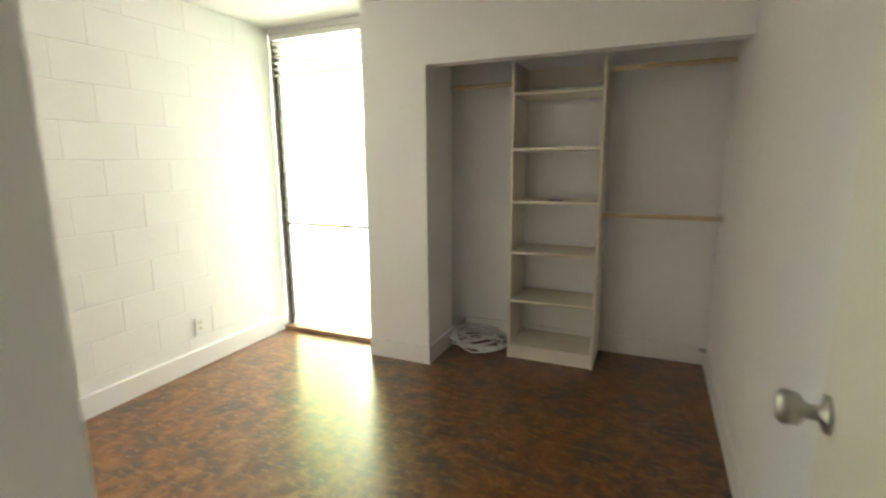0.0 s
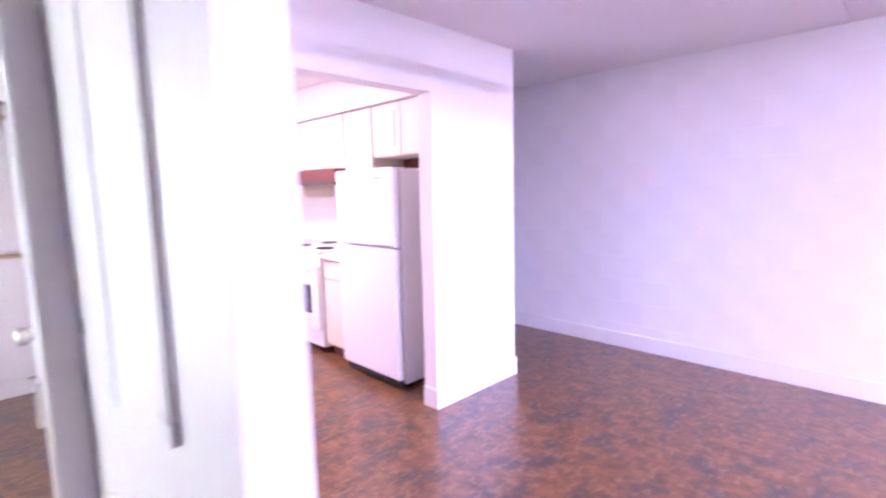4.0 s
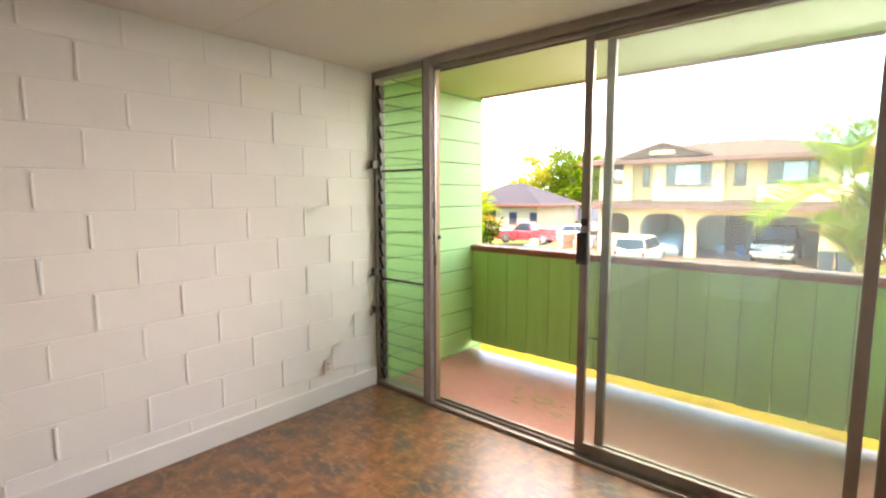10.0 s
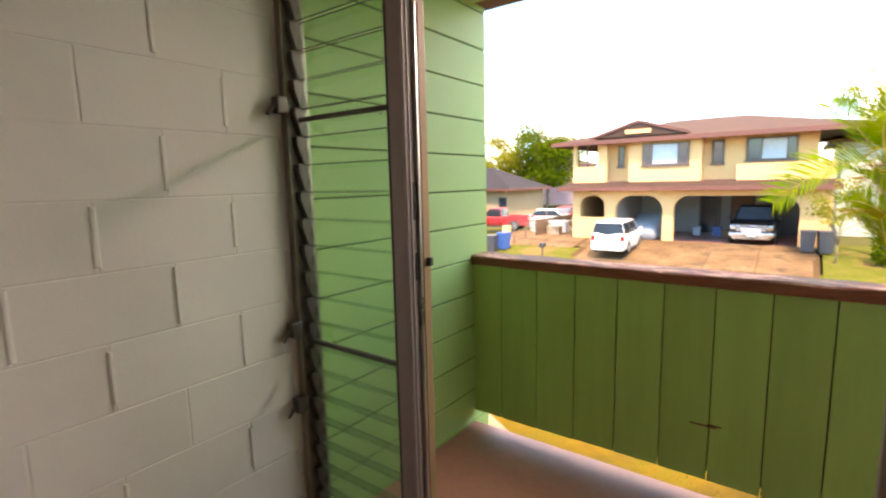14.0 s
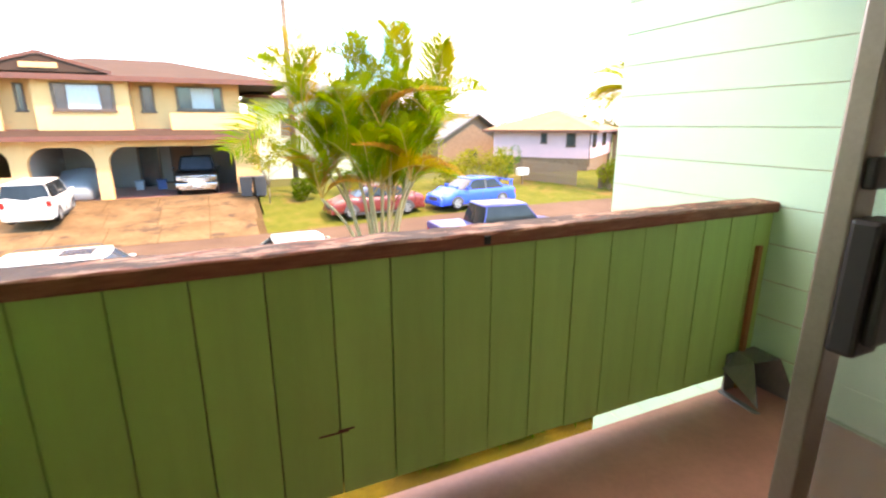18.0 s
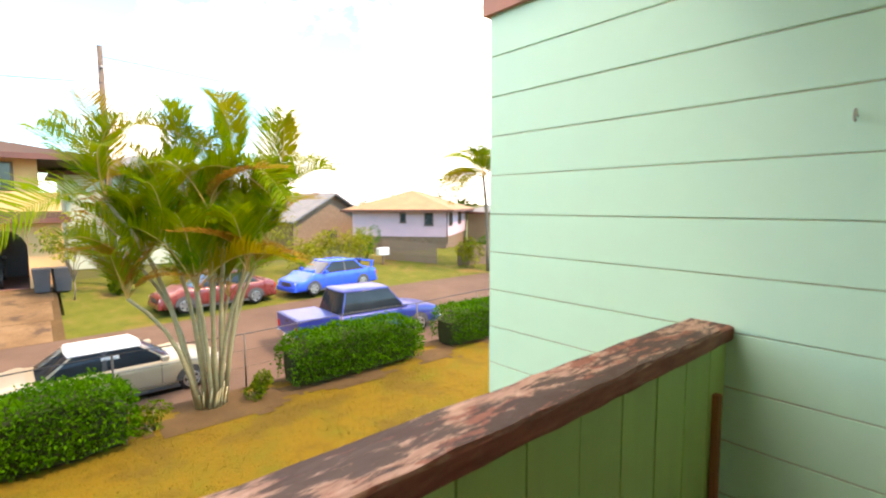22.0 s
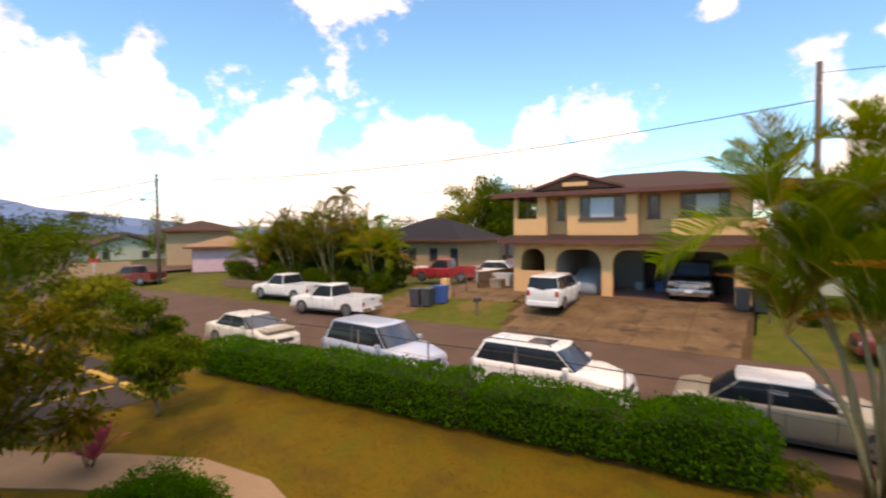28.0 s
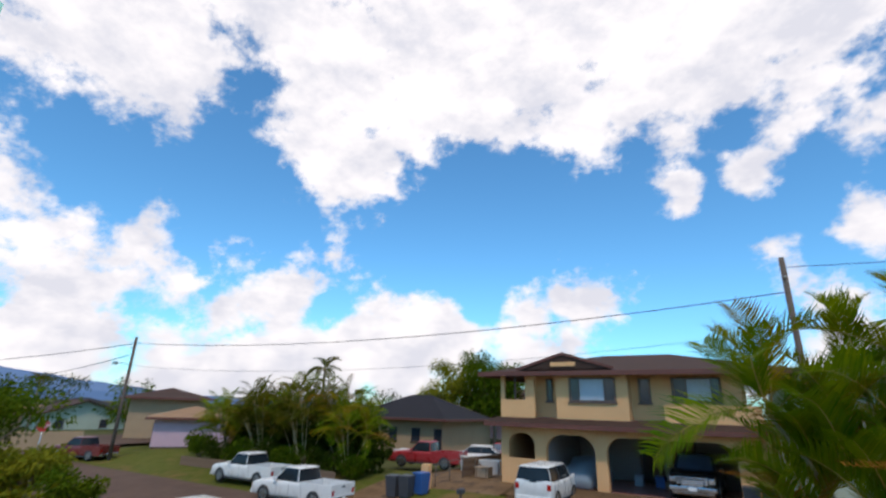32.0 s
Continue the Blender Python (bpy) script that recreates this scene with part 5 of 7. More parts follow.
def areca_clump(at, label, seed):
    """A many-stemmed palm: ringed canes lean out from one foot, each with its own open crown of a few long arching fronds."""
    rng = random.Random(seed)
    tree = thing("areca_palm", label, "palm", at, "palms")
    kinds = [frond_mesh("frond", rng.uniform(1.8, 2.45), 44, rng.uniform(0.6, 0.82), rng.uniform(0.42, 0.8), PALMG, rng, rng.uniform(0.75, 1.15), stiff=True) for _ in range(10)]
    dry = frond_mesh("frond", 1.7, 32, 0.5, 0.95, DRYL, rng, 0.5)
    # each crown: sideways, away, height, fronds
    crowns = [(-1.58, 0.0, 4.2, 8), (-0.35, 0.35, 4.55, 5), (0.58, 0.1, 4.7, 6), (1.35, -0.1, 4.2, 6), (0.12, -0.45, 4.0, 5), (-0.6, -0.35, 3.4, 7), (0.25, 0.6, 3.3, 6), (1.2, 0.3, 3.2, 8), (-1.15, 0.4, 2.9, 8), (-1.3, -0.3, 2.4, 7), (0.75, -0.55, 2.8, 7), (-0.15, -0.65, 2.5, 6), (0.4, 0.2, 2.2, 6)]
    for s, (dx, dy, h, nf) in enumerate(crowns):
        a = math.atan2(dy, dx)
        r0 = 0.12 + 0.16 * rng.random()
        p0 = Vector((r0 * math.cos(a), r0 * math.sin(a), 0))
        top = Vector((dx * 0.97 + dy * 0.26, dy * 0.97 - dx * 0.26, h))
        pts = [p0.lerp(top, t) + Vector((0, 0, 0.12 * h * math.sin(math.pi * t))) - Vector((top.x, top.y, 0)) * 0.10 * math.sin(math.pi * t) for t in (0, 0.2, 0.4, 0.6, 0.8, 1.0)]
        bar("cane", pts, 0.052, CANE, tree, 0.03, 8)
        for k in range(nf):
            fa = 2 * math.pi * k / nf + rng.uniform(-0.35, 0.35)
            up = (rng.uniform(-50, -25), rng.uniform(-72, -52), rng.uniform(-22, 8))[k % 3] if h > 3.6 else (rng.uniform(-62, -42), rng.uniform(-78, -60), rng.uniform(-42, -20))[k % 3]
            me = dry if rng.random() < 0.08 else rng.choice(kinds)
            put("frond", me, tree, Matrix.Translation(pts[-1]) @ Matrix.Rotation(fa, 4, "Z") @ Matrix.Rotation(radians(up), 4, "Y") @ Matrix.Rotation(rng.uniform(-0.6, 0.6), 4, "X") @ Matrix.Scale(1.05 if s == 0 else 1.0, 4))
        put("frond", rng.choice(kinds), tree, Matrix.Translation(pts[-1]) @ Matrix.Rotation(rng.uniform(0, 6.3), 4, "Z") @ Matrix.Rotation(radians(-84), 4, "Y"))
    for k in range(16):
        a = 2.4 * k
        bar("root_shoot", [(0.22 * math.cos(a), 0.2 * math.sin(a), 0), (0.30 * math.cos(a + 0.3), 0.28 * math.sin(a + 0.3), 0.25 + 0.3 * rng.random())], 0.04, CANE, tree, 0.015, 6)
    return tree


def coconut(at, h, label, seed, leaf=PALMD, size=2.2, n=15):
    rng = random.Random(seed)
    tree = thing("palm_tree", label, "palm", at, "palms")
    bend = rng.uniform(-0.6, 0.6)
    bar("trunk", [(bend * t * t, 0.2 * t * t, h * t) for t in (0, 0.25, 0.5, 0.75, 1)], 0.14, BARK, tree, 0.09, 10)
    kinds = [frond_mesh("frond", size * rng.uniform(0.85, 1.1), 38, size * 0.28, rng.uniform(0.55, 0.9), leaf, rng, rng.uniform(0.7, 1.1)) for _ in range(3)]
    for k in range(n):
        put("frond", rng.choice(kinds), tree, Matrix.Translation((bend, 0.2, h)) @ Matrix.Rotation(2.4 * k, 4, "Z") @ Matrix.Rotation(radians(rng.uniform(-55, 15)), 4, "Y"))
    return tree


def hedge(name, x0, x1, yc0, yc1, width, z0, z1, label, seed, leaves=9000, category="hedge", material=None, size=0.075):
    """A clipped hedge from (x0, yc0) to (x1, yc1): a core coloured dark as shade and a lumpy skin of leaves."""
    rng = np.random.default_rng(seed)
    L = math.hypot(x1 - x0, yc1 - yc0)
    ang = math.degrees(math.atan2(yc1 - yc0, x1 - x0))
    hd = thing(name, label, category, ((x0 + x1) / 2, (yc0 + yc1) / 2, z0), turn=ang)
    h = z1 - z0
    secs = max(4, int(L / 0.5))
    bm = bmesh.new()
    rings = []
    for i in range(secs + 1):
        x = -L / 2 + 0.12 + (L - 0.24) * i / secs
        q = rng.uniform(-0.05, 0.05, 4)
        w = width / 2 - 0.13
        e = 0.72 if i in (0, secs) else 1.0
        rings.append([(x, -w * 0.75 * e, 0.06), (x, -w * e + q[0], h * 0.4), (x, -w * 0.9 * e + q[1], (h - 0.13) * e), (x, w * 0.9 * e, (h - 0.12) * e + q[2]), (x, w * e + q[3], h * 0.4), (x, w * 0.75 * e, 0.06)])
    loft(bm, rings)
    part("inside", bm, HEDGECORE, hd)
    n = leaves
    u = rng.uniform(-L / 2, L / 2, n)
    side = rng.choice(3, n, p=[0.40, 0.34, 0.26])
    lump = np.array([0.07 * noise.noise((a * 1.7 + seed, 3.1 * seed, 0)) for a in u])
    endf = np.clip((L / 2 - np.abs(u)) / 0.35, 0.0, 1.0) ** 0.5
    ww, hh = (width / 2 + lump) * (0.6 + 0.4 * endf), (h + lump * 1.2) * (0.72 + 0.28 * endf)
    v, w2 = rng.uniform(-1, 1, n), rng.uniform(0.10, 1, n) ** 0.8
    taper = 0.80 + 0.2 * np.sin(np.pi * np.clip(w2, 0, 1) * 0.8)
    pts, nor = np.zeros((n, 3)), np.zeros((n, 3))
    pts[:, 0] = u
    for s, sg in ((0, -1), (2, 1)):
        k = side == s
        pts[k, 1], pts[k, 2] = sg * (ww * taper)[k], (w2 * hh)[k]
        nor[k] = (0, sg, 0.45)
    k = side == 1
    pts[k, 1], pts[k, 2] = (v * ww)[k], hh[k] * (1 - 0.06 * v[k] ** 2)
    nor[k] = (0, 0, 1)
    ek = np.abs(u) > L / 2 - 0.10
    nor[ek, 0] = np.sign(u[ek]) * 1.0
    pts += rng.normal(0, 0.035, (n, 3))
    pts[:, 2] = np.maximum(pts[:, 2], 0.06)
    put("leaves", leaf_mesh("leaves", *scatter_leaves(pts, nor, size, rng, 0.15, 0.55), material or HEDGE), hd)
    stems = bmesh.new()
    for i in range(int(L / 0.35)):
        x = -L / 2 + 0.2 + 0.35 * i
        tube(stems, [(x, -width * 0.2, 0), (x + 0.05, -width * 0.28, 0.3)], 0.014, 0.008, 5)
    part("stems", stems, BARK, hd)
    return hd


def bush(name, at, rx, ry, rz, label, seed, material, leaves=2500, size=0.09, category="bush", lift=0.0, clumps=9, trunk=True):
    """A crown of many leaf clumps with gaps on a few stems."""
    rng = np.random.default_rng(seed)
    b = thing(name, label, category, at)
    cs = []
    for i in range(clumps):
        d = rng.normal(0, 1, 3)
        d /= np.linalg.norm(d)
        rad = rng.uniform(0.25, 0.75)
        cs.append((d * np.array([rx, ry, rz]) * rad + np.array([0, 0, lift + rz]), rng.uniform(0.32, 0.55)))
    pts, nor = [], []
    for c, s in cs:
        n = leaves // clumps
        d = rng.normal(0, 1, (n, 3))
        d /= np.linalg.norm(d, axis=1)[:, None]
        r = rng.uniform(0.55, 1.05, (n, 1)) ** 0.6
        pts.append(c + d * r * s * np.array([rx, ry, rz]))
        nor.append(d + np.array([0, 0, 0.3]))
    pts, nor = np.concatenate(pts), np.concatenate(nor)
    ok = pts[:, 2] > 0.03
    put("crown", leaf_mesh("crown", *scatter_leaves(pts[ok], nor[ok], size, rng, 0.25, 0.5), material), b)
    if trunk:
        for i in range(min(6, clumps)):
            c = cs[i][0]
            bar("branch", [(0.05 * math.cos(i * 2.1), 0.05 * math.sin(i * 2.1), 0), (c[0] * 0.35, c[1] * 0.35, max(0.1, c[2] * 0.5)), tuple(c)], 0.02 + 0.012 * rz, BARK, b, 0.008, 6)
    return b


G = ground_z
areca_clump((4.35, 10.95, G(4.35, 10.95)), "tall clump of areca palm with arching yellow-green feather fronds", 11)
hedge("hedge", -11.3, -7.1, 9.45, 9.75, 1.25, G(-9, 9.6), -1.72, "clipped dark green hedge along the lawn", 1, 8500)
hedge("hedge", -7.2, -2.2, 9.75, 10.1, 1.3, G(-5, 9.9), -1.62, "long clipped green hedge along the lawn", 2, 11000)
hedge("hedge", -2.3, 0.9, 10.1, 10.35, 1.25, G(0, 10.2), -1.62, "clipped green hedge with ragged foot", 3, 8000)
hedge("hedge", 0.8, 2.9, 10.35, 10.5, 1.3, G(2, 10.4), -1.55, "bright green hedge bush at the end of the row", 4, 6500)
hedge("hedge", 5.9, 9.5, 10.95, 11.0, 1.25, G(7, 11), -1.55, "bright green boxy hedge behind the lawn", 6, 9500)
hedge("hedge", 10.6, 13.4, 11.0, 11.05, 1.2, G(12, 11), -1.6, "green hedge beside the wall", 7, 6000)
bush("shrub", (5.25, 10.75, G(5.2, 10.7)), 0.35, 0.35, 0.28, "small green shrub beside the palm", 8, BUSHG, 900, 0.07, clumps=5)
bush("shrub", (3.2, 10.5, G(3.2, 10.5)), 0.55, 0.4, 0.3, "thin straggly shrub by the hedge end", 9, BUSHG, 900, 0.07, clumps=5)
for gx_ in (3.0, 4.1, 5.3):
    bush("ground_plant", (gx_, 4.6, G(gx_, 4.6)), 0.8, 0.4, 0.24, "low green plant on the lawn below the balcony", 19, HEDGE, 1800, 0.08, clumps=8)
# round bush, red ti plant, trees at the west side
bush("round_bush", (-4.3, 4.45, G(-4.3, 4.45)), 1.1, 1.0, 0.38, "rounded clipped dark green bush beside the path", 12, HEDGE, 17000, 0.055, clumps=40)
ti = thing("ti_plant", "red-purple ti plant beside the garden path", "plant", (-7.2, 4.75, G(-7.2, 4.75)))
rr = random.Random(3)
for s in range(4):
    a = s * 1.6
    top = (0.18 * math.cos(a), 0.18 * math.sin(a), 0.2 + 0.13 * s)
    bar("stem", [(0.04 * math.cos(a), 0.04 * math.sin(a), 0), top], 0.018, BARK, ti, 0.012, 6)
    for k in range(11):
        fa, el = k * 0.62 + s, rr.uniform(0.45, 1.35)
        d = Vector((math.cos(fa) * math.cos(el), math.sin(fa) * math.cos(el), math.sin(el)))
        sd = Vector((-math.sin(fa), math.cos(fa), 0)) * 0.06
        p0, p1, p2 = Vector(top), Vector(top) + d * 0.32, Vector(top) + d * 0.6 - Vector((0, 0, 0.10))
        put("leaf", raw("leaf", [p0 - sd * 0.3, p0 + sd * 0.3, p1 + sd, p2, p1 - sd], [(0, 1, 2, 4), (4, 2, 3)], TIRED), ti)


def forked_tree(name, at, h, r, label, seed, material, leaves, size, category="tree", tips=14, trunk_r=0.09, bare=0.45, gaps=0.35):
    """A tapered trunk that forks to limbs; leaf clumps sit at the limbs' ends, with gaps between."""
    rng = np.random.default_rng(seed)
    t = thing(name, label, category, at)
    bar("trunk", [(0, 0, 0), (0.05, 0.03, h * 0.12), (0.02, -0.04, h * 0.26)], trunk_r, BARK, t, trunk_r * 0.8, 9)
    pts, nor = [], []
    for i in range(tips):
        a = 2 * math.pi * i / tips + rng.uniform(-0.3, 0.3)
        rad = r * rng.uniform(0.25, 1.0)
        top = np.array([rad * math.cos(a), rad * math.sin(a), h * rng.uniform(bare + 0.12, 1.0)])
        k1 = np.array([top[0] * 0.22, top[1] * 0.22, h * 0.42])
        k2 = top * 0.65 + np.array([0, 0, h * 0.10])
        bar("limb", [(0.02, -0.04, h * 0.22), tuple(k1), tuple(k2), tuple(top)], trunk_r * 0.55, BARK, t, 0.012, 6)
        n = leaves // tips
        d = rng.normal(0, 1, (n, 3))
        d /= np.linalg.norm(d, axis=1)[:, None]
        s = r * rng.uniform(gaps * 0.7, gaps * 1.25)
        pts.append(top + d * s * rng.uniform(0.2, 1.0, (n, 1)) * np.array([1, 1, 0.7]))
        nor.append(d)
    put("crown", leaf_mesh("crown", *scatter_leaves(np.concatenate(pts), np.concatenate(nor), size, rng, 0.3, 0.42), material), t)
    return t


forked_tree("plumeria_tree", (-6.3, 3.0, G(-6.3, 3.0)), 3.15, 1.55, "spreading small tree with bare grey limbs beside the path", 21, YELB, 6500, 0.13, tips=44, trunk_r=0.11, bare=0.22, gaps=0.26)
forked_tree("garden_tree", (-8.7, 6.6, G(-8.7, 6.6)), 1.55, 0.95, "low shrubby tree on the lawn", 22, BUSHG, 5200, 0.11, tips=14, trunk_r=0.05, bare=0.4, gaps=0.42)
forked_tree("garden_tree", (-13.2, 8.4, G(-13.2, 8.4)), 2.3, 1.0, "bushy green tree at the edge of the lot", 23, BUSHG, 6000, 0.13, tips=18, trunk_r=0.06, bare=0.15, gaps=0.45)
forked_tree("garden_tree", (-9.6, 1.9, G(-9.6, 1.9)), 2.9, 1.5, "leafy tree at the edge of the parking lot", 24, DKTREE, 4200, 0.15, tips=14, trunk_r=0.10, gaps=0.4)
for k, (x, y, h, r, m) in enumerate(((-21, 7.5, 4.4, 2.4, BUSHG), (-27, 8.6, 5.0, 2.8, DKTREE), (-33, 9.5, 4.2, 2.4, BUSHG), (-19.5, 9.4, 2.2, 1.2, YELG), (-30, 5.0, 5.2, 3.0, DKTREE))):
    forked_tree("lot_tree", (x, y, G(x, y)), h, r, "broad green tree beyond the parking lot", 30 + k, m, 3600, 0.22, tips=13, trunk_r=0.12, bare=0.3, gaps=0.45)
# grove over the street
for k, (x, y, h) in enumerate(((-31.8, 25.6, 3.4), (-29.4, 26.9, 4.4), (-27.0, 25.4, 4.2), (-24.8, 26.6, 4.9), (-22.6, 25.2, 4.6), (-20.6, 26.4, 4.3), (-19.0, 25.4, 3.4))):
    bush("shrub", (x + 0.6, y + 1.0, G(x, y)), 2.0, 1.3, 1.75, "tall dark shrub among the palms", 140 + k, DKTREE, 4200, 0.24, clumps=12)
    areca((x, y, G(x, y)), 8, "thick clump of palms over the street", 40 + k, height=h, spread_=1.7, leaf=PALMD if k % 3 else PALMG, frond=(1.9, 2.5), per=8, fullness=20, skirt=4)
for k, (x, y) in enumerate(((-33, 24.6), (-30.5, 24.2), (-28, 24.5), (-25.4, 24.6), (-22.8, 24.1), (-20.2, 24.1), (-18.2, 24.6), (-35, 25.7))):
    bush("shrub", (x, y, G(x, y)), 1.4, 0.9, 0.9, "dense green shrub under the palms", 60 + k, DKTREE if k % 2 else BUSHG, 1500, 0.18, clumps=7)
coconut((-27.5, 31, G(-27, 31)), 6.7, "tall coconut palm behind the grove", 71, size=1.8)
coconut((-72, 27, -3.2), 6.6, "lone coconut palm far down the street", 72, size=2.0)
coconut((22.8, 20.9, G(22.8, 20.9)), 5.7, "coconut palm beside the pink house", 73, PALMG, 3.4, 20)
forked_tree("tree", (-30.2, 55, -2.2), 9.4, 3.6, "pale green tree behind the dark-roofed house", 74, YELG, 9000, 0.34, tips=22, trunk_r=0.2, bare=0.3, gaps=0.45)
forked_tree("tree", (-24.2, 56, -2.2), 10.0, 3.9, "dense dark green tree behind the dark-roofed house", 75, BUSHG, 15000, 0.36, tips=30, trunk_r=0.25, bare=0.25, gaps=0.55)
# bushes round the pink house and behind the blue car
for k, (x, y, r, h, m) in enumerate(((12.6, 24.9, 1.3, 1.15, YELG), (14.4, 25.2, 1.35, 1.3, YELG), (16.2, 25.0, 1.2, 1.2, YELG), (10.2, 25.4, 1.5, 1.35, BUSHG), (17.6, 26.4, 0.75, 1.25, HEDGE), (22.3, 22.2, 1.0, 1.15, YELG), (7.0, 25.0, 1.2, 0.9, BUSHG), (24.0, 22.8, 0.9, 1.0, HEDGE), (4.6, 24.6, 0.7, 0.6, BUSHG), (12.2, 29, 1.9, 1.6, YELG))):
    bush("garden_bush", (x, y, G(x, y)), r, r * 0.9, h, "bright yellow-green garden bush" if m == YELG else "leafy green bush in a garden", 80 + k, m, 1500, 0.13, clumps=8)
forked_tree("driveway_shrub_tree", (2.9, 24.6, G(2.9, 24.6)), 3.4, 1.15, "thin young tree with yellowish leaves beside the driveway", 95, YELG, 900, 0.16, tips=9, trunk_r=0.03, bare=0.4, gaps=0.4)
for k in range(26):
    a = radians(100 - k * 6.2)
    d = 75 + 60 * ((k * 37) % 11) / 11
    x, y = 2 - d * math.sin(a), d * math.cos(a)
    if y < 26:
        continue
    h = 5 + 4 * ((k * 53) % 7) / 7
    forked_tree("far_tree", (x, y, -3.2), h, h * 0.55, "far green tree among the roofs", 100 + k, DKTREE if k % 3 else BUSHG, 900, 0.55, tips=9, trunk_r=0.2, bare=0.2, gaps=0.5)

# ---- houses ----
STUCCO = surface("tan_stucco", (0.73, 0.41, 0.19), 0.85, var=0.06, scale=0.8, fine=40, bump=0.3, dirt=(0.40, 0.26, 0.15), dirt_at=0.66, dirt_scale=0.8)
ROOFB = surface("brown_roof_shingle", (0.062, 0.035, 0.026), 0.85, var=0.25, scale=1.2, fine=14, bump=0.5)
ROOFD = surface("dark_grey_roof_shingle", (0.017, 0.016, 0.020), 0.85, var=0.3, scale=1.2, fine=14, bump=0.5)
ROOFT = surface("tan_brown_roof_shingle", (0.28, 0.17, 0.095), 0.85, var=0.2, scale=1.2, fine=14, bump=0.5)
ROOFG = surface("grey_roof_shingle", (0.16, 0.16, 0.165), 0.85, var=0.2, scale=1.2, fine=14, bump=0.5)
FASCIA = surface("dark_red_fascia_paint", (0.135, 0.045, 0.030), 0.6, var=0.15, scale=3, bump=0.1)
PINK = surface("pale_pink_siding", (0.62, 0.41, 0.45), 0.75, var=0.05, scale=1, bump=0.1)
PALEG = surface("pale_green_siding", (0.42, 0.46, 0.36), 0.75, var=0.05, scale=1, bump=0.1)
BEIGE = surface("beige_siding", (0.40, 0.27, 0.155), 0.75, var=0.06, scale=1, bump=0.1)
WINDARK = surface("dark_window_pane", (0.035, 0.04, 0.05), 0.12, var=0.3, scale=2, bump=0.0)
CURT = surface("pale_curtained_pane", (0.38, 0.44, 0.50), 0.25, var=0.2, scale=6, bump=0.0, stretch=(8, 1, 0.5))
WFRAME = surface("brown_window_frame", (0.10, 0.06, 0.045), 0.5, var=0.1, bump=0.0)
# dull grey for the carport's inside, its shade put into the colour
INNER = surface("shaded_carport_wall", (0.30, 0.28, 0.27), 0.85, var=0.05, scale=1, bump=0.1)
DOORB = surface("brown_house_door", (0.16, 0.07, 0.035), 0.5, var=0.15, scale=3, bump=0.1)
WOODF = surface("weathered_fence_wood", (0.20, 0.13, 0.085), 0.85, var=0.25, scale=4, bump=0.4)


def house_window(parent, x0, x1, y, z0, z1, panes=3, mid=None):
    w = boxes("window", [(x0, x1, y - 0.05, y + 0.02, z1 - 0.06, z1), (x0, x1, y - 0.05, y + 0.02, z0, z0 + 0.06), (x0, x0 + 0.06, y - 0.05, y + 0.02, z0 + 0.06, z1 - 0.06), (x1 - 0.06, x1, y - 0.05, y + 0.02, z0 + 0.06, z1 - 0.06)], WFRAME, parent)
    box("sill", (x0 - 0.05, x1 + 0.05, y - 0.09, y + 0.0, z0 - 0.06, z0), WFRAME, w)
    edges = [x0 + 0.06, *(mid or [x0 + (x1 - x0) * k / panes for k in range(1, panes)]), x1 - 0.06]
    for k, (a, b) in enumerate(zip(edges, edges[1:])):
        box("pane", (a + 0.015, b - 0.015, y - 0.02, y - 0.005, z0 + 0.06, z1 - 0.06), CURT if mid and k == 1 else WINDARK, w)
        if k:
            box("mullion", (a - 0.015, a + 0.015, y - 0.045, y, z0 + 0.06, z1 - 0.06), WFRAME, w)
    return w


def hip_roof(name, x0, x1, y0, y1, z, rise, material, parent, ridge_in=None, thick=0.16, fascia=None):
    """A hipped roof: eaves rectangle, ridge along the longer side, with a fascia board below its edge."""
    run = min(x1 - x0, y1 - y0) / 2 if ridge_in is None else ridge_in
    if x1 - x0 >= y1 - y0:
        ym = (y0 + y1) / 2
        r = [(x0 + run, ym, z + rise), (x1 - run, ym, z + rise)]
    else:
        xm = (x0 + x1) / 2
        r = [(xm, y0 + run, z + rise), (xm, y1 - run, z + rise)]
    e = [(x0, y0, z), (x1, y0, z), (x1, y1, z), (x0, y1, z)]
    f = [(0, 1, 5, 4), (1, 2, 5), (2, 3, 4, 5), (3, 0, 4)] if x1 - x0 >= y1 - y0 else [(0, 1, 4), (1, 2, 5, 4), (2, 3, 5), (3, 0, 4, 5)]
    rf = put(name, raw(name, e + r, f + [(3, 2, 1, 0)], material), parent)
    for b in ((x0, x1, y0 - 0.03, y0, z - thick, z + 0.03), (x0, x1, y1, y1 + 0.03, z - thick, z + 0.03), (x0 - 0.03, x0, y0, y1, z - thick, z + 0.03), (x1, x1 + 0.03, y0, y1, z - thick, z + 0.03)):
        box("fascia", b, fascia or FASCIA, rf)
    return rf


h1 = thing("house", "two-storey tan stucco house with arched carport and brown hip roof", "house", (-0.52, -0.24, -0.3))
h1.scale = (1.2, 1.2, 1.2)
YF, YU, GZ = 22.5, 23.15, -1.46
FL = 1.12
# carport piers and arches
def arch(x0, x1, z_foot, z_top, y0, y1, corner, parent):
    """The wall above an opening, with round upper corners."""
    pts = [(x0, z_top), (x0, z_foot)]
    pts += [(x0 + corner - corner * math.cos(a), z_foot + corner * math.sin(a)) for a in np.linspace(0.15, math.pi / 2, 8)]
    pts += [(x1 - corner + corner * math.sin(a), z_foot + corner * math.cos(a)) for a in np.linspace(0, math.pi / 2 - 0.15, 8)]
    pts += [(x1, z_foot), (x1, z_top)]
    bm = bmesh.new()
    prism(bm, pts, y0, y1, "y")
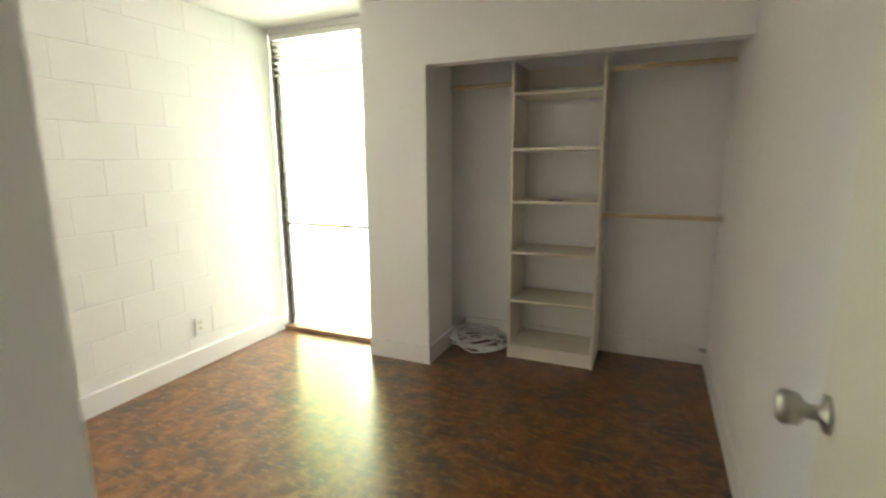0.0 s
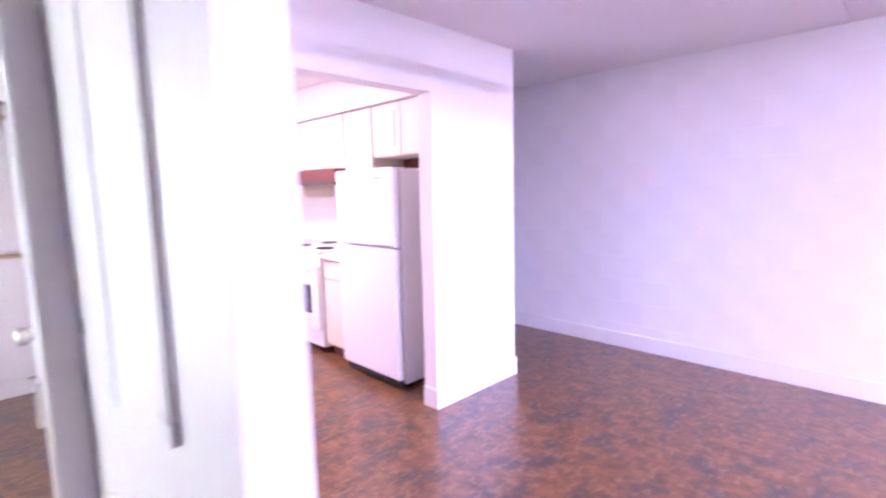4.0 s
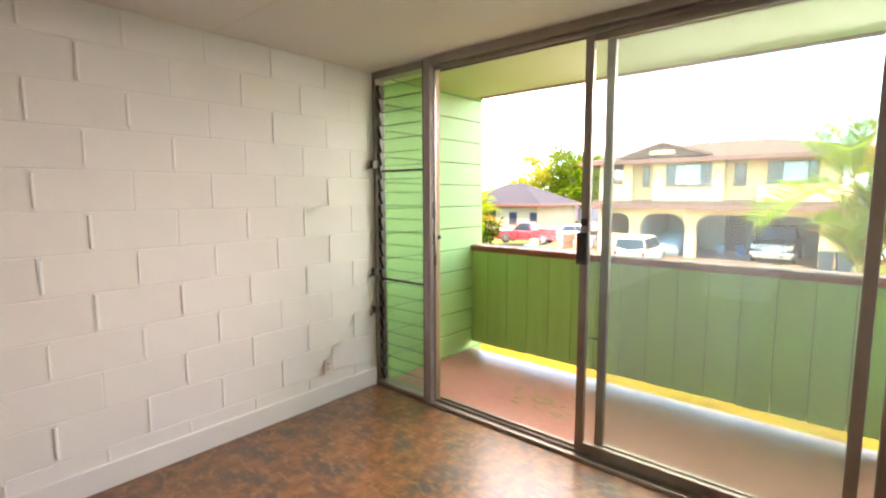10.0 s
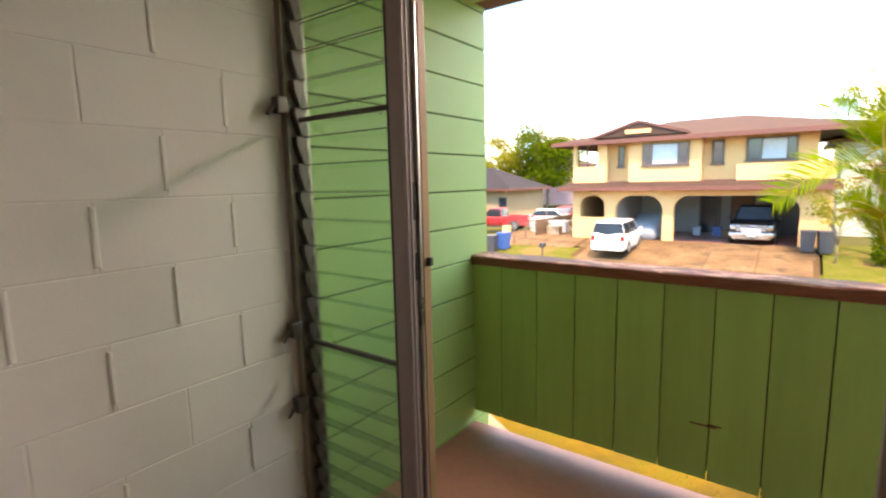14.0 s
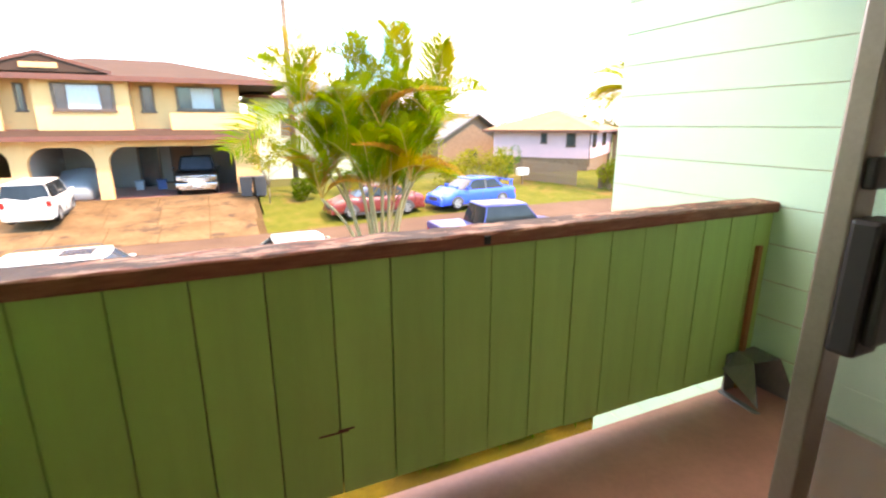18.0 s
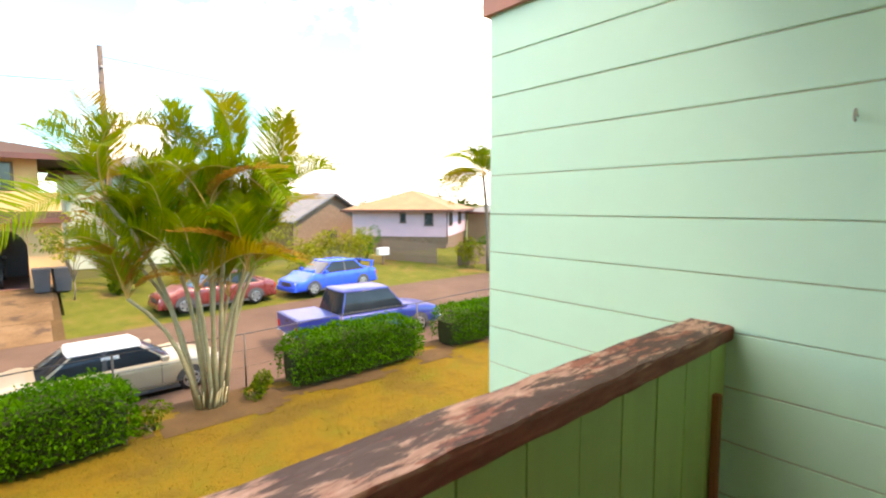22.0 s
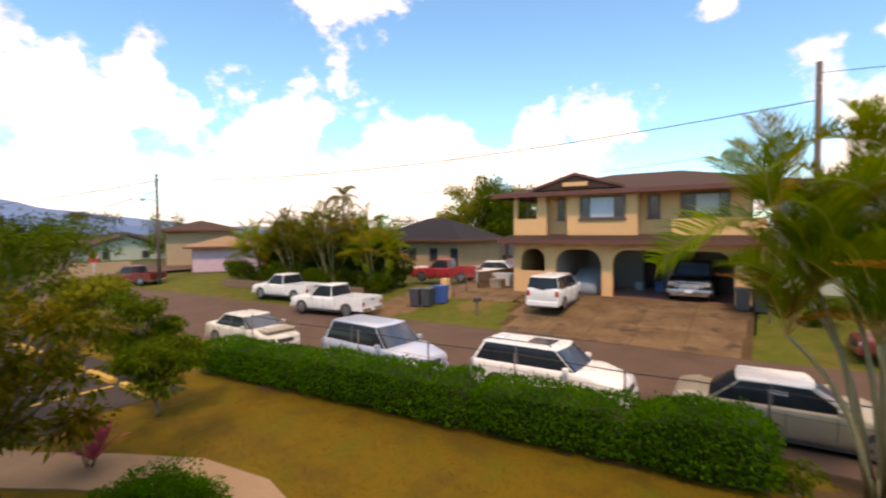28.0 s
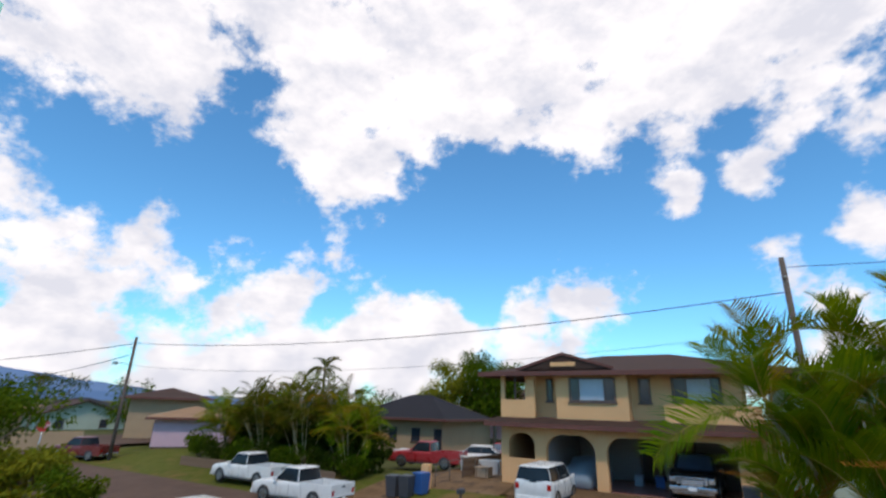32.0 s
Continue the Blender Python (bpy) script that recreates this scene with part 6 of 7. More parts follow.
    return part("arch", bm, STUCCO, parent)


for x0, x1 in ((-7.4, -7.02), (-5.82, -5.3), (-3.22, -2.76), (1.76, 2.75)):
    box("pier", (x0, x1, YF, YF + 0.3, GZ, 0.95), STUCCO, h1, 0.02)
box("wall", (-7.02, -5.82, YF, YF + 0.2, GZ, -0.42), STUCCO, h1)
arch(-7.02, -5.82, 0.12, 0.95, YF, YF + 0.25, 0.5, h1)
arch(-5.3, -3.22, -0.06, 0.95, YF, YF + 0.25, 0.68, h1)
arch(-2.76, 1.76, 0.0, 0.95, YF, YF + 0.25, 0.62, h1)
box("wall", (-7.4, -7.2, YF + 0.3, 30.5, GZ, 0.95), STUCCO, h1)
box("wall", (2.55, 2.75, YF + 0.3, 30.5, GZ, 0.95), STUCCO, h1)
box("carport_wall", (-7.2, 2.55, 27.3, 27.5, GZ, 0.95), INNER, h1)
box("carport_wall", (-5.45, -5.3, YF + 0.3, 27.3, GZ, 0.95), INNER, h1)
box("carport_floor", (-7.2, 2.55, YF - 0.05, 27.3, GZ - 0.25, GZ - 0.0), REDC, h1)
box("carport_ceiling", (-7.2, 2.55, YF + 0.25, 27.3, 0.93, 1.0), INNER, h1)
for x0, x1, m in ((-2.35, -1.55, WINDARK), (-0.95, -0.1, DOORB)):
    d = box("house_door", (x0, x1, 27.23, 27.3, GZ, 0.62), m, h1)
    boxes("door_frame", [(x0 - 0.08, x0, 27.2, 27.3, GZ, 0.7), (x1, x1 + 0.08, 27.2, 27.3, GZ, 0.7)], WFRAME, d)
# floor band and small roof skirt
bm = bmesh.new()
loft(bm, [[(-7.85, 21.75, 0.92), (-7.85, 21.75, 1.06), (-7.6, YF, 1.26), (-7.6, YF, 0.95)], [(2.95, 21.75, 0.92), (2.95, 21.75, 1.06), (2.8, YF, 1.26), (2.8, YF, 0.95)]])
part("skirt_roof", bm, ROOFB, h1, "brown shingled skirt roof between storeys")
box("fascia", (-7.87, 2.97, 21.71, 21.75, 0.88, 1.05), FASCIA, h1)
box("floor_slab", (-7.4, 2.75, YF, 30.5, 0.95, FL), STUCCO, h1)
# upper storey
box("wall", (-5.95, 2.2, YU, YU + 0.2, FL, 3.15), STUCCO, h1)
box("bay", (-4.75, -1.75, YF, YU, FL, 3.15), STUCCO, h1)
box("wall", (-5.95, -5.75, YU + 0.2, 30.5, FL, 3.15), STUCCO, h1)
box("wall", (2.0, 2.2, YU + 0.2, 30.5, FL, 3.15), STUCCO, h1)
box("parapet", (-7.4, -5.75, YF, YF + 0.15, FL, 2.02), STUCCO, h1)
box("parapet", (-7.4, -7.25, YF + 0.15, 30.5, FL, 2.02), STUCCO, h1)
box("wall", (-6.2, -5.75, YF, YF + 0.15, 2.02, 3.15), STUCCO, h1)
box("parapet", (-0.45, 2.75, YF, YF + 0.15, FL, 1.92), STUCCO, h1)
box("parapet", (2.6, 2.75, YF + 0.15, 30.5, FL, 1.92), STUCCO, h1)
box("post", (-7.4, -7.22, YF, YF + 0.18, 2.02, 3.15), STUCCO, h1)
box("planter_ledge", (-5.7, -4.75, YF + 0.1, YU, FL, 1.30), FASCIA, h1)
box("planter_ledge", (-1.75, -0.5, YF + 0.1, YU, FL, 1.30), FASCIA, h1)
box("railing_post", (-6.75, -6.68, YF + 0.05, YF + 0.12, 2.02, 3.1), WFRAME, h1)
house_window(h1, -4.16, -2.22, YF, 1.98, 2.95, mid=[-3.72, -2.68])
house_window(h1, -5.42, -5.12, YU, 1.98, 2.95, 1)
house_window(h1, -1.45, -0.98, YU, 1.98, 2.95, 1)
house_window(h1, -0.2, 1.55, YU, 2.05, 2.97, mid=[0.35, 1.2])
house_window(h1, -6.75, -6.0, YU + 2.0, 1.5, 2.95, 1)
hip_roof("roof", -8.3, 4.0, 21.95, 31.2, 3.18, 1.1, ROOFB, h1, 4.6)
bm = bmesh.new()
loft(bm, [[(-6.3, 22.2, 3.3), (-4.3, 22.2, 3.92), (-2.3, 22.2, 3.3)], [(-6.3, 25.6, 3.3), (-4.3, 25.6, 3.98), (-2.3, 25.6, 3.3)]])
gb = part("gablet_roof", bm, ROOFB, h1)
bm = bmesh.new()
for s in (1, -1):
    loft(bm, [[(-4.3 - s * 2.15, 22.14, 3.25), (-4.3 - s * 2.15, 22.14, 3.37), (-4.3, 22.14, 4.02), (-4.3, 22.14, 3.90)], [(-4.3 - s * 2.15, 22.2, 3.25), (-4.3 - s * 2.15, 22.2, 3.37), (-4.3, 22.2, 4.02), (-4.3, 22.2, 3.90)]])
part("bargeboard", bm, FASCIA, gb)
box("gable_vent", (-4.85, -3.75, 22.15, 22.2, 3.42, 3.6), STUCCO, gb)

# clutter in the carport
CARPORT_Z = 1.2 * GZ - 0.3
BINB = surface("blue_plastic", (0.03, 0.10, 0.30), 0.45, var=0.1, bump=0.05)
BINK = surface("dark_grey_plastic", (0.05, 0.052, 0.06), 0.5, var=0.15, bump=0.05)
for x, y, w, h, m, lb in ((-3.3, 31.0, 0.4, 0.5, CURT, "pale household box in the carport"), (-2.2, 30.8, 0.45, 0.55, BINB, "blue plastic crate in the carport"), (-1.6, 30.6, 0.7, 0.4, WOODF, "low wooden bench in the carport")):
    t = thing("storage_box", lb, "box", (x, y, CARPORT_Z))
    box("body", (-w / 2, w / 2, -0.25, 0.25, 0, h * 0.85), m, t, 0.02)
    box("lid", (-w / 2 - 0.02, w / 2 + 0.02, -0.27, 0.27, h * 0.85, h), m, t, 0.02)


def wheelie_bin(at, material, label, turn=0):
    b = thing("wheelie_bin", label, "bin", at, "bins", turn=turn)
    bm = bmesh.new()
    loft(bm, [[(-0.24, -0.26, 0.06), (0.24, -0.26, 0.06), (0.24, 0.26, 0.06), (-0.24, 0.26, 0.06)], [(-0.30, -0.34, 0.95), (0.30, -0.34, 0.95), (0.30, 0.34, 0.95), (-0.30, 0.34, 0.95)]])
    part("tub", bm, material, b)
    box("lid", (-0.31, 0.31, -0.36, 0.36, 0.95, 1.02), material, b, 0.02)
    for s in (-0.22, 0.22):
        bar("wheel", [(s - 0.03, 0.28, 0.1), (s + 0.03, 0.28, 0.1)], 0.1, BLACK, b, n=12)
    bar("handle", [(-0.25, 0.38, 0.93), (0.25, 0.38, 0.93)], 0.018, material, b)
    return b


G = ground_z
wheelie_bin((-13.45, 22.7, G(-13.45, 22.7)), BINK, "dark grey wheelie bin by the side driveway", 10)
wheelie_bin((-12.3, 23.5, G(-12.3, 23.5)), BINB, "blue wheelie bin by the side driveway", -8)
wheelie_bin((-12.75, 22.85, G(-12.75, 22.85)), BINK, "dark grey wheelie bin beside another bin", 4)
wheelie_bin((1.95, 25.95, G(1.95, 25.95)), BINK, "dark grey wheelie bin beside the carport", 0)
wheelie_bin((2.6, 25.9, G(2.6, 25.9)), BINK, "dark bin near the carport pier", 8)
post = thing("mailbox", "dark mailbox on a post by the street", "mailbox", (-9.2, 22.1, G(-9.2, 22.1)))
box("post", (-0.045, 0.045, -0.045, 0.045, 0, 0.72), WOODF, post)
bm = bmesh.new()
prism(bm, [(-0.1, 0.72), (0.1, 0.72), (0.1, 0.85), (0.07, 0.91), (0.0, 0.94), (-0.07, 0.91), (-0.1, 0.85)], -0.22, 0.22, "y")
part("box", bm, BINK, post)


def plain_house(at, w, d, wall_h, rise, wall_m, roof_m, label, windows, over=0.6, turn=0, base=0.0, base_m=None, gable=False):
    """A one-storey house with hip or gable roof; windows are (x, width, z, height) along its front (-y)."""
    h = thing("house", label, "house", at, turn=turn)
    for nm, b in (("wall", (-w / 2, w / 2, -d / 2, -d / 2 + 0.2, base, wall_h)), ("wall", (-w / 2, w / 2, d / 2 - 0.2, d / 2, base, wall_h)), ("wall", (-w / 2, -w / 2 + 0.2, -d / 2 + 0.2, d / 2 - 0.2, base, wall_h)), ("wall", (w / 2 - 0.2, w / 2, -d / 2 + 0.2, d / 2 - 0.2, base, wall_h))):
        box(nm, b, wall_m, h)
    if base:
        box("foundation", (-w / 2 + 0.05, w / 2 - 0.05, -d / 2 + 0.05, d / 2 - 0.05, -0.6, base), base_m or WOODF, h)
    for x, ww, z, hh in windows:
        house_window(h, x - ww / 2, x + ww / 2, -d / 2, z, z + hh, 2 if ww > 0.9 else 1)
    if gable:
        bm = bmesh.new()
        prism(bm, [(-w / 2 - over, wall_h - 0.15), (0, wall_h + rise), (w / 2 + over, wall_h - 0.15), (w / 2 + over, wall_h), (0, wall_h + rise + 0.18), (-w / 2 - over, wall_h)], -d / 2 - over, d / 2 + over, "y")
        part("roof", bm, roof_m, h)
        bm = bmesh.new()
        prism(bm, [(-w / 2, wall_h - 0.05), (w / 2, wall_h - 0.05), (0, wall_h + rise)], -d / 2, -d / 2 + 0.15, "y")
        part("gable_wall", bm, wall_m, h)
    else:
        hip_roof("roof", -w / 2 - over, w / 2 + over, -d / 2 - over, d / 2 + over, wall_h, rise, roof_m, h, fascia=FASCIA)
    return h


plain_house((-24.0, 40.2, -2.05), 9.2, 7.0, 2.75, 2.0, BEIGE, ROOFD, "one-storey tan house with a dark hip roof", [(-3.0, 0.9, 0.9, 1.1), (-0.4, 0.9, 0.9, 1.1), (2.0, 0.9, 0.9, 1.1), (4.2, 0.8, 0.0, 2.0)], 0.8)
ph = plain_house((27.2, 34.0, -1.9), 7.5, 10.0, 2.92, 1.6, PINK, ROOFT, "pale pink raised house with a tan-brown roof", [(2.4, 0.7, 1.75, 0.95), (0.35, 0.5, 1.95, 0.75)], 0.7, base=0.87, turn=-52)
for y0, y1 in ((-4.0, -2.5), (0.2, 1.8)):
    w = boxes("window", [(3.73, 3.80, y0, y1, 1.62, 1.69), (3.73, 3.80, y0, y1, 2.66, 2.73), (3.73, 3.80, y0, y0 + 0.07, 1.69, 2.66), (3.73, 3.80, y1 - 0.07, y1, 1.69, 2.66), (3.73, 3.79, (y0 + y1) / 2 - 0.03, (y0 + y1) / 2 + 0.03, 1.69, 2.66)], WFRAME, ph)
    for a, b in ((y0 + 0.07, (y0 + y1) / 2 - 0.03), ((y0 + y1) / 2 + 0.03, y1 - 0.07)):
        box("pane", (3.735, 3.755, a, b, 1.69, 2.66), WINDARK, w)
bar("downpipe", [(3.80, -4.95, 0.3), (3.80, -4.95, 2.85)], 0.05, WFRAME, ph)
sign2 = thing("white_mailbox", "white mailbox on a low post by the verge", "mailbox", (17.6, 24.6, G(17.6, 24.6)))
box("post", (-0.05, 0.05, -0.05, 0.05, 0, 0.55), WOODF, sign2)
box("box", (-0.35, 0.35, -0.2, 0.2, 0.55, 0.98), BASE, sign2, 0.05)
gw = setting(box("garden_wall", (-0.12, 0.12, -2.9, 2.9, -0.1, 1.8), BEIGE), "low tan block garden wall down the street", "wall")
gw.matrix_basis = pose(-53.5, 22.2, -3.3, 0, 0, -20)
plain_house((20.6, 43.0, -2.9), 9, 8, 3.0, 2.2, WOODF, ROOFG, "house with a grey gable roof behind the palms", [(0, 1.2, 1.0, 1.1)], 0.6, gable=True, turn=20)
plain_house((7.3, 39.4, -2.2), 8, 9, 5.5, 1.5, PALEG, ROOFG, "pale two-storey house behind the tan house", [(-2.0, 0.9, 3.0, 1.1), (0.5, 1.2, 3.0, 1.1)], 0.6)
plain_house((-43.4, 30.2, -3.2), 6.4, 6.4, 3.3, 1.0, PINK, ROOFT, "pale pink house with a tan roof down the street", [(-1.9, 0.9, 1.7, 1.1), (0.4, 0.9, 1.7, 1.1), (2.2, 0.9, 1.7, 1.1)], 0.7, base=0.9, turn=-30)
plain_house((-57.0, 35.2, -3.2), 8.4, 7.5, 5.0, 1.2, BEIGE, ROOFB, "two-storey beige house with a brown roof", [(-2.4, 1.2, 3.4, 1.1), (1.8, 1.2, 3.4, 1.1)], 1.0, turn=-30)
plain_house((-82.5, 36.0, -3.2), 10.5, 9.5, 2.3, 2.0, PALEG, ROOFB, "pale green house with a brown gable roof", [(-2.6, 1.0, 0.8, 1.1), (2.6, 1.0, 0.8, 1.1)], 0.8, gable=True, turn=80)
plain_house((-98.0, 30.0, -3.2), 14, 10, 2.8, 1.8, BEIGE, ROOFT, "low tan-roofed house far down the street", [(-2.6, 1.2, 1.0, 1.1), (2.6, 1.2, 1.0, 1.1)], 0.8, turn=-60)
plain_house((-110.0, 48.0, -3.2), 14, 10, 2.8, 2.0, PINK, ROOFD, "low dark-roofed house far down the street", [(-2.6, 1.2, 1.0, 1.1), (2.6, 1.2, 1.0, 1.1)], 0.8, turn=-50)
plain_house((-30.0, 52.0, -2.4), 10, 9, 3.2, 1.6, BEIGE, ROOFT, "tan house with tan roof behind the trees", [(0, 1.2, 1.0, 1.1)], 0.8)
plain_house((-27.5, 66.0, -2.0), 9, 8, 5.4, 1.6, PINK, ROOFB, "reddish-roofed house behind the tan house", [(-2.5, 1.2, 3.0, 1.1), (1.2, 1.2, 3.0, 1.1)], 0.8)
plain_house((40.0, 30.0, -2.2), 12, 9, 2.9, 1.4, BEIGE, ROOFG, "low grey-roofed house beyond the pink house", [(-3, 1.2, 1.0, 1.1), (2, 1.2, 1.0, 1.1)], 0.7)

# ---- poles, cables, fences ----
POLEW = surface("weathered_pole_wood", (0.135, 0.10, 0.08), 0.9, var=0.25, scale=3, bump=0.4, stretch=(4, 4, 0.4))
def pole(at, h, label, arm=None):
    p = thing("utility_pole", label, "pole", at, "utility poles")
    bar("post", [(0, 0, 0), (0, 0, h)], 0.15, POLEW, p, 0.11, 12)
    bar("insulator", [(0.0, -0.12, h - 0.9), (0.0, -0.26, h - 0.9)], 0.05, STEEL, p, n=8)
    if arm:
        a = bar("lamp_arm", [(0, 0, h * 0.76), (arm * 0.6, -0.1, h * 0.785), (arm, -0.2, h * 0.785)], 0.035, STEEL, p, 0.03, 8)
        box("lamp_head", (arm - 0.25, arm + 0.25, -0.32, -0.08, h * 0.77, h * 0.795), STEEL, a, 0.02)
    return p


pole((4.4, 25.7, G(4.4, 25.7)), 10.2, "weathered wooden utility pole behind the palm")
pole((-40.75, 22.1, -3.1), 9.6, "wooden utility pole with a street lamp arm", -2.2)
def cable_run(a, b, sag, label, r=0.016):
    c = thing("overhead_cable", label, "cable", group="overhead cables")
    a, b = Vector(a), Vector(b)
    pts = [a.lerp(b, t) - Vector((0, 0, sag * 4 * t * (1 - t))) for t in np.linspace(0, 1, 25)]
    bar("wire", pts, r, BLACK, c, n=5)


cable_run((4.4, 25.45, 6.55), (-40.75, 21.85, 6.0), 0.95, "sagging black overhead cable between poles", 0.022)
cable_run((4.4, 25.45, 7.6), (70, 26.5, 7.5), 0.9, "thin overhead cable beyond the palm", 0.014)
cable_run((-40.75, 21.85, 5.9), (-110, 14, 5.5), 1.0, "thin overhead cable down the street", 0.03)
cable_run((-40.75, 21.85, 5.0), (-110, 30, 4.2), 1.0, "thin overhead cable crossing the far street", 0.03)
cable_run((-40.75, 21.85, 4.2), (4.4, 25.45, 5.0), 1.0, "lower thin cable between the poles", 0.01)
sign = thing("stop_sign", "red octagonal stop sign on a post", "sign", (-45.3, 18.9, G(-45.3, 18.9)), turn=70)
bar("post", [(0, 0, 0), (0, 0, 2.4)], 0.04, STEEL, sign)
bm = bmesh.new()
prism(bm, [(0.45 * math.cos(math.pi / 8 + k * math.pi / 4), 2.6 + 0.45 * math.sin(math.pi / 8 + k * math.pi / 4)) for k in range(8)], -0.06, -0.04, "y")
plate = part("plate", bm, surface("red_sign_paint", (0.5, 0.02, 0.02), 0.5, var=0.05, bump=0.0), sign)
tx = bpy.data.curves.new("stop", "FONT")
tx.body, tx.size, tx.align_x, tx.align_y, tx.extrude = "STOP", 0.34, "CENTER", "CENTER", 0.002
tx.materials.append(BASE)
to = new("lettering", tx)
to.parent, to.matrix_basis = plate, pose(0, -0.065, 2.6, 90, 0, 0)

# wire fence with pipe posts and a top cable along the lawn
WIREM = surface("rusty_pipe", (0.13, 0.10, 0.08), 0.7, 0.2, var=0.15, bump=0.0)
fence = thing("wire_fence", "thin wire fence on pipe posts behind the hedge", "fence")
fx = [-12.5 + 2.55 * k for k in range(12)]
for x in fx:
    y = 11.7 + 0.012 * (x + 12)
    bar("post", [(x, y, G(x, y)), (x, y, G(x, y) + 1.30)], 0.022, WIREM, fence, n=8)
for dz in (1.24, 0.85, 0.45):
    bar("top_wire" if dz > 1 else "wire", [(x, 11.7 + 0.012 * (x + 12), G(x, 11.7) + dz - (0.05 if k % 2 else 0.0)) for k, x in enumerate(fx)], 0.014 if dz > 1 else 0.006, BLACK if dz > 1 else WIREM, fence, n=5)
# board fence and gate at the side driveway, lattice fence at the pink house
def board_fence(a, b, h, label, step=0.16, material=WOODF, rails=2):
    f = thing("board_fence", label, "fence", group="board fences")
    L = math.hypot(b[0] - a[0], b[1] - a[1])
    n = int(L / step)
    me = raw("board", [(-step * 0.44, -0.012, 0), (step * 0.44, -0.012, 0), (step * 0.44, 0.012, 0), (-step * 0.44, 0.012, 0), (-step * 0.44, -0.012, h), (step * 0.44, -0.012, h), (step * 0.44, 0.012, h), (-step * 0.44, 0.012, h)], [(0, 1, 5, 4), (1, 2, 6, 5), (2, 3, 7, 6), (3, 0, 4, 7), (4, 5, 6, 7)], material)
    ang = math.degrees(math.atan2(b[1] - a[1], b[0] - a[0]))
    for i in range(n):
        t = (i + 0.5) / n
        x, y = a[0] + (b[0] - a[0]) * t, a[1] + (b[1] - a[1]) * t
        put("board", me, f, pose(x, y, G(x, y), 0, 0, ang))
    for k in range(rails):
        z = h * (0.25 + 0.55 * k)
        bar("rail", [(a[0], a[1] + 0.04, G(*a) + z), (b[0], b[1] + 0.04, G(*b) + z)], 0.035, material, f, n=4)
    return f


board_fence((-12.0, 27.1), (-11.6, 36.4), 1.0, "weathered board fence along the side driveway")
board_fence((-33.0, 23.2), (-18.3, 23.6), 0.6, "dark low board fence under the palms")
board_fence((18.3, 25.7), (20.9, 23.5), 1.25, "grey-brown board fence in front of the pink house", 0.13)
board_fence((21.9, 22.7), (30.0, 21.6), 1.25, "grey-brown board fence beyond the gate", 0.13)
gate_post = thing("gate_post", "square tan block gate post by the side driveway", "post", (-12.55, 24.3, G(-12.55, 24.3)))
box("post", (-0.2, 0.2, -0.2, 0.2, 0, 1.2), STUCCO, gate_post, 0.02)
junk = thing("tarp_heap", "pale tarpaulin heap beside the fence", "tarp", (-12.0, 30.3, G(-12.0, 30.3)))
rj = np.random.default_rng(5)
hv = [(x * 0.5 - 1.2, y * 0.5 - 1.2, max(0, 0.75 * math.exp(-((x - 2.5) ** 2 + (y - 2.5) ** 2) / 4) + 0.12 * rj.normal())) for y in range(6) for x in range(6)]
put("tarp", raw("tarp", hv, [(j * 6 + i, j * 6 + i + 1, j * 6 + i + 7, j * 6 + i + 6) for j in range(5) for i in range(5)], surface("pale_tarp", (0.42, 0.38, 0.36), 0.7, var=0.2, scale=3, bump=0.2)), junk)

# pipe fence and stored junk in the side yard
pf = thing("pipe_fence", "rusty pipe fence with wire mesh beside the side driveway", "fence")
px = [(-12.3 + 0.17 * k, 24.8 + 1.15 * k) for k in range(6)]
for x, y in px:
    bar("post", [(x, y, G(x, y)), (x, y, G(x, y) + 1.05)], 0.03, WIREM, pf, n=8)
for dz in (1.0, 0.55):
    bar("rail", [(x, y, G(x, y) + dz) for x, y in px], 0.02, WIREM, pf, n=6)
CRATE = surface("faded_plywood", (0.33, 0.24, 0.16), 0.85, var=0.25, scale=4, bump=0.3)
DRUM = surface("faded_white_plastic", (0.55, 0.53, 0.50), 0.5, var=0.1, bump=0.05)
for k, (x, y, w, d, h, m, lb) in enumerate(((-11.0, 27.8, 0.8, 0.6, 0.55, CRATE, "faded plywood crate in the side yard"), (-11.3, 29.2, 1.3, 0.5, 0.8, DRUM, "pale storage chest in the side yard"), (-10.7, 31.0, 0.9, 0.9, 0.7, CRATE, "stacked plywood crate in the side yard"), (-13.3, 32.4, 1.4, 0.8, 0.6, BINK, "dark covered box beside the fence"), (-13.6, 30.6, 0.7, 0.7, 0.9, DRUM, "white plastic water tank beside the fence"))):
    c = thing("yard_crate", lb, "box", (x, y, G(x, y)), "yard junk", turn=13 * k)
    box("body", (-w / 2, w / 2, -d / 2, d / 2, 0, h * 0.86), m, c, 0.02)
    box("lid", (-w / 2 - 0.025, w / 2 + 0.025, -d / 2 - 0.025, d / 2 + 0.025, h * 0.86, h), m, c, 0.02)
    boxes("batten", [(-w / 2 + 0.06, -w / 2 + 0.13, -d / 2 - 0.015, -d / 2, 0.03, h * 0.84), (w / 2 - 0.13, w / 2 - 0.06, -d / 2 - 0.015, -d / 2, 0.03, h * 0.84)], WOODF, c)

# ---- vehicles ----
def paint(name, c, rough=0.28, metal=0.0):
    return surface(name, c, rough, metal, var=0.05, scale=2.5, fine=90, bump=0.0, coat=0.2, rough_var=0.05)


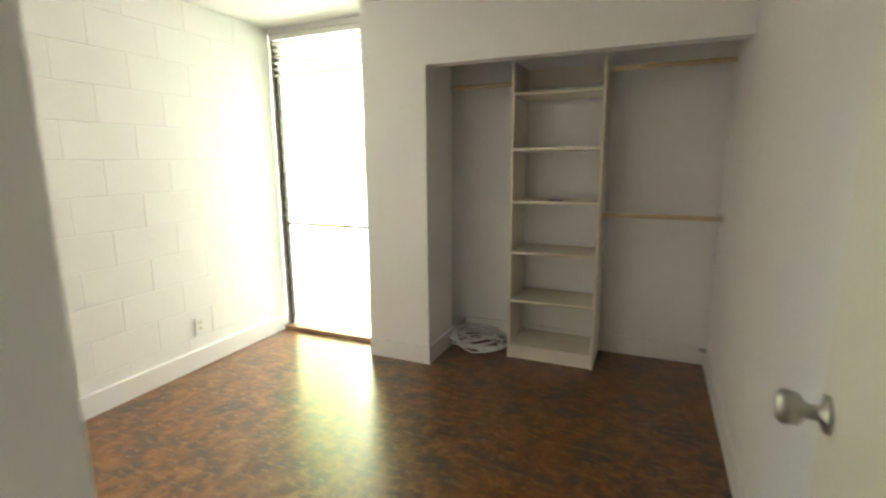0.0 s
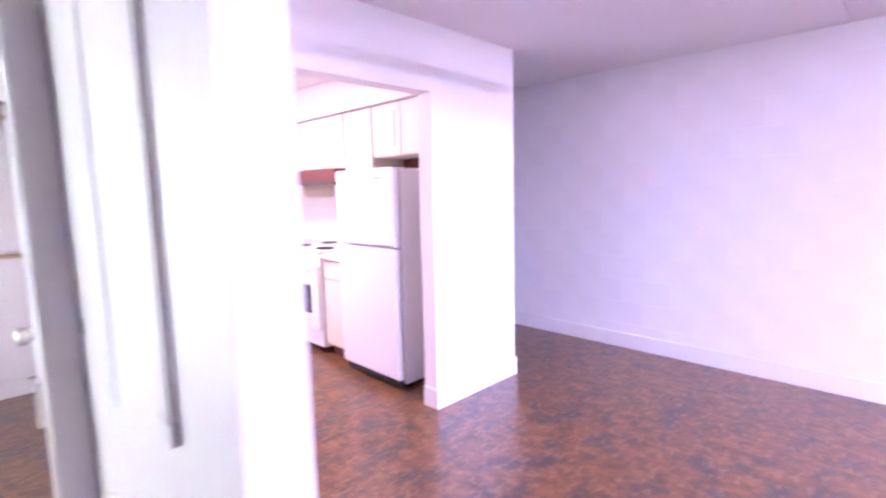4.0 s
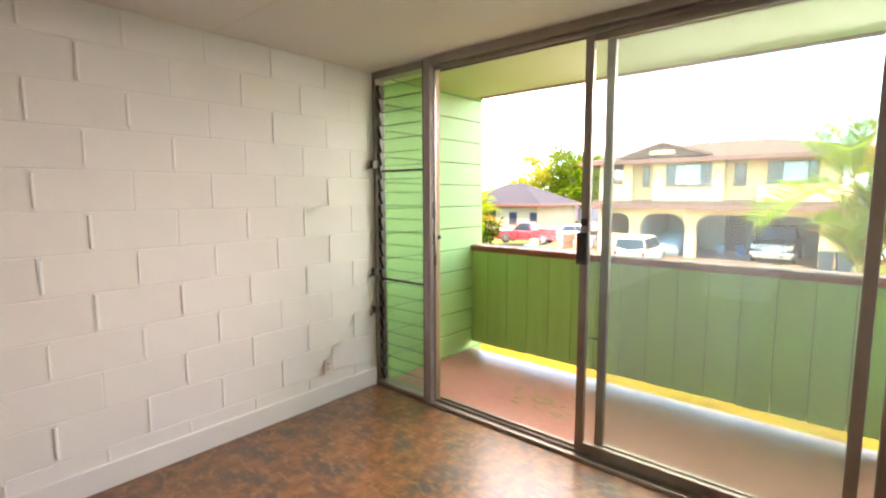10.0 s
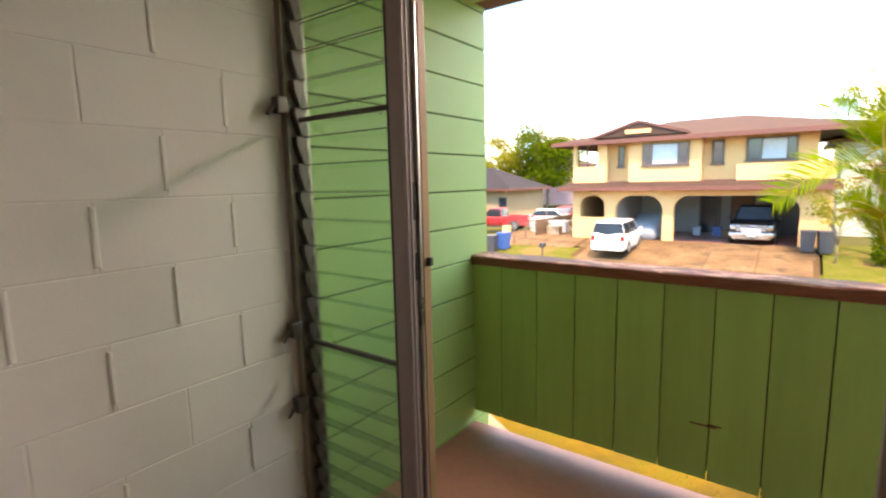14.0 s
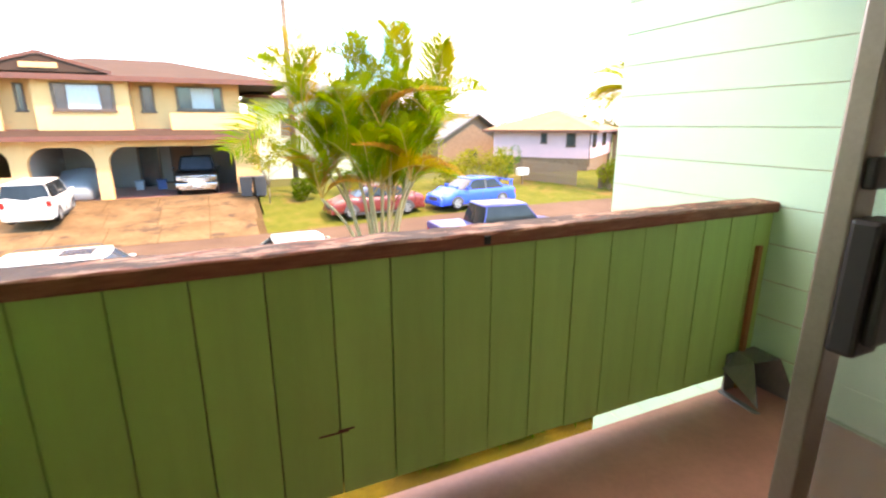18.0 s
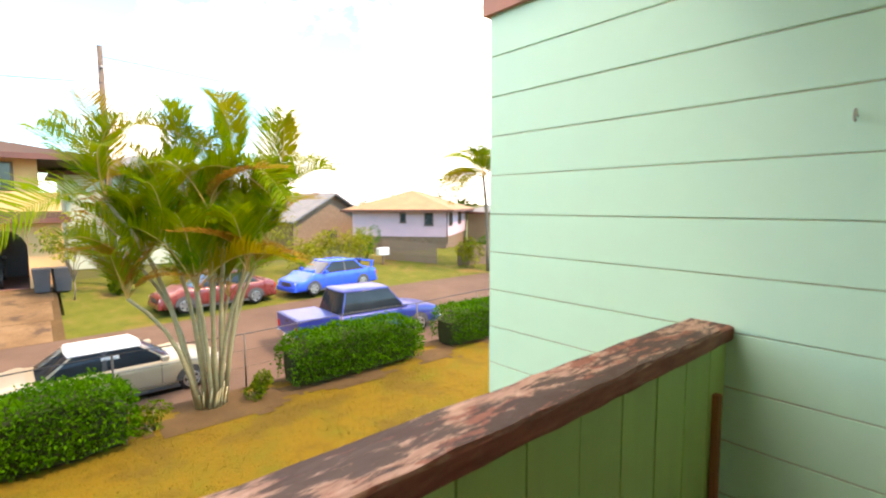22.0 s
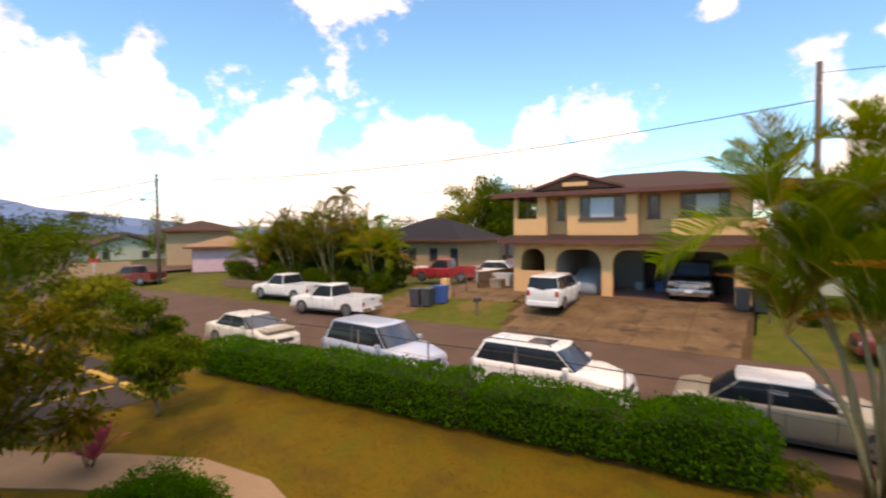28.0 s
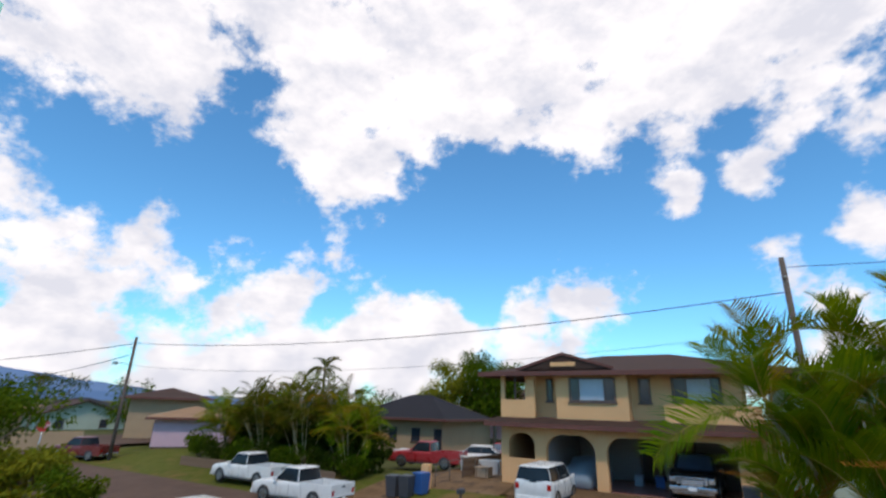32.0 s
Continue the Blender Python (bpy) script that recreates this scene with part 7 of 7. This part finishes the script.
P_WHITE, P_TAN, P_SILVER = paint("white_car_paint", (0.75, 0.74, 0.71)), paint("champagne_car_paint", (0.46, 0.38, 0.27), 0.3, 0.3), paint("pale_blue_silver_paint", (0.46, 0.52, 0.62), 0.3, 0.3)
P_GOLD, P_BLUE, P_NAVY = paint("pale_cream_paint", (0.58, 0.55, 0.47)), paint("bright_blue_paint", (0.008, 0.09, 0.70), 0.25, 0.1), paint("dark_blue_paint", (0.012, 0.026, 0.19), 0.32, 0.1)
P_MAROON, P_BLACK, P_RED = paint("maroon_car_paint", (0.16, 0.025, 0.022)), paint("black_car_paint", (0.012, 0.012, 0.014), 0.2), paint("red_truck_paint", (0.34, 0.03, 0.035))
P_GREY = paint("grey_blue_cover", (0.22, 0.27, 0.31), 0.7)
CGLASS = surface("dark_car_glass", (0.018, 0.024, 0.03), 0.06, var=0.3, scale=1.5, bump=0.0)
# car glass with the sky's bluish reflection put into its base colour
WSHIELD = surface("sky_tinted_windscreen", (0.05, 0.075, 0.11), 0.05, var=0.3, scale=1.0, bump=0.0)
CGLASS.node_tree.nodes["Principled BSDF"].inputs["Specular IOR Level"].default_value = 0.22
TYRE = surface("tyre_rubber", (0.018, 0.017, 0.017), 0.85, var=0.2, bump=0.1)
RIM = surface("alloy_rim", (0.42, 0.42, 0.42), 0.35, 0.9, var=0.1, bump=0.0)
LAMPW = surface("clear_headlamp", (0.75, 0.76, 0.76), 0.12, var=0.05, bump=0.0)
LAMPR = surface("red_tail_lamp", (0.42, 0.02, 0.015), 0.2, var=0.1, bump=0.0)
TRIM = surface("grey_car_plastic", (0.05, 0.05, 0.052), 0.6, var=0.1, bump=0.0)
CHROME = surface("chrome_trim", (0.75, 0.75, 0.74), 0.12, 0.95, var=0.05, bump=0.0)


def wheel(car, x, y, r, w=0.2):
    n = 22
    side = 1 if y > 0 else -1
    bm = bmesh.new()
    prof = [(r * 0.62, -w / 2), (r * 0.93, -w / 2), (r, -w / 2 + 0.035), (r, w / 2 - 0.035), (r * 0.93, w / 2), (r * 0.62, w / 2)]
    loft(bm, [[(x + q * math.cos(2 * math.pi * k / n), y + d, r + q * math.sin(2 * math.pi * k / n)) for k in range(n)] for q, d in prof], cap=True)
    t = part("wheel", bm, TYRE, car, smooth=True)
    bm = bmesh.new()
    face = y + side * (w / 2 + 0.004)
    for k in range(5):
        a = 2 * math.pi * k / 5
        d, s = Vector((math.cos(a), 0, math.sin(a))), Vector((-math.sin(a), 0, math.cos(a))) * 0.045
        c = Vector((x, face, r))
        e = c + d * r * 0.62
        v = [bm.verts.new(c - s * 1.3), bm.verts.new(c + s * 1.3), bm.verts.new(e + s), bm.verts.new(e - s)]
        bm.faces.new(v)
    tube(bm, [(x + r * 0.62 * math.cos(2 * math.pi * k / 18), face - side * 0.01, r + r * 0.62 * math.sin(2 * math.pi * k / 18)) for k in range(19)], 0.022, n=6, caps=False)
    part("rim", bm, RIM, t)


def loft_body(stations, zb):
    """Rings across the car for (x, half width, top z, shoulder drop), smoothed between the stations."""
    fine = []
    for i in range(len(stations) - 1):
        p0, p1, p2, p3 = (stations[max(0, min(len(stations) - 1, i + d))] for d in (-1, 0, 1, 2))
        for k in range(4):
            t = k / 4
            fine.append([0.5 * (2 * b + (c - a) * t * 0.9 + (2 * a - 5 * b + 4 * c - d) * t * t * 0.9 + (3 * b - a - 3 * c + d) * t ** 3 * 0.9) + (c - b) * 0.1 * t for a, b, c, d in zip(p0, p1, p2, p3)])
    fine.append(list(stations[-1]))
    rings = []
    for x, w, zt, sh in fine:
        half = [(0.84, zb), (0.94, zb + 0.05), (0.985, zb + 0.15), (1.0, zb + (zt - zb) * 0.45), (0.998, zt - sh - 0.14), (0.985, zt - sh), (0.955, zt - sh * 0.55), (0.90, zt - sh * 0.25), (0.75, zt - sh * 0.05), (0.35, zt + 0.015)]
        rings.append([(x, -w * k, z) for k, z in half] + [(x, w * k, z) for k, z in half[::-1]])
    return rings


def vehicle(name, label, at, turn, L, W, H, colour, roof=None, belt=0.92, hood=0.95, cabin=(-1.5, 0.75), top=(-0.85, 0.15), deck=None, nose_z=0.72, tail_z=0.85, r=0.32, base=0.36, rack=False, bed=None, front_low=True, clear=0.2, tail_lamp=True, dark_lower=None, category="car", hood_paint=None):
    """A vehicle with its nose to +x. cabin: the x of the glass's foot, back and front; top: the roof's x; bed: x of a pickup's open bed."""
    c = thing(name, label, category, at, "parked vehicles", turn=turn)
    hw, l2 = W / 2, L / 2
    dk = deck if deck is not None else belt
    st = [(-l2, hw * 0.86, tail_z * 0.9, 0.10), (-l2 + 0.07, hw * 0.95, tail_z, 0.10), (-l2 + 0.5, hw, dk, 0.07)]
    st += [(cabin[0], hw, belt, 0.06), (0.0, hw, belt, 0.06), (cabin[1], hw, belt, 0.07), (cabin[1] + 0.35, hw * 0.99, hood, 0.09), (l2 - 0.55, hw * 0.97, nose_z + 0.10, 0.10), (l2 - 0.12, hw * 0.90, nose_z, 0.12), (l2, hw * 0.78, nose_z * 0.86, 0.12)]
    if bed:
        st = [(cabin[0] - 0.12, hw, belt, 0.05)] + st[3:]
    bm = bmesh.new()
    loft(bm, loft_body(st, clear))
    part("body", bm, colour, c, smooth=True)
    if bed:
        bx0, bx1 = bed
        part_b = boxes("bed", [(bx0, bx1, -hw, hw, clear + 0.1, clear + 0.42), (bx0, bx1, -hw, -hw + 0.08, clear + 0.42, dk), (bx0, bx1, hw - 0.08, hw, clear + 0.42, dk), (bx0, bx0 + 0.07, -hw + 0.08, hw - 0.08, clear + 0.42, dk), (bx1 - 0.06, bx1, -hw + 0.08, hw - 0.08, clear + 0.42, dk)], colour, c, 0.012)
        box("tailgate_handle", (bx0 - 0.012, bx0, -0.12, 0.12, dk - 0.16, dk - 0.08), TRIM, part_b)
        box("bed_liner", (bx0 + 0.08, bx1 - 0.07, -hw + 0.09, hw - 0.09, clear + 0.42, clear + 0.44), TRIM, part_b)
    # glass house, roof, pillars
    tw = hw * 0.74
    zt = H - 0.05
    foot = [(cabin[0], hw * 0.90), (cabin[1], hw * 0.88)]
    def on(u, v, s, out=0.006):
        """A point on the glass house's side: u from back to front, v from foot to roof."""
        xa, xb = cabin[0] + (cabin[1] - cabin[0]) * u, top[0] + (top[1] - top[0]) * u
        ya = foot[0][1] + (foot[1][1] - foot[0][1]) * u
        return Vector((xa + (xb - xa) * v, s * (ya + (tw - ya) * v + 0.028 * 4 * v * (1 - v) + out), belt - 0.03 + (zt - belt + 0.03) * v))
    def across(u, v, s, out=0.0):
        """A point on the bowed front (u = 1) or back (u = 0) screen, s from -1 to 1 across."""
        p = on(u, v, 1, 0.0)
        return Vector((p.x + (1 if u else -1) * ((0.09 if u else 0.05) * (1 - s * s) + out), p.y * s, p.z))
    bm = bmesh.new()
    cols = (-1, -0.6, -0.2, 0.2, 0.6, 1)
    loft(bm, [[across(1, v, q) for q in cols] + [across(0, v, -q) for q in cols] for v in (0, 0.25, 0.5, 0.75, 1)])
    gh = part("side_glass", bm, CGLASS, c)
    for s in (1, -1):
        for u, wd in ((0.0, 0.10), (0.47, 0.055), (1.0, 0.05)) if not bed else ((0.0, 0.07), (1.0, 0.05)):
            bm = bmesh.new()
            k = wd / max(0.5, cabin[1] - cabin[0])
            u0, u1 = max(0, u - k), min(1, u + k)
            loft(bm, [[on(u0, v, s), on(u1, v, s), on(u1, v, s, -0.03), on(u0, v, s, -0.03)] for v in (0, 0.25, 0.5, 0.75, 1)])
            part("pillar", bm, colour if u != 0.47 else TRIM, c)
        box("mirror", (cabin[1] - 0.28, cabin[1] - 0.12, s * (hw + 0.02), s * (hw + 0.17), belt + 0.02, belt + 0.14), colour, c, 0.02)
        boxes("door_seam", [(0.0 + cabin[0] * 0.1 + d, 0.012 + cabin[0] * 0.1 + d, s * hw * 0.985, s * hw * 1.004, clear + 0.16, belt - 0.08) for d in (-0.95 if not bed else -0.75, 0.05, 0.95 if not bed else 0.85)], TRIM, c)
        for d in (-0.82, 0.18) if not bed else (-0.6,):
            box("door_handle", (cabin[0] * 0.1 + d, cabin[0] * 0.1 + d + 0.16, s * hw * 1.0, s * (hw + 0.025), belt - 0.19, belt - 0.155), colour, c, 0.008)
        box("side_skirt", (-l2 * 0.52, l2 * 0.52, s * hw * 0.93, s * hw * 0.99, clear - 0.03, clear + 0.05), dark_lower or TRIM, c)
    # windscreen and rear screen sit just proud of the glass house
    for u0, u1, nm, m in ((1.0, 1.0, "windscreen", WSHIELD), (0.0, 0.0, "rear_window", CGLASS)):
        bm = bmesh.new()
        cc = (-0.86, -0.5, -0.17, 0.17, 0.5, 0.86)
        loft(bm, [[across(u0, v, q, 0.008) for q in cc] + [across(u0, v, q, -0.004) for q in cc[::-1]] for v in (0.08, 0.5, 0.94)])
        part(nm, bm, m, c)
    bm = bmesh.new()
    def lid(k, dz, grow):
        return [Vector((top[1] + grow - 0.12 * (1 - k) + 0.09 * (1 - q * q) * k, tw * q * k + grow * q * 0.2, zt + dz)) for q in cols] + [Vector((top[0] - grow + 0.12 * (1 - k) - 0.05 * (1 - q * q) * k, -tw * q * k - grow * q * 0.2, zt + dz)) for q in cols]
    loft(bm, [lid(1, -0.025, 0.05), lid(1, 0.0, 0.045), lid(0.97, 0.022, 0.02), lid(0.86, 0.042, 0.0), lid(0.5, 0.05, -0.1)])
    part("roof", bm, roof or colour, c, smooth=True)
    if rack:
        for s in (1, -1):
            bar("roof_rail", [(top[0] + 0.1, s * tw * 0.88, H + 0.02), (top[0] + 0.2, s * tw * 0.88, H + 0.06), (top[1] - 0.25, s * tw * 0.88, H + 0.06), (top[1] - 0.15, s * tw * 0.88, H + 0.01)], 0.018, TRIM, c, n=6)
        box("sunroof", (top[1] - 1.0, top[1] - 0.25, -tw * 0.55, tw * 0.55, H - 0.004, H + 0.006), WSHIELD, c)
    # lamps, bumpers, grille, plate
    for s in (1, -1):
        box("headlight", (l2 - 0.16, l2 - 0.01, s * hw * 0.46, s * hw * 0.80, nose_z * 0.66, nose_z * 0.86), LAMPW, c, 0.02)
        if tail_lamp:
            bx = bed[0] if bed else -l2
            box("tail_light", (bx - 0.012, bx + 0.06, s * hw * 0.74, s * hw * 0.93, tail_z * 0.64, tail_z * 0.86), LAMPR, c, 0.01)
    box("front_bumper", (l2 - 0.10, l2 + 0.05, -hw * 0.84, hw * 0.84, clear + 0.02, nose_z * 0.58), colour if front_low else CHROME, c, 0.03)
    boxes("grille", [(l2 - 0.03, l2 + 0.012, -hw * 0.42, hw * 0.42, nose_z * 0.60, nose_z * 0.84)], TRIM if front_low else CHROME, c, 0.01)
    bx = bed[0] if bed else -l2
    box("rear_bumper", (bx - 0.06, bx + 0.10, -hw * 0.9, hw * 0.9, clear + 0.04, clear + 0.26), CHROME if bed else colour, c, 0.03)
    box("number_plate", (bx - 0.068, bx - 0.06, -0.15, 0.15, clear + 0.10, clear + 0.22), BASE, c)
    if hood_paint:
        box("bonnet_panel", (cabin[1] + 0.12, l2 - 0.25, -hw * 0.78, hw * 0.78, hood - 0.10, hood - 0.0), hood_paint, c, 0.03)
    for x in (-l2 + L * 0.20, l2 - L * 0.19):
        for s in (1, -1):
            bm = bmesh.new()
            pr = [(x + (r + 0.06) * math.cos(a), r + (r + 0.06) * math.sin(a)) for a in np.linspace(0, math.pi, 11)]
            prism(bm, pr, s * (hw - 0.16), s * (hw + 0.003), "y")
            part("wheel_arch", bm, TRIM, c)
            wheel(c, x, s * (hw - 0.10), r)
    return c


G = ground_z
SEDAN = dict(L=4.75, W=1.78, H=1.42, belt=0.93, hood=0.95, cabin=(-1.62, 1.05), top=(-0.98, 0.35), deck=0.98, nose_z=0.72, tail_z=0.90, r=0.31)
SUV = dict(L=4.45, W=1.80, H=1.60, belt=1.05, hood=1.05, cabin=(-2.18, 0.98), top=(-1.85, 0.38), deck=1.06, nose_z=0.85, tail_z=1.05, r=0.34)
s = vehicle("sedan", "champagne sedan with pale roof parked behind the hedge", (3.2, 15.0, G(3.2, 15.0)), 2, colour=P_TAN, roof=P_WHITE, **SEDAN)
note = boxes("window_notice", [(-0.42, -0.06, -0.745, -0.735, 0.96, 1.24)], BASE, s)
boxes("notice_print", [(-0.36, -0.12, -0.748, -0.745, 1.15, 1.19), (-0.30, -0.18, -0.748, -0.745, 1.0, 1.11)], CURT, note)
vehicle("estate_car", "white estate car with roof rails and sunroof", (-2.45, 14.6, G(-2.45, 14.6)), 0, colour=P_WHITE, rack=True, **SUV)
vehicle("sport_utility_car", "pale blue-silver sport utility car parked at the kerb", (-8.45, 14.1, G(-8.45, 14.1)), -5, colour=P_SILVER, **{**SUV, "L": 4.55, "W": 1.9, "H": 1.72})
vehicle("sedan", "cream sedan with a tan bonnet parked at the kerb", (-15.9, 14.0, G(-15.9, 14.0)), -2, colour=P_GOLD, hood_paint=P_TAN, **SEDAN)
PICK = dict(L=5.2, W=1.78, H=1.68, belt=1.05, hood=1.06, cabin=(-0.55, 1.05), top=(-0.42, 0.45), deck=1.08, nose_z=0.88, tail_z=1.0, r=0.36, clear=0.30, category="truck")
vehicle("pickup_truck", "white pickup truck parked across the street", (-17.1, 20.0, G(-17.1, 20.0)), 185, colour=P_WHITE, bed=(-2.6, -0.65), **PICK)
vehicle("pickup_truck", "white flatbed pickup parked on the verge", (-23.5, 21.9, G(-23.5, 21.9)), 183, colour=P_WHITE, bed=(-2.6, -0.65), **PICK)
vehicle("pickup_truck", "faded red pickup parked far down the street", (-43.6, 21.4, G(-43.6, 21.4)), 198, colour=P_MAROON, bed=(-2.6, -0.65), **PICK)
navy = vehicle("pickup_truck", "dark blue pickup truck with a flat bed cover", (10.5, 15.1, G(10.5, 15.1)), -3, colour=P_NAVY, **{**PICK, "L": 5.5, "W": 1.9, "H": 1.82, "cabin": (-1.3, 1.2), "top": (-1.08, 0.55)}, bed=(-2.75, -1.42), front_low=False)
box("bed_cover", (-2.70, -1.45, -0.88, 0.88, 1.06, 1.10), P_NAVY, navy, 0.015)
bc = vehicle("sports_sedan", "bright blue sports sedan with a rear wing", (12.5, 21.6, G(12.5, 21.6)), 189, colour=P_BLUE, **{**SEDAN, "L": 4.6, "H": 1.46, "hood": 1.0})
boxes("rear_wing", [(-2.25, -1.98, -0.72, 0.72, 1.22, 1.26), (-2.2, -2.02, -0.70, -0.66, 0.95, 1.22), (-2.2, -2.02, 0.66, 0.70, 0.95, 1.22)], P_BLUE, bc, 0.008)
box("bonnet_scoop", (0.95, 1.35, -0.3, 0.3, 0.97, 1.05), P_BLUE, bc, 0.02)
vehicle("sedan", "old maroon sedan parked behind the palm", (7.4, 21.8, G(7.4, 21.8)), 184, colour=P_MAROON, **{**SEDAN, "L": 4.5})
VAN = dict(L=3.95, W=1.69, H=1.64, belt=1.02, hood=1.0, cabin=(-1.93, 1.05), top=(-1.82, 0.55), deck=1.03, nose_z=0.86, tail_z=1.1, r=0.31)
vehicle("compact_van", "white boxy compact van parked on the driveway", (-6.05, 24.6, G(-6.05, 24.6)), 92, colour=P_WHITE, category="van", **VAN)
bt = vehicle("pickup_truck", "large black pickup in the carport with chrome grille", (-0.3, 29.6, CARPORT_Z), -90, colour=P_BLACK, **{**PICK, "L": 5.2, "W": 2.0, "H": 1.9, "belt": 1.2, "hood": 1.25, "nose_z": 1.08, "r": 0.4}, bed=(-2.6, -0.65), front_low=False)
for z in (0.74, 0.85, 0.96):
    box("grille_bar", (2.60, 2.645, -0.60, 0.60, z, z + 0.06), CHROME, bt, 0.008)
for y in (-0.62, 0.56):
    box("grille_end", (2.60, 2.64, y, y + 0.06, 0.72, 1.04), CHROME, bt, 0.008)
for y in (-0.92, 0.66):
    box("lamp_surround", (2.56, 2.615, y, y + 0.26, 0.80, 1.0), CHROME, bt, 0.015)
box("front_bumper", (2.58, 2.70, -0.96, 0.96, 0.46, 0.64), CHROME, bt, 0.03)
box("number_plate", (2.70, 2.706, -0.17, 0.17, 0.48, 0.62), P_WHITE, bt, 0.003)
cov = thing("covered_car", "car under a grey-blue cover in the carport", "car", (-5.55, 29.4, CARPORT_Z), "parked vehicles", turn=-90)
bm = bmesh.new()
loft(bm, [[(x, -w, 0.06), (x, -w * 0.97, z * 0.55), (x, -w * 0.78, z * 0.93), (x, 0, z), (x, w * 0.78, z * 0.93), (x, w * 0.97, z * 0.55), (x, w, 0.06)] for x, w, z in ((-2.2, 0.7, 0.75), (-1.9, 0.86, 0.98), (-1.2, 0.9, 1.22), (-0.6, 0.9, 1.38), (0.3, 0.9, 1.4), (1.0, 0.9, 1.08), (1.8, 0.86, 0.9), (2.2, 0.68, 0.62))])
part("cover", bm, P_GREY, cov, smooth=True)
vehicle("pickup_truck", "red and white pickup by the dark-roofed house", (-17.2, 31.4, G(-17.2, 31.4)), 190, colour=P_RED, hood_paint=P_WHITE, bed=(-2.6, -0.65), **PICK)
vehicle("sedan", "red car parked deep in the side driveway", (-14.0, 37.0, G(-14.0, 37)), -95, colour=P_RED, **SEDAN)
vehicle("sedan", "white car parked beside the board fence", (-14.6, 33.8, G(-14.6, 33.8)), 200, colour=P_WHITE, **SEDAN)

# ---- single blocks of the painted walls, and the courses of the green walls ----
def block_mesh(name, w, h, d, material, bevel=0.003):
    """A block face, bevelled, standing d proud of the wall, in the plane x = 0, middle at the origin, facing +x."""
    v, f = [], []
    for x, k in ((0.0, 0.0), (d * 0.3, 0.0), (d, bevel)):
        v += [(x, -w / 2 + k, -h / 2 + k), (x, w / 2 - k, -h / 2 + k), (x, w / 2 - k, h / 2 - k), (x, -w / 2 + k, h / 2 - k)]
    for a in (0, 4):
        f += [(a + i, a + (i + 1) % 4, a + 4 + (i + 1) % 4, a + 4 + i) for i in range(4)]
    f.append((8, 9, 10, 11))
    return raw(name, v, f, material)


def block_wall(parent, x, side, y0, y1, material, rng):
    full = block_mesh("block", 0.4066 - 0.0015, COURSE - 0.001, 0.0023, material)
    cut = {}
    for c in range(12):
        y = y1 - (0.045 if c % 2 else 0.245)
        a = y1
        while a > y0 + 0.02:
            b = max(y0, y)
            w = a - b
            if w > 0.03:
                key = round(w, 3)
                me = full if abs(w - 0.4066) < 1e-3 else cut.setdefault(key, block_mesh("block", w - 0.0015, COURSE - 0.001, 0.0023, material))
                ob = put("block", me, parent, Matrix.Translation((x + side * rng.uniform(-0.0006, 0.0003), (a + b) / 2, (c + 0.5) * COURSE + 0.014)) @ pose(0, 0, 0, 0, 0, 0 if side > 0 else 180))
            a, y = b, y - 0.4066


rb = random.Random(7)


def beads(parent, x, y0, y1, material, rng):
    """Upright mortar beads that stand proud of the paint at the joints between blocks."""
    mesh = raw("mortar_bead", [(0, -0.007, -0.094), (0, 0.007, -0.094), (0.0055, 0.004, -0.091), (0.0055, -0.004, -0.091), (0, -0.007, 0.094), (0, 0.007, 0.094), (0.0055, 0.004, 0.091), (0.0055, -0.004, 0.091)], [(0, 1, 2, 3), (1, 5, 6, 2), (3, 2, 6, 7), (0, 3, 7, 4), (4, 7, 6, 5)], material)
    for c in range(12):
        y = -(0.045 if c % 2 else 0.245)
        while y > y0:
            if y < y1 and rng.random() < 0.8:
                put("mortar_bead", mesh, parent, Matrix.Translation((x, y, (c + 0.5) * COURSE + 0.014)) @ Matrix.Diagonal((rng.uniform(0.45, 0.95), rng.uniform(0.8, 1.3), rng.uniform(0.8, 1.0), 1)))
            y -= 0.4066


block_wall(wall_west, -0.004, 1, -7.6, 0.0, WHITE, rb)
beads(wall_west, -0.0012, -2.3, 0.0, WHITE, rb)
block_wall(wall_bed_east, 7.084, -1, -7.42, -4.58, WHITE, rb)


def courses(parent, x, side, y0, y1, z0, z1, material=GREENB, gap=0.005):
    k = math.floor(z0 / COURSE)
    me = block_mesh("course", y1 - y0, COURSE - gap, 0.007, material, 0.0025)
    while (k + 1) * COURSE < z1 + 0.01:
        put("course", me, parent, Matrix.Translation((x + side * rb.uniform(-0.0025, 0), (y0 + y1) / 2, (k + 0.5) * COURSE - 0.014)) @ pose(0, 0, 0, 0, 0, 0 if side > 0 else 180))
        k += 1


courses(wall_bal_left, -0.004, 1, 0.0, 1.404, -2.85, 2.69, GREENL, 0.007)
courses(wall_bal_right, 3.634, -1, 0.06, 2.42, -2.85, 2.69)
courses(wall_neighbour, -3.664, 1, 0.06, 2.3, -2.85, 5.5)
